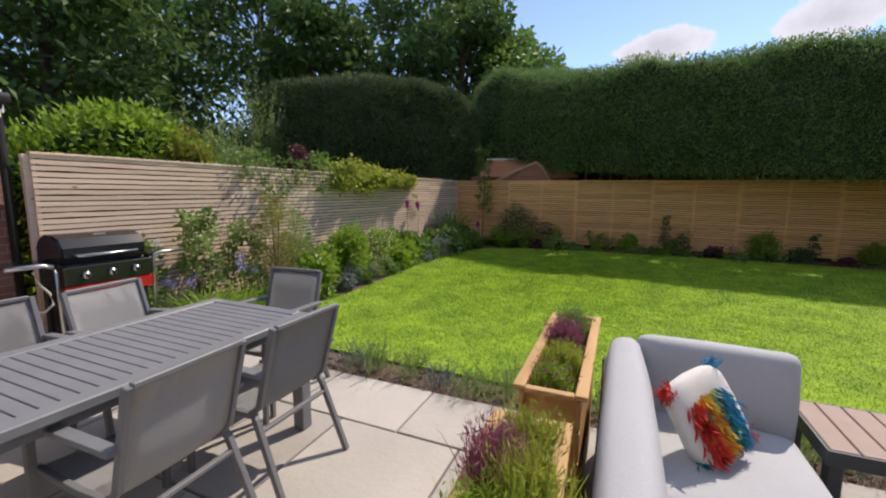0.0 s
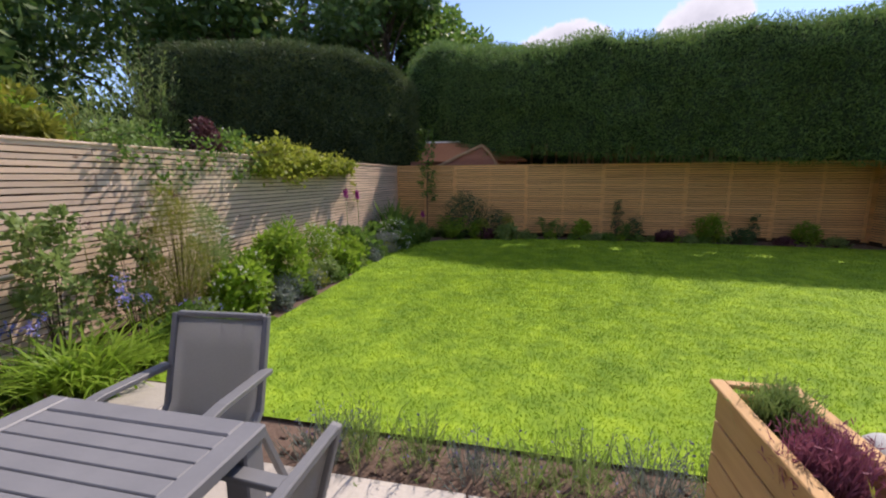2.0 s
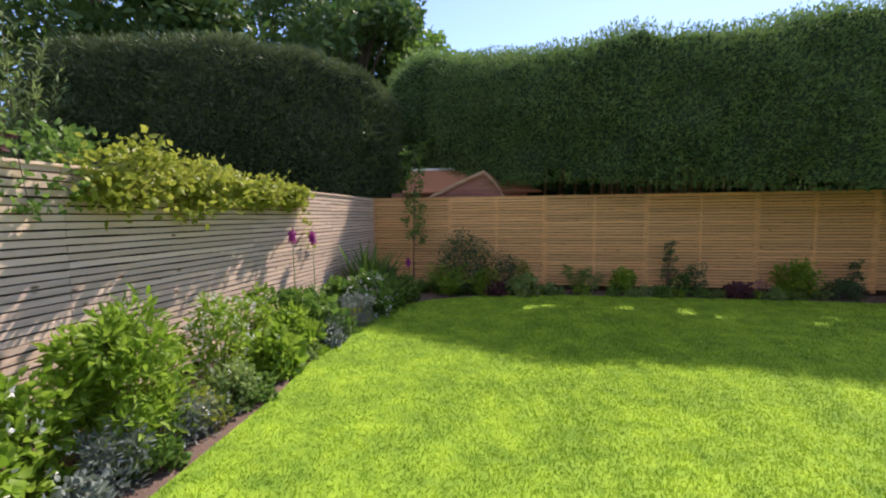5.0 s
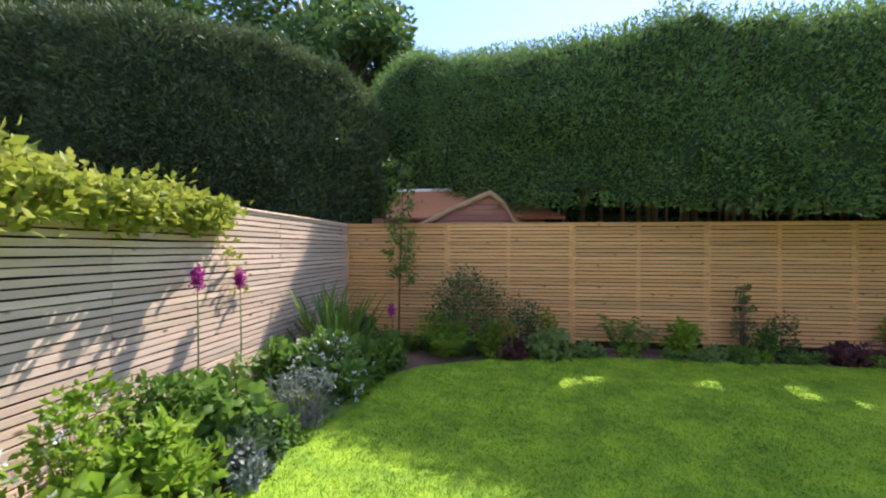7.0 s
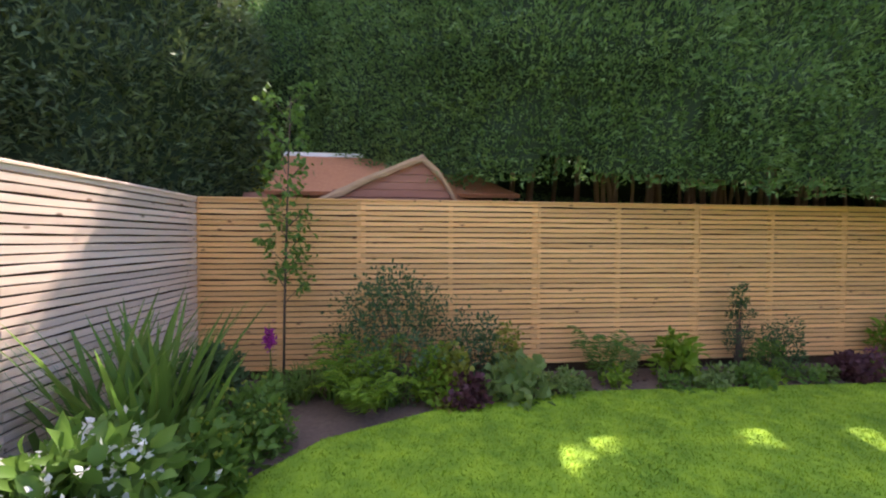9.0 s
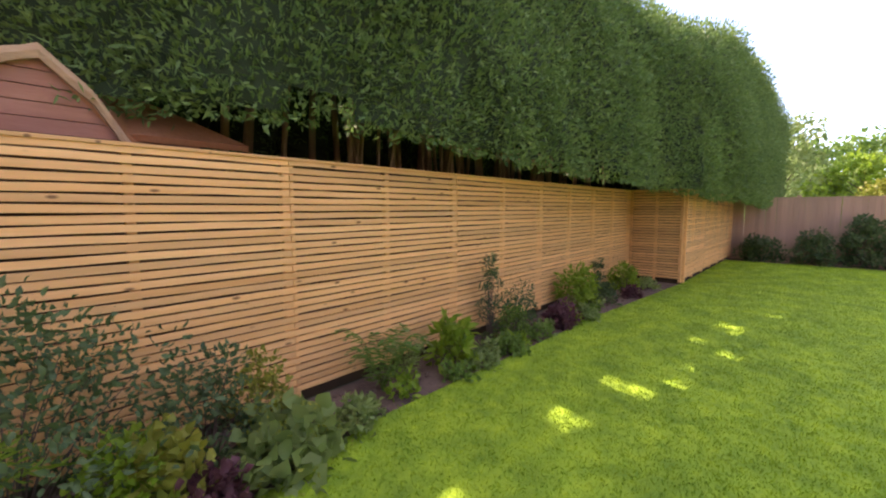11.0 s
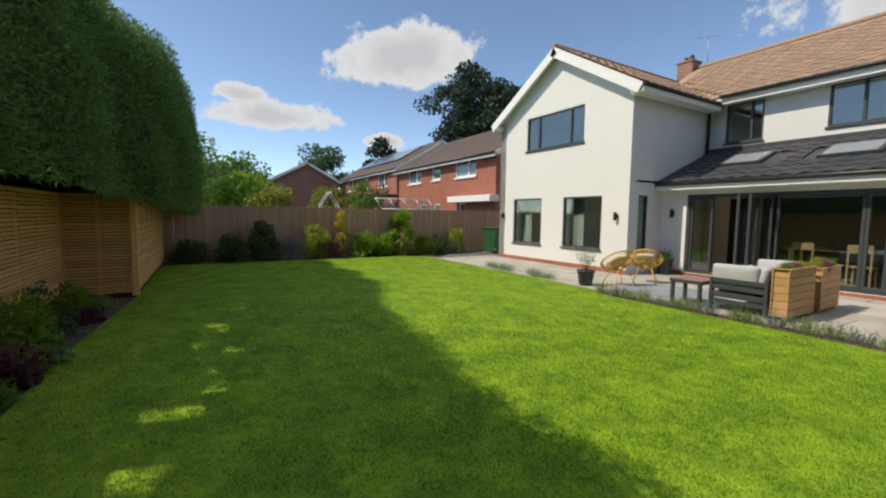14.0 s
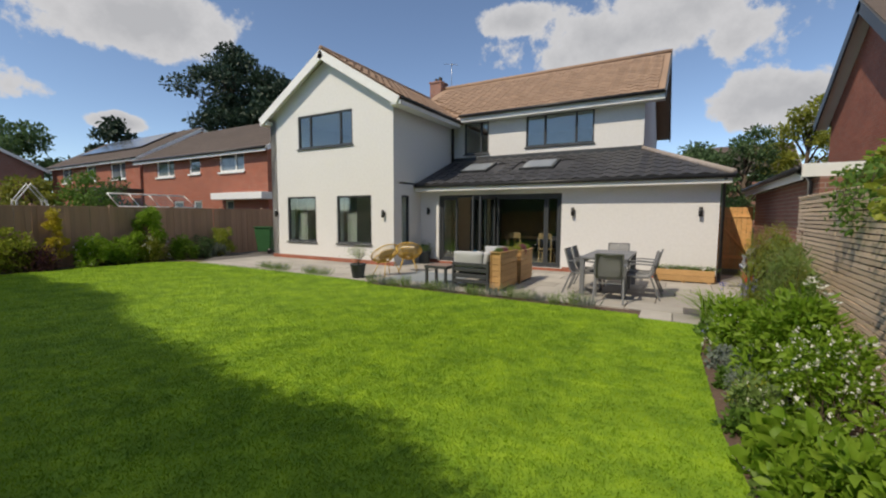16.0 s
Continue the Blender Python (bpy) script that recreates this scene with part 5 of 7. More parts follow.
for y0 in (0.008, SL - 0.033):
    for k in range(4):
        box("end_slat", (0.05, y0, 0.12 + k * 0.115), (SD - 0.05, y0 + 0.025, 0.19 + k * 0.115), M_ANTH, sofa, 0.003)
for k in range(3):
    box("back_slat", (0.008, 0.05, 0.32 + k * 0.1), (0.03, SL - 0.05, 0.38 + k * 0.1), M_ANTH, sofa, 0.003)
for k in range(2):
    pillow("seat_cushion", (0.66, 0.76, 0.16), M_CUSHION, sofa, 0.2, Matrix.Translation((0.50, 0.53 + 0.78 * k, 0.355)))
pillow("back_cushion", (1.62, 0.44, 0.19), M_CUSHION, sofa, 0.26, Matrix.Translation((0.13, 0.94, 0.56)) @ Matrix.Rotation(radians(90), 4, "Z") @ Matrix.Rotation(radians(80), 4, "X"))
for y, a in ((0.12, 96), (SL - 0.12, 84)):
    pillow("arm_cushion", (0.68, 0.44, 0.17), M_CUSHION, sofa, 0.16, Matrix.Translation((0.50, y, 0.55)) @ Matrix.Rotation(radians(a), 4, "X"))

# tasselled cushion
cu = thing("scatter_cushion", "white cushion with red, orange, yellow and teal fringe tassels", "cushion", pose(0.52, 1.78, 0.585, 62, 0, 46) @ Matrix.Rotation(radians(12), 4, "Z") @ Matrix.Scale(0.82, 4))
pillow("cover", (0.42, 0.42, 0.13), M_CREAM, cu, 0.5)
fr_cols = [("red", (0.62, 0.05, 0.04)), ("orange", (0.75, 0.22, 0.03)), ("yellow", (0.75, 0.55, 0.08)), ("teal", (0.02, 0.30, 0.33)), ("blue", (0.05, 0.30, 0.50))]
for k, (nm, c) in enumerate(fr_cols):
    m_ = leaf_mat("fringe_" + nm, tuple(v * 0.8 for v in c), c, 0.2, 0.9)
    x0 = -0.13 + k * 0.05
    nn = 240
    base = np.stack([rng.normal(x0, 0.025, nn), rng.uniform(-0.13, 0.12, nn) - abs(k - 2) * 0.01, -0.045 - rng.uniform(0, 0.02, nn)], 1)
    base[:, 2] = 0.062 + rng.uniform(0, 0.02, nn)
    leaf_mesh("fringe", base, rng.normal(size=(nn, 3)) * [0.35, 0.2, 0.25] + [0, -1, 0.25], 0.07, 0.016, m_, cu, nm + " fringe")
for (x, y), c in zip(((-0.172, 0.172), (0.172, 0.172), (-0.172, -0.172), (0.172, -0.172)), (fr_cols[0], fr_cols[4], fr_cols[3], fr_cols[0])):
    nn = 90
    base = np.tile([[x, y, 0.0]], (nn, 1)) + rng.normal(size=(nn, 3)) * 0.012
    leaf_mesh("tassel", base, rng.normal(size=(nn, 3)) * 0.35 + [np.sign(x) * 0.6, np.sign(y) * 0.5 - 0.5, 0], 0.065, 0.011, bpy.data.materials["fringe_" + c[0]], cu, c[0] + " corner tassel")

# low table
lt = thing("coffee_table", "low table with brown plank top and dark metal legs", "table", Matrix.Translation((0.985, 1.93, 0)))
for k in range(5):
    box("plank", (0.014 + k * 0.104, 0.013, 0.42), (0.113 + k * 0.104, 0.477, 0.45), M_COMPOSITE, lt, 0.004)
for lo, hi in (((0, 0, 0.385), (0.546, 0.012, 0.448)), ((0, 0.478, 0.385), (0.546, 0.49, 0.448)), ((0, 0.012, 0.385), (0.012, 0.478, 0.448)), ((0.534, 0.012, 0.385), (0.546, 0.478, 0.448))):
    box("frame", lo, hi, M_ANTH, lt, 0.002)
for x in (0.012, 0.479):
    for y in (0.012, 0.421):
        box("leg", (x, y, 0), (x + 0.055, y + 0.055, 0.42), M_ANTH, lt, 0.004)

rug = thing("outdoor_rug", "flat woven blue-grey outdoor rug on the flags", "rug", Matrix.Translation((2.05, 1.35, 0.002)))
box("weave", (-0.85, -0.75, 0), (0.85, 0.75, 0.010), M_RUG, rug, 0.004)


def rattan(x, y, a):
    c = thing("rattan_chair", "round yellow rattan garden chair with a cream cushion", "chair", pose(x, y, 0, 0, 0, a), group="yellow rattan chairs")
    # bowl of canes, leaning back, open to +y
    T = Matrix.Translation((0, -0.02, 0.46)) @ Matrix.Rotation(radians(-38), 4, "X").inverted()
    def rim(r, z, t):
        p = Vector((r * math.cos(t) * 0.95, r * math.sin(t), z))
        return tuple(T @ p)
    tube("rim", [rim(0.37, 0.14, t) for t in np.linspace(0, 2 * math.pi, 33)], 0.016, M_RATTAN, c, 7)
    tube("hoop", [rim(0.30, 0.03, t) for t in np.linspace(0, 2 * math.pi, 27)], 0.010, M_RATTAN, c, 6)
    tube("hoop", [rim(0.17, -0.05, t) for t in np.linspace(0, 2 * math.pi, 21)], 0.010, M_RATTAN, c, 6)
    bm = bmesh.new()
    for k in range(44):
        t = k * 2 * math.pi / 44
        add_tube(bm, [rim(0.05, -0.075, t), rim(0.17, -0.05, t + 0.03), rim(0.30, 0.03, t), rim(0.37, 0.14, t - 0.02)], 0.0075, 5)
    part("woven_bowl", bm, M_RATTAN, c, smooth=True)
    for sx in (-1, 1):
        for sy in (-1, 1):
            tube("leg", [(sx * 0.13, sy * 0.13, 0.36), (sx * 0.25, sy * 0.25, 0.0)], 0.010, M_RATTAN, c, 7)
    pillow("cushion", (0.40, 0.34, 0.11), M_CREAM, c, 0.55, Matrix.Translation((0, -0.06, 0.55)) @ Matrix.Rotation(radians(48), 4, "X"))


rattan(3.1, 1.68, 72)
rattan(3.06, 0.80, 30)


def pot(x, y, r, h, label):
    p = thing("plant_pot", label, "plant pot", Matrix.Translation((x, y, 0)))
    lathe("pot", [(r * 0.68, 0), (r * 0.74, 0.01), (r * 0.98, h * 0.9), (r * 1.06, h * 0.91), (r * 1.06, h), (r * 0.94, h), (r * 0.9, h * 0.88)], M_POT, p)
    lathe("soil", [(r * 0.9, h * 0.86), (r * 0.5, h * 0.885), (0.01, h * 0.89)], M_SOIL, p)
    return p


pp = pot(3.5, 2.3, 0.19, 0.34, "dark glazed pot holding a twiggy grey shrub")
for k in range(16):
    a, b = rng.uniform(0, 6.28), rng.uniform(0.06, 0.24)
    tube("stem", [(0, 0, 0.3), (b * 0.5 * math.cos(a), b * 0.5 * math.sin(a), 0.5), (b * math.cos(a), b * math.sin(a), rng.uniform(0.55, 0.78))], 0.004, M_BARK, pp, 5, r2=0.002)
nn = 420
bs = rng.normal(size=(nn, 3)) * [0.12, 0.12, 0.09] + [0, 0, 0.6]
leaf_mesh("leaf", bs, rng.normal(size=(nn, 3)), 0.035, 0.02, L_SAGE, pp)
p2 = pot(3.75, -1.1, 0.21, 0.4, "dark pot beside the doors with a low evergreen")
nn = 900
bs = rng.normal(size=(nn, 3)) * [0.1, 0.1, 0.07] + [0, 0, 0.47]
leaf_mesh("leaf", bs, rng.normal(size=(nn, 3)) + [0, 0, 0.5], 0.05, 0.02, L_DARK, p2)


# slatted planters
def planter(x, y, w, l, h, ang=0):
    p = thing("planter", "tall slatted pine planter box full of heather", "planter", pose(x, y, 0, 0, 0, ang), group="pine planters")
    nb = 6
    bh = (h - 0.06) / nb
    side = mesh_box("side_board", (-0.009, -l / 2, 0.004), (0.009, l / 2, bh - 0.004), M_PLANTER, 0.003)
    end = mesh_box("end_board", (-w / 2 + 0.012, -0.009, 0.004), (w / 2 - 0.012, 0.009, bh - 0.004), M_PLANTER, 0.003)
    for k in range(nb):
        for s in (-1, 1):
            piece("side_board", side, p, Matrix.Translation((s * (w / 2 - 0.009), rng.normal() * 0.001, 0.05 + k * bh)))
            piece("end_board", end, p, Matrix.Translation((0, s * (l / 2 - 0.035), 0.05 + k * bh)))
    for sx in (-1, 1):
        for sy in (-1, 1):
            box("corner_post", (sx * (w / 2 - 0.045) - 0.02, sy * (l / 2 - 0.068) - 0.02, 0), (sx * (w / 2 - 0.045) + 0.02, sy * (l / 2 - 0.068) + 0.02, h - 0.03), M_PLANTER, p, 0.003)
    for s in (-1, 1):
        box("rim", (s * (w / 2 + 0.0) - 0.022, -l / 2 - 0.012, h - 0.006), (s * (w / 2) + 0.022, l / 2 + 0.012, h + 0.012), M_PLANTER, p, 0.003)
        box("rim", (-w / 2 + 0.024, s * l / 2 - 0.022, h - 0.006), (w / 2 - 0.024, s * l / 2 + 0.012, h + 0.011), M_PLANTER, p, 0.003)
    box("soil", (-w / 2 + 0.02, -l / 2 + 0.046, h - 0.20), (w / 2 - 0.02, l / 2 - 0.046, h - 0.09), M_SOIL, p, 0)
    return p


def tuft(name, label, x, y, z, r, h, leaf, n, w=0.006, flower=None, fl_n=0, fl_size=0.012, category="plant", group=""):
    """An upright bushy tuft of fine shoots, with flowers near the tips."""
    t = thing(name, label, category, Matrix.Translation((x, y, z)), group)
    base = rng.normal(size=(n, 3)) * [r * 0.45, r * 0.45, 0] + [0, 0, 0]
    d = np.concatenate([base[:, :2] * 0.9 + rng.normal(size=(n, 2)) * 0.2 * r, np.full((n, 1), h)], 1)
    ln = rng.uniform(0.5, 1.1, n) * h
    leaf_mesh("shoot", base, d, ln, w, leaf, t)
    # side leaflets along each shoot
    m = n * 4
    pk = rng.integers(0, n, m)
    dn = d[pk] / np.linalg.norm(d[pk], axis=1, keepdims=True)
    pos = base[pk] + dn * (ln[pk] * rng.uniform(0.2, 0.95, m))[:, None]
    leaf_mesh("leaflet", pos, rng.normal(size=(m, 3)) + dn * 1.2, h * 0.11, w * 1.1, leaf, t)
    if flower:
        pk = rng.integers(0, n, fl_n)
        dn = d[pk] / np.linalg.norm(d[pk], axis=1, keepdims=True)
        pos = base[pk] + dn * (ln[pk] * rng.uniform(0.55, 1.02, fl_n))[:, None]
        leaf_mesh("flower", pos, rng.normal(size=(fl_n, 3)) + [0, 0, 0.6], fl_size * 1.6, fl_size, flower, t)
    return t


planter(-0.055, 1.79, 0.22, 0.98, 0.78)
planter(-0.075, 0.70, 0.22, 0.92, 0.74, 2)
for x, y, z, r, h, lf, fl, lab in ((-0.06, 2.12, 0.66, 0.10, 0.24, L_SAGE, None, "upright pale green heather"), (-0.08, 1.88, 0.66, 0.10, 0.24, L_HEATHER, None, "purple-pink flowering heather"), (-0.05, 1.62, 0.66, 0.11, 0.22, L_LIME, None, "golden feathery heather"), (-0.07, 1.44, 0.66, 0.10, 0.19, L_BRIGHT, L_HEATHER, "green bushy heather"),
                             (-0.07, 1.04, 0.62, 0.11, 0.24, L_LIME, None, "golden feathery heather"), (-0.12, 0.86, 0.62, 0.11, 0.28, L_HEATHER, None, "purple-pink flowering heather"), (-0.02, 0.76, 0.62, 0.12, 0.30, L_LIME, None, "golden feathery heather"),
                             (-0.10, 0.62, 0.62, 0.11, 0.26, L_BRIGHT, None, "bright green bushy shrub"), (-0.05, 0.42, 0.62, 0.11, 0.22, L_BRIGHT, None, "bright green bushy shrub")):
    tuft("heather", lab + " in the planter", x, y, z, r * 0.5, h * 0.9, lf, 700, 0.0042, fl, 520 if fl else 0, 0.009, "plant", "planter heathers")

# long trough against the house
tr = thing("trough_planter", "low brown timber trough of white flowers by the wall", "planter", Matrix.Translation((-3.35, -1.2, 0)))
for k in range(2):
    box("board", (-0.6, 0.16, 0.03 + k * 0.135), (0.6, 0.18, 0.16 + k * 0.135), M_PLANTER, tr, 0.004)
    box("board", (-0.6, -0.18, 0.03 + k * 0.135), (0.6, -0.16, 0.16 + k * 0.135), M_PLANTER, tr, 0.004)
    for s in (-1, 1):
        box("end", (s * 0.59 - 0.01, -0.16, 0.03 + k * 0.135), (s * 0.59 + 0.01, 0.16, 0.16 + k * 0.135), M_PLANTER, tr, 0.004)
for x in (-0.5, 0.0, 0.5):
    box("foot", (x - 0.04, -0.17, 0), (x + 0.04, 0.17, 0.03), M_PLANTER, tr, 0.003)
box("soil", (-0.57, -0.16, 0.1), (0.57, 0.16, 0.26), M_SOIL, tr, 0)
for k in range(6):
    tuft("bedding_plant", "low bedding plant with small white flowers", -3.85 + k * 0.2, -1.2, 0.25, 0.11, 0.14, L_MID, 120, 0.014, L_WHITE, 70, 0.03, "plant", "trough flowers")

# barbecue
bq = thing("gas_barbecue", "black hooded gas barbecue with a red front panel", "barbecue", pose(-4.36, 2.08, 0, 0, 0, 268) @ Matrix.Diagonal((0.82, 0.95, 0.95, 1)))
# its own front looks to +y
for x in (-0.36, 0.36):
    for y in (-0.22, 0.22):
        box("leg", (x - 0.022, y - 0.022, 0.05), (x + 0.022, y + 0.022, 0.80), M_BLACK, bq, 0.003)
        tube("wheel", [(x - 0.02, y, 0.045), (x + 0.02, y, 0.045)], 0.045, M_BLACK, bq, 14)
box("cabinet", (-0.36, -0.24, 0.12), (0.36, 0.22, 0.66), M_ENAMEL, bq, 0.006)
box("door", (-0.34, 0.222, 0.14), (-0.005, 0.24, 0.57), M_ENAMEL, bq, 0.004)
box("door", (0.005, 0.222, 0.14), (0.34, 0.24, 0.57), M_ENAMEL, bq, 0.004)
cp = box("control_panel", (-0.42, 0.16, 0.692), (0.42, 0.28, 0.865), M_ENAMEL, bq, 0.008)
box("red_panel", (-0.42, 0.17, 0.575), (0.42, 0.275, 0.69), M_RED, bq, 0.006, "glossy red front strip")
for x in (-0.24, 0.0, 0.24):
    kn = tube("knob", [(x, 0.28, 0.78), (x, 0.315, 0.78)], 0.034, M_STEEL, cp, 16)
    tube("knob_centre", [(x, 0.315, 0.78), (x, 0.325, 0.78)], 0.02, M_BLACK, kn, 12)
box("firebox", (-0.40, -0.24, 0.665), (0.40, 0.158, 0.885), M_ENAMEL, bq, 0.01)
bm = bmesh.new()
hp = [(0.20, 0.89), (0.23, 0.95), (0.225, 1.03), (0.165, 1.11), (0.05, 1.145), (-0.08, 1.145), (-0.18, 1.10), (-0.235, 1.02), (-0.24, 0.89)]
L_ = [bm.verts.new((-0.40, y, z)) for y, z in hp]
R_ = [bm.verts.new((0.40, y, z)) for y, z in hp]
for i in range(len(hp) - 1):
    bm.faces.new((L_[i], R_[i], R_[i + 1], L_[i + 1]))
bm.faces.new(L_[::-1])
bm.faces.new(R_)
bmesh.ops.recalc_face_normals(bm, faces=bm.faces[:])
bmesh.ops.bevel(bm, geom=[e for e in bm.edges if e.calc_face_angle(0) > 0.9], offset=0.015, segments=2, affect="EDGES")
hood = part("hood", bm, M_ENAMEL, bq, "glossy black domed hood")
tube("handle", [(-0.30, 0.22, 0.96), (-0.28, 0.285, 0.96), (0.28, 0.285, 0.96), (0.30, 0.22, 0.96)], 0.013, M_STEEL, hood, 10)
box("badge", (-0.06, 0.128, 1.128), (0.06, 0.132, 1.142), M_STEEL, hood, 0.001)
for s in (-1, 1):
    sh = new("side_shelf")
    sh.parent = bq
    a, b = (0.43, 0.80) if s > 0 else (-0.80, -0.43)
    box("tray", (a, -0.2, 0.88), (b, 0.2, 0.905), M_ENAMEL, sh, 0.004)
    tube("tube_handle", [(s * 0.84, 0.24, 0.905), (s * 0.56, 0.24, 0.905), (s * 0.49, 0.24, 0.885), (s * 0.46, 0.24, 0.82), (s * 0.455, 0.24, 0.02)], 0.02, M_STEEL, sh, 10)
tube("gas_hose", [(0.64, 0.235, 0.86), (0.62, 0.25, 0.76), (0.54, 0.26, 0.66), (0.52, 0.25, 0.56), (0.58, 0.22, 0.50), (0.66, 0.15, 0.5)], 0.012, mat("pale_hose", (0.55, 0.5, 0.45), 0.6), bq, 8)

# wheelie bin
wb = thing("wheelie_bin", "dark green plastic wheelie bin beside the house", "bin", pose(10.9, -0.75, 0, 0, 0, -60))
bm = bmesh.new()
b0 = [bm.verts.new(p) for p in ((-0.22, -0.24, 0.06), (0.22, -0.24, 0.06), (0.22, 0.26, 0.06), (-0.22, 0.26, 0.06))]
b1 = [bm.verts.new(p) for p in ((-0.28, -0.30, 0.98), (0.28, -0.30, 0.98), (0.28, 0.36, 0.98), (-0.28, 0.36, 0.98))]
bm.faces.new(b0[::-1])
bm.faces.new(b1)
for i in range(4):
    bm.faces.new((b0[i], b0[(i + 1) % 4], b1[(i + 1) % 4], b1[i]))
bmesh.ops.bevel(bm, geom=bm.edges[:], offset=0.03, segments=2, affect="EDGES")
part("body", bm, M_BIN, wb)
box("lid", (-0.30, -0.33, 0.985), (0.30, 0.40, 1.04), M_BIN, wb, 0.02, seg=2)
tube("handle", [(-0.26, -0.36, 1.0), (0.26, -0.36, 1.0)], 0.018, M_BIN, wb)
for x in (-0.25, 0.21):
    tube("wheel", [(x, -0.22, 0.10), (x + 0.04, -0.22, 0.10)], 0.10, M_BLACK, wb, 18)

# ---- planting ----


def shrub(name, label, x, y, r, h, leaf, n, lsize, aspect=0.5, flower=None, fl_n=0, fl_size=0.03, z=-0.03, category="shrub", clumps=20, low=0.08, group="", tips=False):
    """A bushy plant: forking stems, and leaves gathered round the ends of them in uneven clumps."""
    label = label if len(label.split()) > 3 else label + " in the flower bed"
    t = thing(name, label, category, Matrix.Translation((x, y, z)), group)
    n = int(n * 1.7)
    bm = bmesh.new()
    cs = []
    for k in range(clumps):
        a = k * 2.4 + rng.normal() * 0.3
        f = (k + 0.5) / clumps
        hh = h * (low + (0.92 - low) * f) + rng.normal() * 0.04 * h
        rr = r * math.sqrt(max(0.05, 1 - (max(f - 0.25, 0) / 0.8) ** 2)) * rng.uniform(0.35, 0.8)
        c = np.array([rr * math.cos(a), rr * math.sin(a), hh])
        cs.append(c)
        add_tube(bm, [(0.02 * math.cos(a), 0.02 * math.sin(a), 0), tuple(c * [0.45, 0.45, 0.6]), tuple(c)], 0.003 + 0.002 * h, 5, 0.0015)
    part("stem", bm, M_BARK, t)["kind"] = "stuff"
    cs = np.array(cs)
    pk = rng.integers(0, clumps, n)
    d = rng.normal(size=(n, 3))
    d /= np.linalg.norm(d, axis=1, keepdims=True)
    cr = min(r, h) * rng.uniform(0.22, 0.42, clumps)
    pos = cs[pk] + d * (cr[pk] * rng.random(n) ** 0.5)[:, None]
    pos[:, 2] = np.maximum(pos[:, 2], 0.01)
    leaf_mesh("leaf", pos, d + rng.normal(size=(n, 3)) * 0.5 + [0, 0, 0.25], rng.uniform(0.6, 1.25, n) * lsize, rng.uniform(0.7, 1.2, n) * lsize * aspect, leaf, t)
    if flower:
        pk = rng.integers(0, clumps, fl_n)
        d = rng.normal(size=(fl_n, 3)) + [0, 0, 0.7]
        d /= np.linalg.norm(d, axis=1, keepdims=True)
        pos = cs[pk] + d * (cr[pk] * 1.02)[:, None]
        pos = np.repeat(pos, 4, 0) + rng.normal(size=(fl_n * 4, 3)) * fl_size * 0.3
        leaf_mesh("flower", pos, rng.normal(size=(fl_n * 4, 3)) + [0, 0, 0.5], fl_size, fl_size * 0.7, flower, t)
    return t


def strap(name, label, x, y, r, h, leaf, n, w, droop=0.6, flower=None, fl_n=0, category="plant", z=-0.03, group=""):
    """A fountain of long strap leaves."""
    t = thing(name, label, category, Matrix.Translation((x, y, z)), group)
    base = rng.normal(size=(n, 3)) * [r * 0.18, r * 0.18, 0]
    a = rng.uniform(0, 6.283, n)
    out = rng.uniform(0.1, 1.0, n)
    d = np.stack([np.cos(a) * out * r / h, np.sin(a) * out * r / h, np.full(n, 1.0)], 1)
    blade_mesh("leaf", base, d, rng.uniform(0.6, 1.1, n) * h, w, leaf, t, droop)
    if flower:
        bm = bmesh.new()
        heads = []
        for k in range(fl_n):
            a = rng.uniform(0, 6.283)
            p = (r * 0.7 * math.cos(a) * rng.random(), r * 0.7 * math.sin(a) * rng.random(), h * rng.uniform(0.8, 1.15))
            add_tube(bm, [(p[0] * 0.3, p[1] * 0.3, 0), p], 0.004, 5)
            heads.append(p)
        sk_ = part("stalk", bm, leaf, t)
        sk_["kind"] = "stuff"
        hp_ = np.repeat(np.array(heads), 26, 0) + rng.normal(size=(fl_n * 26, 3)) * 0.022
        leaf_mesh("flower", hp_, rng.normal(size=hp_.shape), 0.035, 0.014, flower, t)
    return t


def spire(name, label, x, y, h, leaf, flower, z=-0.03, head=0.09, stem_leaf=True):
    """A tall flower spike."""
    t = thing(name, label, "plant", Matrix.Translation((x, y, z)))
    tube("stem", [(0, 0, 0), (0.02, 0.01, h * 0.5), (0.0, 0.02, h + 0.1)], 0.010, leaf, t, 6, r2=0.003)
    nn = 300
    pos = np.stack([rng.normal(0, 0.018, nn), rng.normal(0.02, 0.018, nn), h - 0.02 + rng.normal(0, head / 2.4, nn)], 1)
    leaf_mesh("flower", pos, rng.normal(size=(nn, 3)) + [0, 0, -0.2], 0.03, 0.02, flower, t)
    nn = 40
    pos = np.stack([rng.normal(0, 0.05, nn), rng.normal(0, 0.05, nn), rng.uniform(0.02, h * 0.4, nn)], 1)
    leaf_mesh("leaf", pos, rng.normal(size=(nn, 3)) + [0, 0, 0.3], 0.12, 0.05, leaf, t)


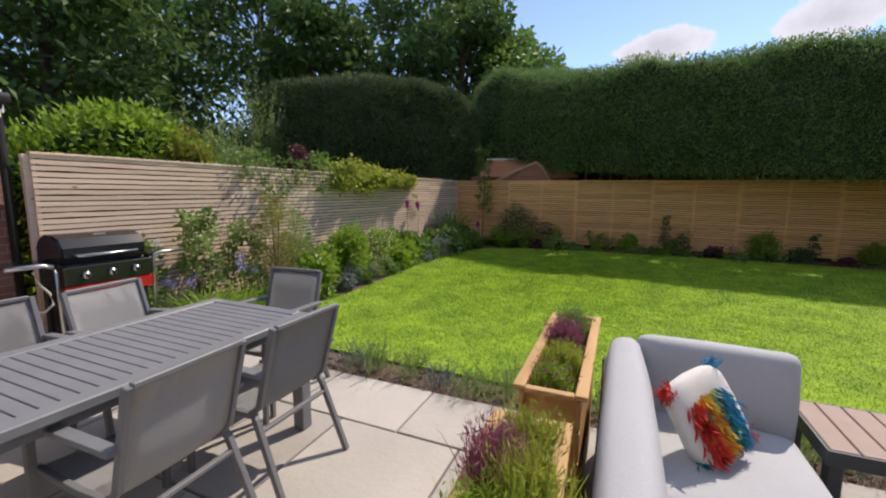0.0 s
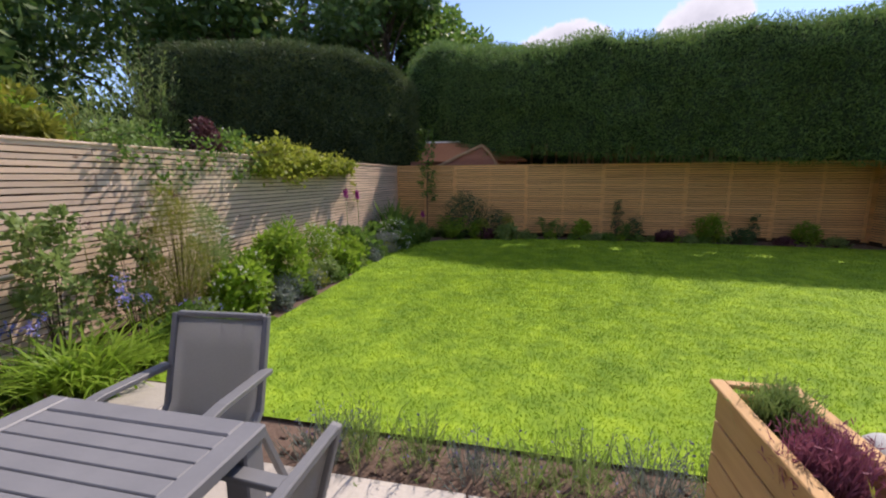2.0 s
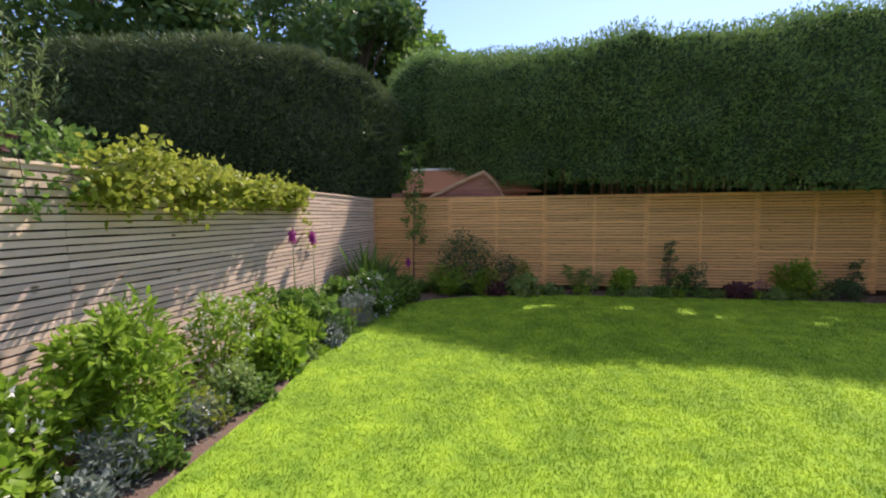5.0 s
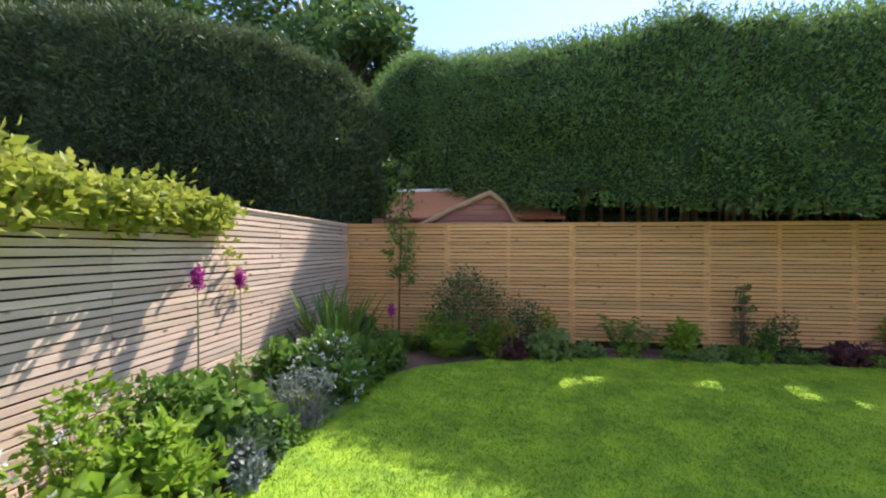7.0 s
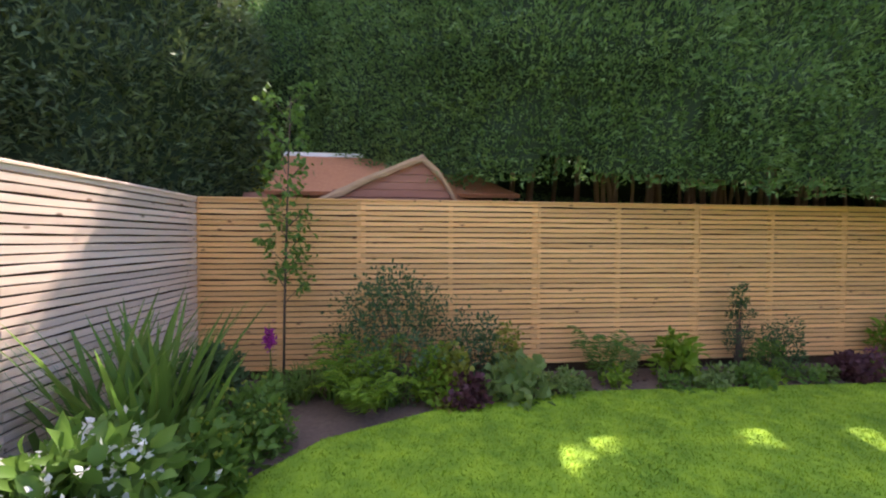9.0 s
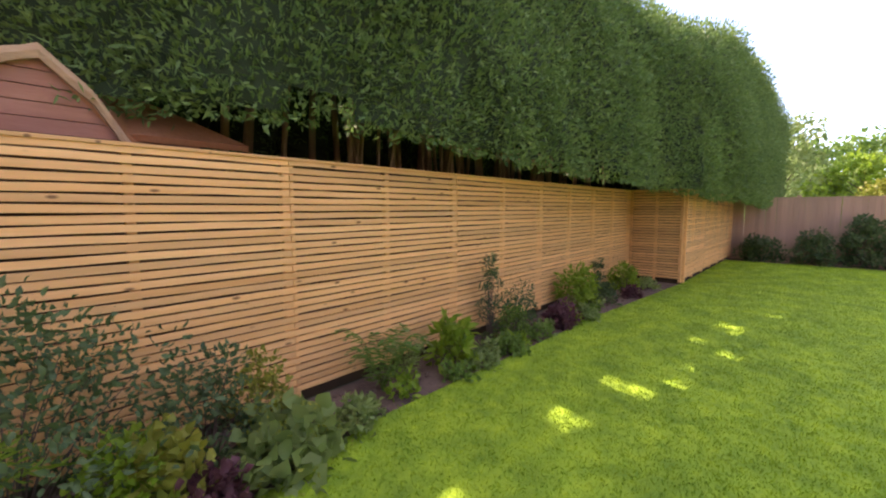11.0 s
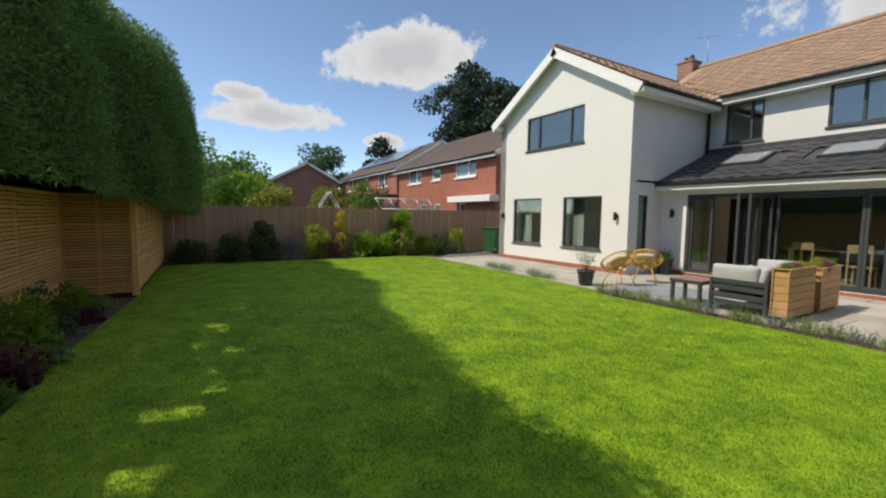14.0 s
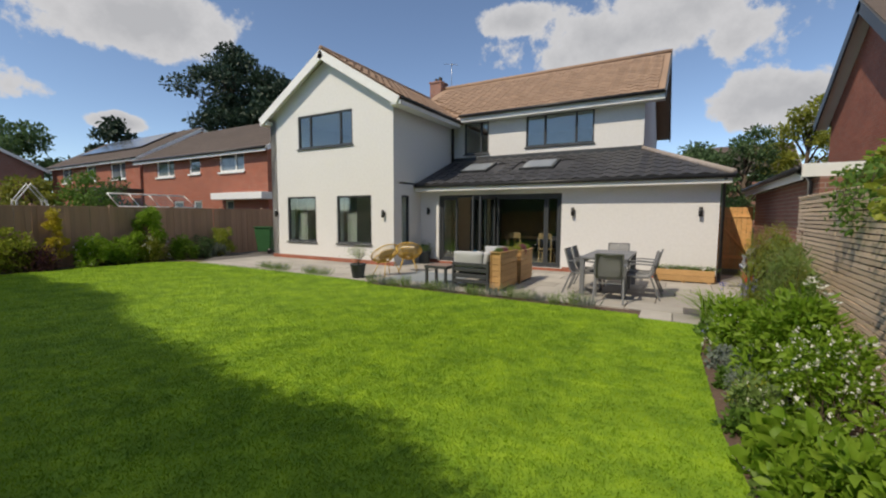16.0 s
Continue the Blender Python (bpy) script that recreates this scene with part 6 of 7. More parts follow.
def frond_plant(name, label, x, y, r, h, leaf, n, z=-0.03, group=""):
    """Arching fronds with rows of leaflets."""
    t = thing(name, label, "fern", Matrix.Translation((x, y, z)), group)
    P, D = [], []
    bm = bmesh.new()
    for k in range(n):
        a = k * 2.4 + rng.normal() * 0.2
        out = r * rng.uniform(0.7, 1.1)
        hh = h * rng.uniform(0.7, 1.1)
        u = np.linspace(0.15, 1, 16)
        c = np.stack([np.cos(a) * out * u, np.sin(a) * out * u, hh * np.sin(u * 2.0) / 0.95], 1)
        add_tube(bm, [(0, 0, 0)] + [tuple(q) for q in c[::3]], 0.003, 5, 0.0015)
        sd = np.array([-math.sin(a), math.cos(a), 0.1])
        for s in (-1, 1):
            P.append(c)
            D.append(np.tile(s * sd, (16, 1)) * (1.1 - u)[:, None] + [math.cos(a) * 0.25, math.sin(a) * 0.25, 0])
    part("stalk", bm, leaf, t)["kind"] = "stuff"
    P, D = np.concatenate(P), np.concatenate(D)
    ln = np.linalg.norm(D, axis=1) * r * 0.42
    leaf_mesh("frond", P, D, ln, 0.015, leaf, t)


# bed along the west fence, from the patio outwards
strap("day_lily", "bright green arching day lily clump beside the patio", -3.82, 2.85, 0.60, 0.92, L_BRIGHT, 280, 0.026, 0.65, None)
strap("agapanthus", "strap-leaved clump with blue flower heads", -4.22, 2.75, 0.32, 0.58, L_MID, 80, 0.018, 0.7, L_BLUE, 5)
strap("day_lily", "bright green arching day lily clump at the bed's edge", -3.82, 3.38, 0.42, 0.66, L_BRIGHT, 170, 0.018, 0.7, L_BLUE, 4)
shrub("rose_bush", "tall leafy rose bush against the slatted fence", -4.40, 3.15, 0.34, 1.42, L_SAGE, 480, 0.07, 0.6, clumps=12, low=0.3)
shrub("rose_bush", "tall bronze-green rose bush against the fence", -4.35, 3.75, 0.34, 1.15, L_SAGE, 560, 0.065, 0.6, L_PLUM, 16, 0.04, clumps=13, low=0.25)
shrub("catmint", "soft low mound of blue-flowered catmint", -3.75, 3.85, 0.28, 0.40, L_SAGE, 900, 0.035, 0.5, L_BLUE, 60, 0.022, category="plant")
shrub("fennel", "tall feathery green fennel in front of the fence", -4.12, 4.05, 0.34, 1.45, L_AUTUMN, 3000, 0.10, 0.05, clumps=34, low=0.05, category="plant")
shrub("fennel", "feathery green fennel in the side bed", -4.2, 4.55, 0.30, 1.2, L_SAGE, 2200, 0.10, 0.05, clumps=26, low=0.05, category="plant")
shrub("astrantia", "leafy green astrantia with many white flowers", -3.86, 4.5, 0.38, 0.62, L_BRIGHT, 620, 0.09, 0.62, L_WHITE, 110, 0.03, category="plant")
shrub("hydrangea", "pale green hydrangea with creamy flower heads", -4.1, 5.05, 0.34, 0.66, L_BRIGHT, 620, 0.07, 0.62, L_WHITE, 60, 0.035)
shrub("geranium", "mid green spreading leaves at the lawn's edge", -3.80, 3.75, 0.28, 0.32, L_MID, 420, 0.085, 0.8, category="plant")
shrub("peony", "bright green bushy peony mound", -4.06, 5.62, 0.46, 0.90, L_BRIGHT, 2000, 0.085, 0.36, clumps=26)
shrub("santolina", "silver-grey low cushion at the lawn's edge", -3.80, 5.3, 0.24, 0.30, L_GREY, 900, 0.05, 0.2, category="plant")
shrub("santolina", "silver-grey low cushion beside the peony", -3.78, 5.8, 0.24, 0.26, L_GREY, 800, 0.05, 0.2, category="plant")
shrub("dogwood", "variegated cream and green dogwood by the fence", -4.05, 6.5, 0.36, 0.80, L_BRIGHT, 700, 0.06, 0.5, L_WHITE, 220, 0.022, clumps=26)
shrub("viburnum", "variegated low shrub at the lawn's edge", -3.76, 6.2, 0.22, 0.32, L_SAGE, 500, 0.05, 0.6, L_WHITE, 26, 0.025)
shrub("geranium", "pale green leafy geranium mound", -3.84, 6.95, 0.28, 0.36, L_BRIGHT, 260, 0.11, 0.75, L_WHITE, 26, 0.025, category="plant")
shrub("spirea", "loose pale-leaved shrub with small white blooms", -4.24, 7.25, 0.33, 0.74, L_BRIGHT, 560, 0.055, 0.6, L_WHITE, 40, 0.025)
shrub("fuchsia", "yellow-green leafy shrub in the side bed", -3.92, 7.45, 0.32, 0.50, L_BRIGHT, 420, 0.09, 0.5)
shrub("fuchsia", "loose mid green shrub in the side bed", -4.2, 7.75, 0.34, 0.66, L_MID, 800, 0.065, 0.55)
shrub("brunnera", "large heart-leaved bright green plant", -4.05, 8.1, 0.38, 0.50, L_MID, 170, 0.14, 0.75, category="plant")
shrub("geranium", "dark small-leaved mound at the lawn's edge", -3.74, 7.95, 0.24, 0.26, L_DARK, 700, 0.05, 0.6, category="plant")
spire("foxglove", "tall magenta foxglove spike by the fence", -4.38, 8.28, 1.24, L_SAGE, L_PINK)
spire("foxglove", "tall pale magenta foxglove spike by the fence", -4.36, 8.78, 1.20, L_SAGE, L_PINK)
strap("lavender", "silver lavender cushion at the lawn's edge", -3.70, 8.62, 0.44, 0.36, L_GREY, 620, 0.008, 0.35, L_GREY, 34)
shrub("hydrangea", "dark green hydrangea with white lacecap flowers", -3.74, 9.25, 0.44, 0.56, L_MID, 620, 0.12, 0.55, L_WHITE, 230, 0.036, clumps=24)
shrub("hydrangea", "bushy green leaves beside the lacecap", -3.55, 9.75, 0.30, 0.42, L_MID, 460, 0.09, 0.6, L_LIME, 60, 0.03)
shrub("hosta", "broad mid green leaves by the fence", -4.15, 9.1, 0.28, 0.5, L_MID, 300, 0.12, 0.7, category="plant")
strap("phormium", "tall spiky green phormium in the corner", -3.98, 10.0, 0.70, 1.22, L_MID, 130, 0.065, 0.2)
shrub("astrantia", "mixed leafy mound near the corner", -3.42, 10.25, 0.30, 0.40, L_MID, 800, 0.06, 0.6, L_LIME, 50, 0.03, category="plant")
spire("foxglove", "small magenta foxglove in the corner", -3.55, 10.95, 0.62, L_MID, L_PINK)
shrub("geranium", "leafy green filler in the corner", -4.0, 10.9, 0.34, 0.5, L_DARK, 800, 0.07, 0.7, category="plant")
# slender things that rise above the rest
for x, y, h in ((-4.36, 4.55, 0.92), (-4.32, 4.85, 0.98), (-4.38, 5.0, 0.86)):
    li = thing("lily", "tall white lily on a leafy stem", "plant", Matrix.Translation((x, y, -0.03)), group="white lilies")
    tube("stem", [(0, 0, 0), (0.015, 0.01, h * 0.5), (0.0, 0.03, h)], 0.007, L_MID, li, 6, r2=0.004)
    nn = 60
    u = rng.uniform(0.1, 0.92, nn)
    leaf_mesh("leaf", np.stack([u * 0.0, u * 0.03, u * h], 1), rng.normal(size=(nn, 3)) * [1, 1, 0.2] + [0, 0, 0.3], 0.11, 0.016, L_MID, li)
    for k in range(3):
        a = k * 2.1 + x * 9
        c = np.array([0.05 * math.cos(a), 0.03 + 0.05 * math.sin(a), h - 0.01 - 0.03 * k])
        pa = np.linspace(0, 2 * math.pi, 7)[:6]
        pd = np.stack([np.cos(pa), np.sin(pa), np.full(6, 0.45)], 1) + [0.5 * math.cos(a), 0.5 * math.sin(a), 0]
        leaf_mesh("flower", np.tile(c, (6, 1)), pd, 0.052, 0.022, L_WHITE, li)
for k in range(9):
    x, y, h = -4.25 + rng.uniform(-0.12, 0.3), 3.45 + k * 0.1, rng.uniform(1.0, 1.4)
    ve = thing("verbena", "wiry upright verbena stem in the side bed", "plant", Matrix.Translation((x, y, -0.03)), group="verbena stems")
    tube("stem", [(0, 0, 0), (rng.normal() * 0.03, rng.normal() * 0.03, h * 0.6), (rng.normal() * 0.05, rng.normal() * 0.05, h)], 0.005, L_AUTUMN, ve, 5, r2=0.002)
    hp_ = rng.normal(size=(40, 3)) * [0.03, 0.03, 0.015] + [0, 0, h - 0.01]
    leaf_mesh("flower", hp_, rng.normal(size=(40, 3)) + [0, 0, 0.8], 0.016, 0.010, L_PLUM, ve)
# low edging along the lawn
for k, y in enumerate(np.arange(3.55, 10.2, 0.47)):
    lf = (L_MID, L_BRIGHT, L_SAGE, L_GREY, L_MID, L_LIME)[k % 6]
    shrub("edging_plant", "low spreading leafy plant along the lawn's edge", -3.64 - 0.05 * (k % 3) + rng.normal() * 0.02, y, 0.19, 0.17 + 0.05 * (k % 2), lf, 260, 0.05, 0.7, L_WHITE if k % 4 == 1 else None, 12, 0.02, category="plant", clumps=10, group="edging plants")
# bed along the far fence
strap("crocosmia", "dense mid green strap-leaved clump", -2.95, 11.15, 0.42, 0.62, L_MID, 190, 0.022, 0.6)
strap("crocosmia", "dense mid green strap-leaved clump at the lawn's edge", -2.55, 10.98, 0.30, 0.42, L_MID, 120, 0.018, 0.75)
frond_plant("fern", "green fern arching over the bed's edge", -2.75, 10.8, 0.42, 0.36, L_BRIGHT, 20)
sap = thing("sapling", "slender young tree with sparse green leaves", "tree", Matrix.Translation((-3.55, 11.4, -0.03)))
tube("trunk", [(0, 0, 0), (0.015, 0.0, 0.9), (0.04, 0.01, 1.8), (0.07, 0.02, 2.75)], 0.013, M_BARK, sap, 7, r2=0.005)
bm = bmesh.new()
tips_ = []
for k in range(22):
    z = 0.85 + k * 0.085
    a = k * 2.4
    e = (0.03 + 0.16 * math.cos(a), 0.16 * math.sin(a), z + 0.16)
    add_tube(bm, [(0.03, 0.0, z), e], 0.004, 5)
    tips_.append(e)
part("branch", bm, M_BARK, sap)
tp = np.repeat(np.array(tips_), 26, 0) + rng.normal(size=(572, 3)) * [0.05, 0.05, 0.06]
leaf_mesh("leaf", tp, rng.normal(size=(572, 3)) + [0, 0, -0.3], 0.075, 0.04, L_MID, sap)
shrub("pittosporum", "dark bushy small-leaved shrub by the far fence", -2.5, 11.30, 0.70, 1.12, L_DARK, 1700, 0.05, 0.5, clumps=46, low=0.02)
shrub("abelia", "bright young leaves in front of the dark shrub", -2.15, 11.02, 0.28, 0.46, L_BRIGHT, 620, 0.06, 0.6)
strap("crocosmia", "arching strap leaves in front of the fence", -3.35, 11.2, 0.40, 0.55, L_MID, 170, 0.02, 0.7)
frond_plant("fern", "lush green fern by the far fence", -2.78, 11.15, 0.46, 0.52, L_BRIGHT, 22)
shrub("pittosporum", "dark bushy small-leaved shrub beside its neighbour", -1.72, 11.35, 0.36, 0.68, L_DARK, 520, 0.05, 0.5)
shrub("abelia", "upright yellow-green young shrub at the fence", -1.42, 11.32, 0.22, 0.58, L_AUTUMN, 420, 0.045, 0.55)
shrub("heuchera", "deep purple heuchera mound", -1.92, 10.9, 0.22, 0.24, L_PLUM, 420, 0.06, 0.9, category="plant")
shrub("alchemilla", "lady's mantle with frothy lime flowers", -1.42, 10.98, 0.32, 0.30, L_SAGE, 190, 0.105, 1.05, L_LIME, 130, 0.02, category="plant")
shrub("alchemilla", "lady's mantle with frothy lime flowers at the edge", -2.02, 10.98, 0.24, 0.46, L_AUTUMN, 260, 0.07, 0.9, L_LIME, 60, 0.02, category="plant")
shrub("variegated_sage", "low cream-edged leafy plant", -0.98, 11.05, 0.20, 0.20, L_SAGE, 260, 0.06, 0.6, category="plant")
frond_plant("fern", "pale green airy fern by the fence", -0.42, 11.38, 0.36, 0.46, L_MID, 13)
frond_plant("fern", "pale green airy fern by the fence", -0.12, 11.42, 0.26, 0.34, L_SAGE, 10)
shrub("hellebore", "bright green leafy hellebore mound", 0.38, 11.33, 0.24, 0.42, L_BRIGHT, 170, 0.13, 0.42, category="plant")
shrub("bugle", "low pale leafy ground cover on bare soil", 0.52, 11.08, 0.20, 0.14, L_SAGE, 200, 0.05, 0.6, category="plant")
shrub("geranium", "small spreading geranium at the bed's edge", 0.98, 11.10, 0.22, 0.18, L_MID, 260, 0.05, 0.8, category="plant")
shrub("upright_box", "narrow upright dark evergreen shrub", 1.22, 11.50, 0.16, 1.06, L_DARK, 620, 0.035, 0.5, clumps=22)
shrub("euonymus", "bushy green evergreen beside the upright shrub", 1.58, 11.38, 0.30, 0.56, L_DARK, 640, 0.042, 0.5, clumps=14)
shrub("euonymus", "bushy green evergreen beside the upright shrub", 1.38, 11.30, 0.2, 0.42, L_MID, 500, 0.042, 0.5)
shrub("heuchera", "deep purple heuchera mound in the bed", 2.22, 11.13, 0.24, 0.24, L_PLUM, 420, 0.06, 0.9, category="plant")
shrub("astilbe", "pinkish feathery astilbe", 2.62, 11.25, 0.16, 0.34, L_HEATHER, 220, 0.03, 0.4, category="plant")
shrub("hellebore", "low cream and green leafy plant", 2.72, 11.02, 0.20, 0.17, L_SAGE, 260, 0.055, 0.6, category="plant")
shrub("choisya", "bright green bushy choisya", 3.25, 11.35, 0.36, 0.60, L_BRIGHT, 520, 0.09, 0.4)
shrub("upright_box", "small upright dark evergreen by the fence", 4.15, 11.45, 0.15, 0.72, L_DARK, 600, 0.035, 0.5)
shrub("skimmia", "dark leafy skimmia under the fence", 3.85, 11.25, 0.26, 0.32, L_DARK, 500, 0.05, 0.5)
shrub("choisya", "bright green low bush by the return", 5.15, 11.35, 0.30, 0.45, L_BRIGHT, 600, 0.06, 0.5)
shrub("bugle", "low mixed ground cover near the return", 5.6, 11.1, 0.26, 0.18, L_SAGE, 300, 0.05, 0.6, category="plant")
shrub("heuchera", "pale bronze-leaved heuchera mound", 4.6, 11.05, 0.18, 0.18, L_PLUM, 260, 0.05, 0.9, category="plant")
for k, x in enumerate((-0.75, -0.35, 0.15, 0.75, 1.25, 1.62, 1.95, 2.4, 3.1, 3.5)):
    shrub("ground_cover", "small pale leafy plant on the bare soil", x, 11.14 + 0.07 * math.sin(k * 2.3), 0.13 + 0.03 * (k % 3), 0.13 + 0.04 * (k % 2), (L_SAGE, L_BRIGHT, L_MID)[k % 3], 90, 0.06, 0.6, category="plant", clumps=8, group="small bed plants")
# lavender row along the patio
k = 0
for x in np.arange(-1.95, 2.7, 0.29):
    tuft("lavender", "small grey-green lavender with dark violet buds", x + rng.normal() * 0.04, 2.70 + rng.normal() * 0.03, -0.03, 0.15, rng.uniform(0.18, 0.30), L_SAGE if k % 3 else L_GREY, 110, 0.006, L_VIOLET, 20, 0.014, "plant", "lavender row")
    k += 1
for x, y in ((4.5, 2.42), (4.8, 2.45), (5.1, 2.4), (6.05, 2.38), (6.35, 2.4), (6.65, 2.35), (6.95, 2.35)):
    tuft("lavender", "small grey-green lavender along the lawn", x, y, -0.01, 0.16, 0.24, L_SAGE, 90, 0.006, L_BLUE, 20, 0.016, "plant", "lavender row")
# bed along the east fence
for x, y, r, h, lf, n, ls, lab, fl in ((11.75, 9.9, 0.45, 0.5, L_DARK, 700, 0.08, "dark low shrub in the east bed", None), (11.7, 8.8, 0.5, 0.6, L_DARK, 800, 0.08, "dark green spreading shrub", None), (11.8, 7.9, 0.5, 0.95, L_DARK, 1200, 0.08, "dark leafy shrub by the brown fence", None),
                                 (11.7, 7.1, 0.4, 0.5, L_GREY, 700, 0.06, "blue-grey low shrub", L_BLUE), (11.8, 6.2, 0.45, 0.85, L_LIME, 900, 0.08, "lime yellow shrub", None), (11.75, 5.35, 0.26, 1.25, L_YELLOW, 900, 0.07, "upright golden yellow shrub", None), (11.6, 5.7, 0.4, 0.45, L_PLUM, 500, 0.07, "dark plum low shrub", None),
                                 (11.7, 4.5, 0.5, 0.6, L_MID, 900, 0.09, "mid green bush with pale flowers", L_WHITE), (11.75, 3.7, 0.45, 0.55, L_BRIGHT, 800, 0.09, "bright green bush", None), (11.85, 2.95, 0.42, 1.35, L_MID, 1500, 0.085, "tall round green shrub by the fence", None), (11.5, 3.0, 0.4, 0.55, L_AUTUMN, 700, 0.07, "yellow-green soft mound", L_WHITE),
                                 (11.6, 2.1, 0.4, 0.5, L_MID, 700, 0.08, "green leafy bush", None), (11.7, 1.3, 0.4, 0.5, L_DARK, 700, 0.07, "dark leafy bush", None), (11.75, 0.6, 0.42, 0.75, L_LIME, 800, 0.08, "yellow-green bush near the bin", None), (11.4, 0.9, 0.3, 0.35, L_GREY, 400, 0.05, "grey low bush", None)):
    shrub("border_shrub", lab, x, y, r * 1.25, h * 1.35, L_BRIGHT if lf is L_MID else lf, int(n * 1.4), ls, 0.55, fl, 40 if fl else 0, 0.05, clumps=18)
# west bed beyond the table, towards the house
shrub("rose_bush", "leafy rose with pale blooms at the bed's end", -4.45, 2.45, 0.3, 1.05, L_MID, 700, 0.06, 0.6, L_WHITE, 12, 0.06)
# climber that hangs over the west fence
cl = thing("golden_climber", "golden-green climber spilling over the fence top", "climber", Matrix.Translation((0, 0, 0)))
bm = bmesh.new()
cs = []
for k in range(64):
    f = (k + 0.5) / 64
    y = 5.95 + 2.75 * f + rng.normal() * 0.04
    crest, hang = 1.98 - 0.2 * max(0, f - 0.25) / 0.75, 1.50 + 0.22 * max(0, f - 0.35) / 0.65
    cs.append((left_x(y) + rng.uniform(-0.34, 0.26 - 0.22 * f), y, hang + (crest - hang) * rng.random()))
    add_tube(bm, [(left_x(y) - 0.1, y, 1.78), (left_x(y) + 0.02, y, 1.86), cs[-1]], 0.006, 5)
part("stem", bm, M_BARK, cl)
n = 5000
cs = np.array(cs)
pk = rng.integers(0, len(cs), n)
pos = cs[pk] + rng.normal(size=(n, 3)) * [0.09, 0.10, 0.06]
lx_ = left_x(pos[:, 1])
pos[:, 0] = np.where((pos[:, 2] < 1.83) & (pos[:, 0] < lx_ + 0.05), lx_ + 0.05 + np.abs(pos[:, 0] - lx_) * 0.5, pos[:, 0])
leaf_mesh("leaf", pos, rng.normal(size=(n, 3)) + [0.4, 0, 0.1], rng.uniform(0.045, 0.095, n), rng.uniform(0.035, 0.06, n), L_LIME, cl)
tr_ = np.array([(left_x(9.0) + 0.06, 8.45 + 0.05 * k, 1.78 - 0.012 * k * k * 0.5) for k in range(12)])
tp = np.repeat(tr_, 8, 0) + rng.normal(size=(96, 3)) * 0.035
leaf_mesh("trailing_shoot", tp, rng.normal(size=(96, 3)), 0.06, 0.04, L_LIME, cl)
# sprays of the shrubs behind, hanging over the fence
for y, drop in ((4.05, 0.16), (4.34, 0.38), (4.66, 0.34), (5.05, 0.14), (5.5, 0.3), (5.78, 0.22)):
    sp_ = thing("hanging_spray", "thin leafy spray hanging over the fence top", "plant", Matrix.Translation((left_x(y), y, 1.82)), group="hanging sprays")
    arm = [(-0.25, -0.05, 0.1), (-0.05, 0, 0.14), (0.08, 0.02, 0.05), (0.10, 0.03, -drop * 0.5), (0.09, 0.05, -drop)]
    tube("stem", arm, 0.005, M_BARK, sp_, 5, r2=0.002)
    pv = np.array(arm)[rng.integers(1, 5, 90)] + rng.normal(size=(90, 3)) * [0.045, 0.08, 0.06]
    pv[:, 0] = np.where(pv[:, 2] < 0.02, np.maximum(pv[:, 0], 0.045), pv[:, 0])
    leaf_mesh("leaf", pv, rng.normal(size=(90, 3)) + [0.3, 0, -0.3], 0.06, 0.035, L_MID, sp_)
# growth behind the west fence
shrub("plum_bush", "dark reddish purple bush above the fence", -4.98, 5.5, 0.26, 2.38, L_PLUM, 420, 0.07, 0.6, low=0.7)
shrub("garden_shrub", "bright yellow-green shrub beside the summer house", -4.35, 12.95, 0.3, 2.55, L_LIME, 700, 0.07, 0.5, low=0.5)
shrub("garden_shrub", "loose grey-green shrub topping the fence", -5.35, 4.7, 0.62, 2.12, L_SAGE, 1800, 0.08, 0.45, low=0.45)
shrub("garden_shrub", "loose green shrub topping the fence", -5.35, 6.4, 0.65, 2.15, L_MID, 1800, 0.085, 0.5, L_WHITE, 30, 0.03, low=0.45)


def plume_bush(name, label, x, y, r, h, leaf, n, seed):
    """Long upright wands, each bowing outward and feathered with small narrow leaves to its tip."""
    q = np.random.default_rng(seed)
    t = thing(name, label, "shrub", Matrix.Translation((x, y, -0.05)))
    bm = bmesh.new()
    P, D = [], []
    for k in range(n):
        a, out, hh = k * 2.4 + q.normal() * 0.3, r * math.sqrt(q.random()), h * q.uniform(0.62, 1.04)
        hh *= 1 - 0.25 * (out / r) ** 2
        u = np.linspace(0, 1, 5)
        c = np.stack([np.cos(a) * out * u ** 1.6, np.sin(a) * out * u ** 1.6, hh * u], 1)
        add_tube(bm, [tuple(p) for p in c], 0.012, 5, 0.003)
        m_ = 80
        w = q.uniform(0.3, 1.0, m_)
        c = np.stack([np.cos(a) * out * w ** 1.6, np.sin(a) * out * w ** 1.6, hh * w], 1) + q.normal(size=(m_, 3)) * 0.03
        P.append(c)
        D.append(q.normal(size=(m_, 3)) * [0.7, 0.7, 0.3] + [math.cos(a) * 0.3, math.sin(a) * 0.3, 0.9])
    part("wand", bm, M_BARK, t)["kind"] = "stuff"
    P, D = np.concatenate(P), np.concatenate(D)
    leaf_mesh("leaf", P, D, q.uniform(0.10, 0.22, len(P)), 0.026, leaf, t)


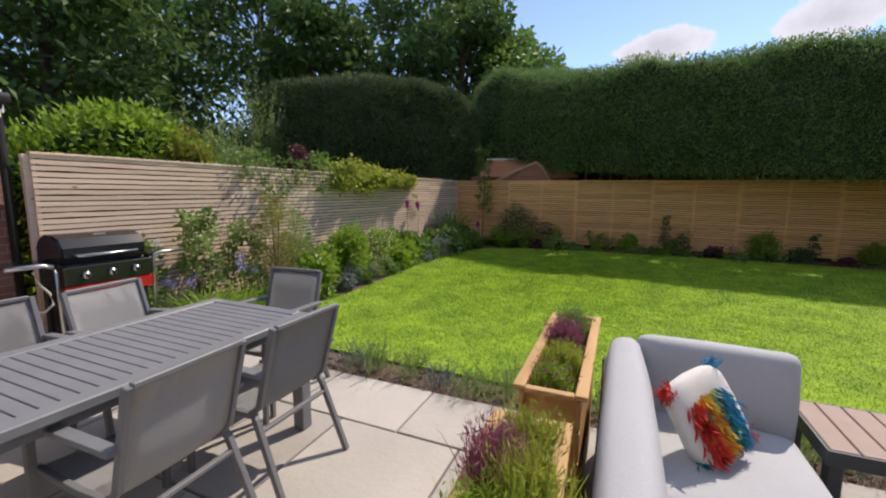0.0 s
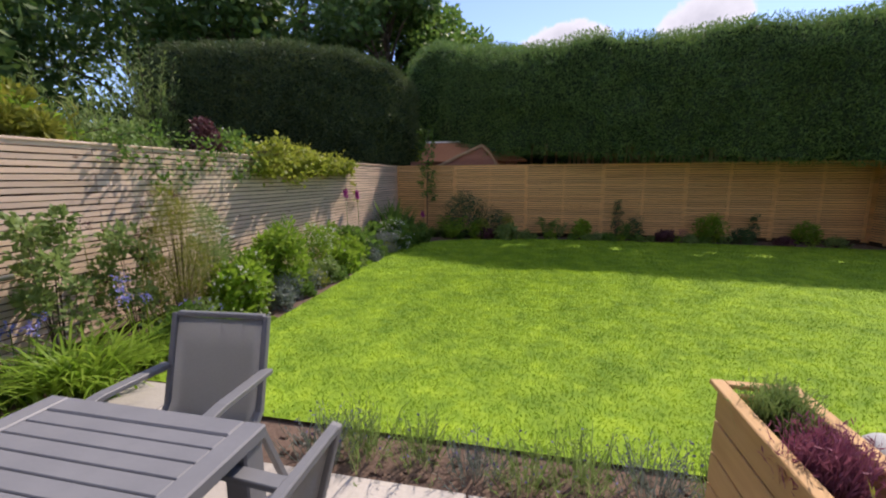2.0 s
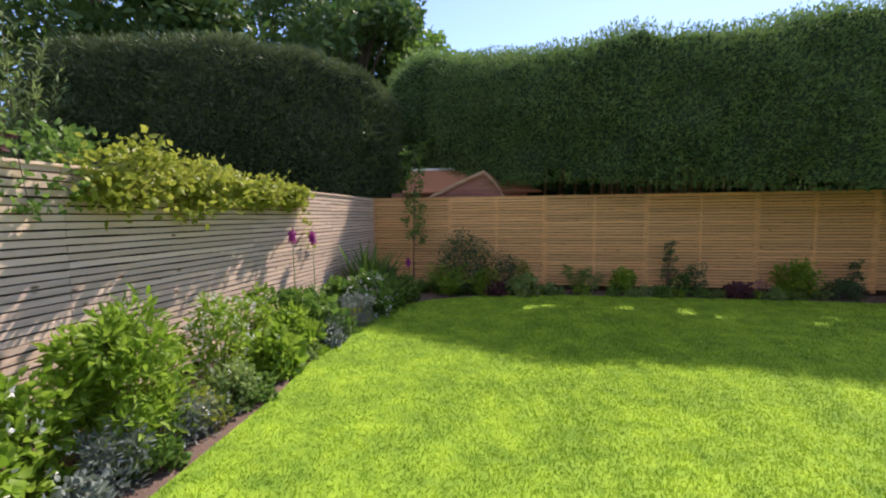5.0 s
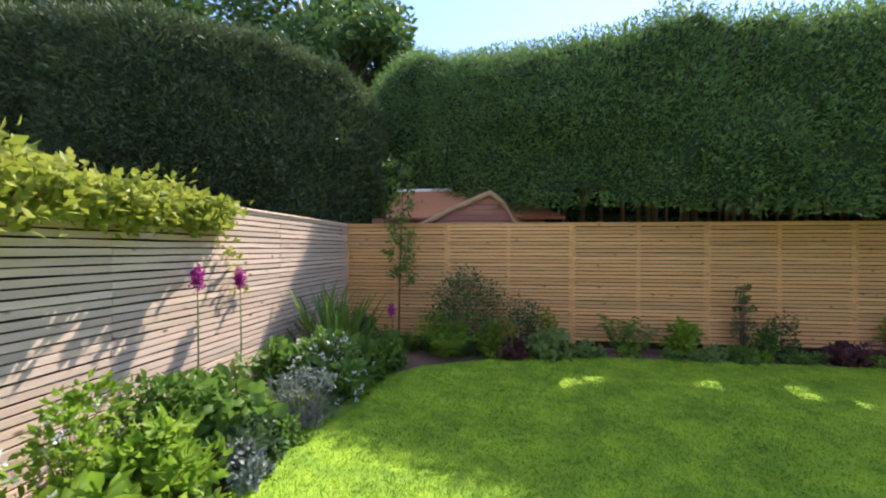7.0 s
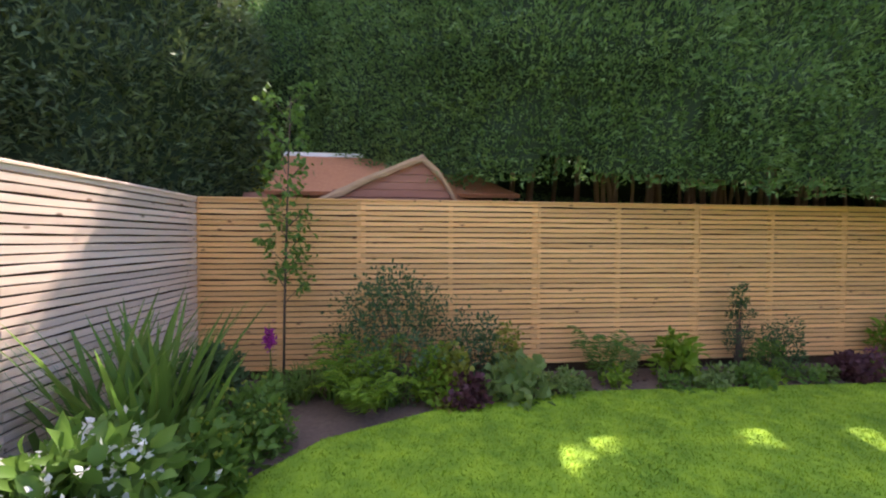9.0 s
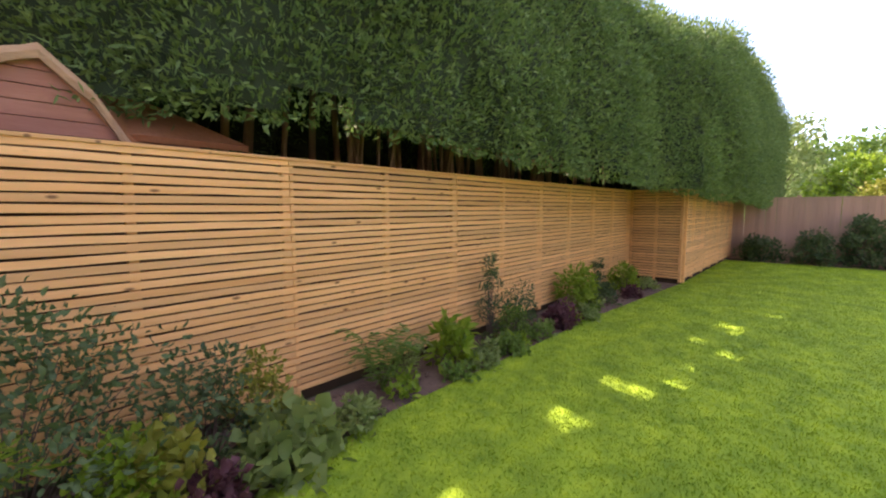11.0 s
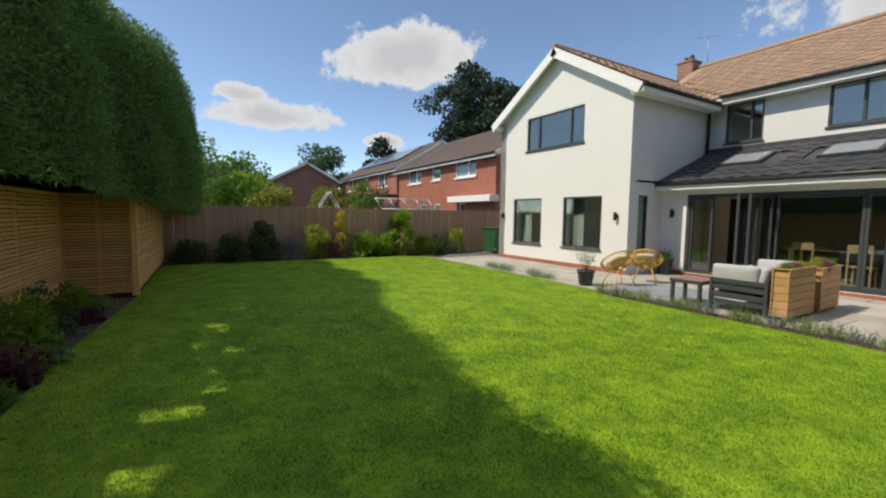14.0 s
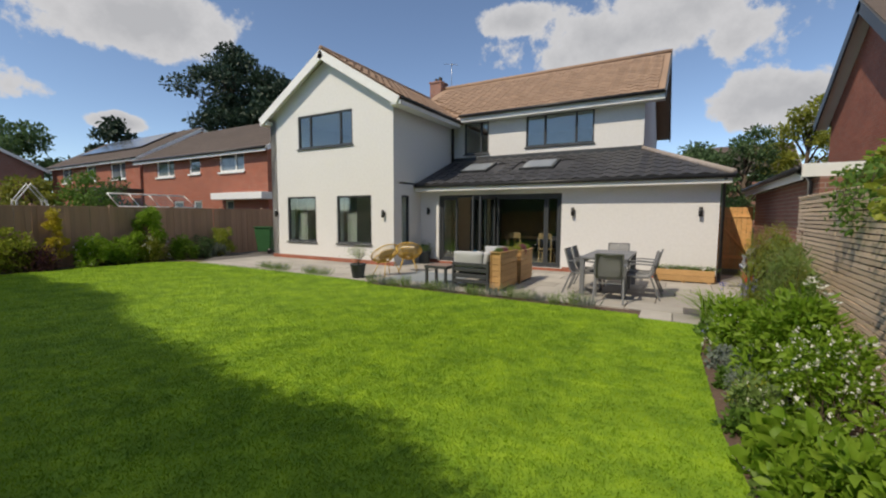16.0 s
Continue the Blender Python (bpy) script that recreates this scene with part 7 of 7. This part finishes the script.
plume_bush("tamarisk", "tall feathery grey-green bush beyond the fence", -9.5, 9.0, 0.9, 5.0, L_SAGE, 46, 301)
plume_bush("tamarisk", "feathery olive-green bush beyond the fence", -9.7, 7.2, 1.1, 3.7, L_SAGE, 60, 302)
plume_bush("tamarisk", "feathery olive-green bush beyond the fence", -7.7, 6.3, 0.9, 2.9, L_SAGE, 46, 303)
plume_bush("tamarisk", "feathery yellow-green bush behind the fence", -6.6, 5.2, 0.6, 2.5, L_AUTUMN, 30, 304)
shrub("garden_shrub", "golden-green shrub leaning over the fence", -5.15, 3.55, 0.42, 2.3, L_AUTUMN, 1300, 0.08, 0.6, low=0.55)

# ---- beyond the garden ----


def plain_house(name, label, x0, x1, y0, y1, eave, ridge, brick, wins, axis="x", chim=None):
    """A brick house with a tiled gable roof and white windows on its north wall."""
    h = thing(name, label, "house")
    holes = [(a, b, c, d) for a, b, c, d in wins]
    wall_panel("wall", x0, x1, -0.06, eave, holes, 0.3, brick, h, m=Matrix.Translation((0, y1, 0)))
    box("wall", (x0, y0, -0.06), (x1, y0 + 0.3, eave), brick, h, 0)
    ym = (y0 + y1) / 2
    for x in (x0, x1 - 0.3):
        bm = bmesh.new()
        pr = [(y0 + 0.3, -0.06), (y1 - 0.3, -0.06), (y1 - 0.3, eave), (ym, ridge - 0.15), (y0 + 0.3, eave)]
        A = [bm.verts.new((x, y, z)) for y, z in pr]
        B = [bm.verts.new((x + 0.3, y, z)) for y, z in pr]
        bm.faces.new(A)
        bm.faces.new(B[::-1])
        for i in range(5):
            bm.faces.new((A[i], B[i], B[(i + 1) % 5], A[(i + 1) % 5]))
        bmesh.ops.recalc_face_normals(bm, faces=bm.faces[:])
        part("wall", bm, brick, h)
    o = 0.35
    k = (ridge - eave) / (ym - y0)
    r1 = slab("roof", [(x0 - o, y1 + o, eave - o * k * 0.6), (x1 + o, y1 + o, eave - o * k * 0.6), (x1 + o, ym, ridge), (x0 - o, ym, ridge)], 0.12, M_TILE_OLD, h)
    slab("roof", [(x0 - o, y0 - o, eave - o * k * 0.6), (x1 + o, y0 - o, eave - o * k * 0.6), (x1 + o, ym, ridge), (x0 - o, ym, ridge)], 0.12, M_TILE_OLD, h)
    rows_ = 12
    for j in range(1, rows_):
        f = j / rows_
        box("tile_course", (x0 - o, -0.01, 0), (x1 + o, 0.012, 0.022), M_TILE_OLD, r1, 0, m=Matrix.Translation((0, y1 + o + (ym - y1 - o) * f, eave - o * k * 0.6 + (ridge - eave + o * k * 0.6) * f)))
    box("fascia", (x0 - o, y1 + o - 0.03, eave - o * k * 0.6 - 0.26), (x1 + o, y1 + o + 0.02, eave - o * k * 0.6 - 0.06), M_TRIM, h, 0.005)
    tube("gutter", [(x0 - o, y1 + o + 0.06, eave - o * k * 0.6 - 0.08), (x1 + o, y1 + o + 0.06, eave - o * k * 0.6 - 0.08)], 0.06, M_BLACK, h)
    for s, xx in ((-1, x0 - o - 0.02), (1, x1 + o + 0.02)):
        slab("bargeboard", [(xx - 0.03, y1 + o, eave - o * k * 0.6 - 0.03), (xx + 0.03, y1 + o, eave - o * k * 0.6 - 0.03), (xx + 0.03, ym, ridge - 0.03), (xx - 0.03, ym, ridge - 0.03)], 0.22, M_TRIM, h)
        slab("bargeboard", [(xx - 0.03, y0 - o, eave - o * k * 0.6 - 0.03), (xx + 0.03, y0 - o, eave - o * k * 0.6 - 0.03), (xx + 0.03, ym, ridge - 0.03), (xx - 0.03, ym, ridge - 0.03)], 0.22, M_TRIM, h)
    for a, b, c, d in wins:
        w = new("window")
        w.parent = h
        w.matrix_basis = Matrix.Translation((a, y1, c))
        W, H = b - a, d - c
        for lo, hi in (((0, -0.12, 0), (W, -0.04, 0.09)), ((0, -0.12, H - 0.09), (W, -0.04, H)), ((0, -0.12, 0.09), (0.09, -0.04, H - 0.09)), ((W - 0.09, -0.12, 0.09), (W, -0.04, H - 0.09))):
            box("frame", lo, hi, M_TRIM, w, 0.005)
        if W > 1.2:
            box("frame", (W * 0.36 - 0.05, -0.12, 0.09), (W * 0.36 + 0.05, -0.04, H - 0.09), M_TRIM, w, 0.005)
        box("sill", (-0.06, -0.05, -0.09), (W + 0.06, 0.08, -0.003), M_TRIM, w, 0.005)
        g = box("pane", (0.08, -0.09, 0.08), (W - 0.08, -0.08, H - 0.08), mat("neighbour_glass", (0.10, 0.13, 0.15), 0.05, (0.16, 0.19, 0.21), 2, 1, 0, spec=0.9), w, 0)
    if chim:
        box("chimney", (chim - 0.4, ym - 0.35, ridge - 0.5), (chim + 0.4, ym + 0.35, ridge + 0.9), brick, h, 0.01)
    return h


nb = plain_house("brick_house", "red brick two-storey neighbouring house with white windows", 13.9, 25.5, -10.8, -3.2, 4.85, 7.1, M_BRICK,
                 [(15.64, 17.7, 3.68, 4.7), (19.43, 20.48, 3.72, 4.7), (22.0, 23.9, 3.66, 4.7), (16.6, 17.3, 1.2, 2.25), (19.4, 20.2, 1.2, 2.25), (21.2, 22.2, 1.2, 2.25)])
cn = box("canopy", (13.6, -3.19, 2.25), (17.6, -2.6, 2.58), M_TRIM, nb, 0.01, "white flat porch canopy")
nb2 = plain_house("brick_house", "red brick house with solar panels on its brown roof", 29.0, 44.0, -13.0, -4.6, 5.5, 8.1, M_BRICK, [(31.0, 33.2, 4.0, 5.2), (35.6, 37.2, 4.0, 5.2), (40.0, 41.8, 4.0, 5.2)])
for k in range(5):
    f0, f1 = 0.35, 0.9
    yy = lambda f: -4.25 + (-8.8 + 4.25) * f
    zz = lambda f: 5.4 + (8.1 - 5.4) * f + 0.14
    slab("solar_panel", [(31.5 + k * 2.1, yy(f0), zz(f0)), (33.5 + k * 2.1, yy(f0), zz(f0)), (33.5 + k * 2.1, yy(f1), zz(f1)), (31.5 + k * 2.1, yy(f1), zz(f1))], 0.05, M_SOLAR, nb2, "glossy dark solar panel")
plain_house("brick_house", "distant brick house with a white-edged gable", 43.5, 55.0, -3.9, 2.9, 5.2, 7.1, M_BRICK2, [])
box("porch_roof", (26.8, -4.2, 2.9), (30.5, -1.5, 3.1), M_TILE_OLD, nb2, 0.02)

# greenhouse and arch over the east fence
gh = thing("greenhouse", "aluminium greenhouse roof showing above the brown fence", "greenhouse")
for k in range(5):
    y = 0.9 + k * 0.62
    tube("glazing_bar", [(12.75, y, -0.06), (12.75, y, 1.75), (13.5, y, 2.2)], 0.022, M_TRIM, gh, 6)
for p in (((12.75, 0.9, 1.75), (12.75, 3.38, 1.75)), ((13.5, 0.9, 2.2), (13.5, 3.38, 2.2))):
    tube("glazing_rail", p, 0.028, M_TRIM, gh, 6)
g = slab("pane", [(12.76, 0.92, 1.77), (12.76, 3.36, 1.77), (13.48, 3.36, 2.19), (13.48, 0.92, 2.19)], 0.006, M_CLEAR, gh)
g.visible_shadow = False
ar = thing("garden_arch", "pale pointed garden arch above the brown fence", "arch")
for dx in (0, 0.4):
    tube("hoop", [(14.6 + dx, 4.6, -0.06), (14.6 + dx, 4.6, 1.9), (14.6 + dx, 4.95, 2.45), (14.6 + dx, 5.3, 1.9), (14.6 + dx, 5.3, -0.06)], 0.03, M_TRIM, ar, 6)
for z in (1.2, 1.6, 1.9):
    tube("rung", [(14.6, 4.6, z), (15.0, 4.6, z)], 0.012, M_TRIM, ar, 5)
    tube("rung", [(14.6, 5.3, z), (15.0, 5.3, z)], 0.012, M_TRIM, ar, 5)

# trees and bushes to the east and south
tree("pine_tree", "tall dark pine behind the neighbouring houses", 45, -22.5, 21.5, 6.0, L_PINE, 17000, 0.50, 201, 0.22, 0.45, flat=0.6, clumps=52)
tree("pine_tree", "tall dark pine behind the white house", 38.5, -24.5, 18.5, 4.6, L_PINE, 12000, 0.48, 202, 0.3, 0.4, flat=0.6, clumps=42)
tree("broadleaf_tree", "green tree top just above the white gable", 27, -21, 15.5, 4.5, L_MID, 5000, 0.5, 203, 0.3, 0.3)
tree("broadleaf_tree", "dark round tree beyond the distant houses", 66, -7.8, 12.0, 5.0, L_DARK, 5000, 0.6, 204, 0.15, 0.3)
tree("conifer_tree", "dark conical conifer above the rooftops", 52, -13.0, 12.0, 2.2, L_PINE, 3000, 0.5, 205, 0.3, 0.25)
tree("broadleaf_tree", "bright green bushy tree behind the brown fence", 25.5, 7.2, 3.9, 2.0, L_BRIGHT, 4500, 0.22, 206, 0.1, 0.12)
tree("broadleaf_tree", "bright green bushy tree behind the brown fence", 21.5, 6.2, 2.8, 1.4, L_AUTUMN, 3500, 0.2, 207, 0.1, 0.1)
tree("broadleaf_tree", "grey-green tree beyond the end of the hedge", 27.0, 10.3, 6.2, 2.4, L_SAGE, 4200, 0.26, 208, 0.1, 0.14)
tree("broadleaf_tree", "low green tree beyond the end of the hedge", 33.0, 9.2, 4.1, 2.6, L_MID, 3500, 0.3, 209, 0.1, 0.14)
tree("broadleaf_tree", "small orange-green garden tree by the neighbours' fence", 18.5, 3.9, 2.9, 1.1, L_AUTUMN, 2600, 0.16, 210, 0.2, 0.09)
tree("broadleaf_tree", "leafy small garden tree behind the brown fence", 15.5, 3.3, 2.9, 1.1, L_MID, 2200, 0.14, 211, 0.2, 0.08)
tree("broadleaf_tree", "leafy small garden tree near the greenhouse", 19.5, 1.2, 2.8, 1.2, L_DARK, 2200, 0.17, 212, 0.2, 0.08)
for k, (x, y) in enumerate([(42, 10), (48, 6), (70, 3), (85, 12), (60, 16), (100, -10)]):
    tree("broadleaf_tree", "hazy green tree in the far distance", x, y, 6.5 + (k % 3), 3.6 + k * 0.5, L_MID, 2600, 0.5, 220 + k, 0.05, 0.2)
tree("broadleaf_tree", "dark leafy tree beyond the side gate", -6.0, -15.5, 5.4, 1.7, L_DARK, 8000, 0.17, 230, 0.05, 0.2)
tree("broadleaf_tree", "large golden-green tree beyond the garage", -8.5, -17.0, 6.9, 2.1, L_AUTUMN, 9000, 0.2, 231, 0.1, 0.22)
tree("broadleaf_tree", "dark tree beyond the house corner", -4.2, -22, 6.2, 2.4, L_DARK, 6000, 0.3, 232, 0.1, 0.2)

# neighbour's garage, gate and gable to the west
ga = thing("brick_garage", "low brown brick garage along the side boundary", "garage")
box("wall", (-8.2, -4.0, -0.06), (-4.98, 1.78, 2.12), M_BRICK2, ga, 0)
slab("roof", [(-8.5, -4.3, 2.5), (-4.78, -4.3, 2.30), (-4.78, 1.72, 2.30), (-8.5, 1.72, 2.5)], 0.08, M_TILE_OLD, ga)
box("fascia", (-4.80, -4.3, 2.08), (-4.77, 1.72, 2.24), M_TRIM, ga, 0.004)
box("fascia", (-8.5, 1.72, 2.12), (-4.77, 1.745, 2.32), M_TRIM, ga, 0.004)
tube("gutter", [(-4.72, -4.3, 2.24), (-4.72, 1.76, 2.24)], 0.05, M_BLACK, ga)
tube("downpipe", [(-4.72, 1.70, 2.22), (-4.88, 1.74, 2.05), (-4.90, 1.74, 0.0)], 0.034, M_BLACK, ga)
gt = thing("side_gate", "orange-brown boarded timber side gate, shut", "gate", Matrix.Translation((-4.98, -4.2, 0)))
for k in range(8):
    box("board", (0.02 + k * 0.118, 0, 0.05), (0.132 + k * 0.118, 0.02, 1.78), M_SLAT, gt, 0.003)
for z in (0.35, 1.5):
    box("rail", (0.02, 0.02, z), (0.96, 0.045, z + 0.09), M_SLAT, gt, 0.003)
tube("brace", [(0.08, 0.032, 0.46), (0.9, 0.032, 1.48)], 0.035, M_SLAT, gt, 4)
ng = thing("gabled_house", "tall brick neighbouring house with dark bargeboards", "house")
bm = bmesh.new()
pr = [(-9.2, -0.06), (-2.6, -0.06), (-2.6, 5.0), (-5.9, 7.25), (-9.2, 5.0)]
A = [bm.verts.new((-7.6, y, z)) for y, z in pr]
B = [bm.verts.new((-16.0, y, z)) for y, z in pr]
bm.faces.new(A)
bm.faces.new(B[::-1])
for i in range(5):
    bm.faces.new((A[i], B[i], B[(i + 1) % 5], A[(i + 1) % 5]))
bmesh.ops.recalc_face_normals(bm, faces=bm.faces[:])
part("wall", bm, M_BRICK, ng)
for ya, yb in ((-9.6, -5.9), (-2.2, -5.9)):
    za = 4.75
    slab("roof", [(-7.25, ya, za), (-7.25, yb, 7.45), (-16.2, yb, 7.45), (-16.2, ya, za)], 0.12, M_TILE_OLD, ng)
    slab("bargeboard", [(-7.25, ya, za - 0.02), (-7.2, ya, za - 0.02), (-7.2, yb, 7.43), (-7.25, yb, 7.43)], 0.28, M_ANTH, ng)
    slab("soffit", [(-7.6, ya, za - 0.16), (-7.25, ya, za - 0.16), (-7.25, yb, 7.29), (-7.6, yb, 7.29)], 0.02, M_TRIM, ng)
fh = plain_house("brick_house", "distant house roof between the trees", -10.5, -4.0, -36, -29, 5.0, 7.4, M_BRICK2, [])

# summer house behind the far fence
shd = thing("summer_house", "red cedar summer house with a felt shingle roof", "shed")
SY = 12.25
for k in range(9):
    z = 0.0 + k * 0.21
    box("cladding_board", (-3.35, SY, z), (-1.78, SY + 0.03, z + 0.2), M_SHED, shd, 0.006)
bm = bmesh.new()
for k in range(5):
    z0, z1 = 1.89 + k * 0.09, 1.89 + (k + 1) * 0.09
    xa, xb = -3.33 + (z0 - 1.85) * 2.5, -1.80 - (z0 - 1.85) * 0.86
    if xb - xa > 0.05:
        add_box(bm, (xa, SY, z0), (xb, SY + 0.03, z1 - 0.006))
part("gable_cladding", bm, M_SHED, shd)
for p in ([(-3.45, SY - 0.05, 1.80), (-2.8, SY - 0.05, 2.11), (-2.2, SY - 0.05, 2.36)], [(-2.2, SY - 0.05, 2.36), (-1.97, SY - 0.05, 2.14), (-1.78, SY - 0.05, 1.82)]):
    bm = bmesh.new()
    pv = [Vector(a).lerp(Vector(b), i / 9) for a, b in zip(p, p[1:]) for i in range(9)] + [Vector(p[-1])]
    rg = []
    for i, q in enumerate(pv):
        lo, hi = 0.055 + 0.022 * noise.noise(q * 6.0), 0.028 + 0.010 * noise.noise(q * 9.0)
        rg.append([bm.verts.new(q + Vector((0, dy, dz))) for dy, dz in ((0, -lo), (-0.012, (hi - lo) / 2), (0, hi), (0.04, hi), (0.04, -lo))])
    for a, b in zip(rg, rg[1:]):
        for j in range(5):
            bm.faces.new((a[j], b[j], b[(j + 1) % 5], a[(j + 1) % 5]))
    bm.faces.new(rg[0])
    bm.faces.new(rg[-1][::-1])
    bmesh.ops.recalc_face_normals(bm, faces=bm.faces[:])
    part("bargeboard", bm, M_WANEY, shd, "wavy-edged pale bargeboard")
slab("roof", [(-3.45, SY - 0.02, 1.83), (-2.2, SY - 0.02, 2.38), (-2.2, 12.9, 2.38), (-3.45, 12.9, 1.83)], 0.04, M_SHINGLE, shd)
slab("roof", [(-2.2, SY - 0.02, 2.38), (-1.70, SY - 0.02, 1.78), (-1.2, 12.9, 1.78), (-2.2, 12.9, 2.38)], 0.04, M_SHINGLE, shd)
slab("roof", [(-4.0, 12.3, 1.95), (-1.0, 12.3, 1.95), (-2.0, 13.15, 2.52), (-4.0, 13.15, 2.52)], 0.05, M_SHINGLE, shd, "pinkish red felt shingle slope")
box("wall", (-4.3, 12.5, -0.05), (-1.3, 13.8, 1.95), M_SHED, shd, 0)
box("roof_edge", (-4.0, 13.13, 2.50), (-2.0, 13.2, 2.56), M_TRIM, shd, 0.004)
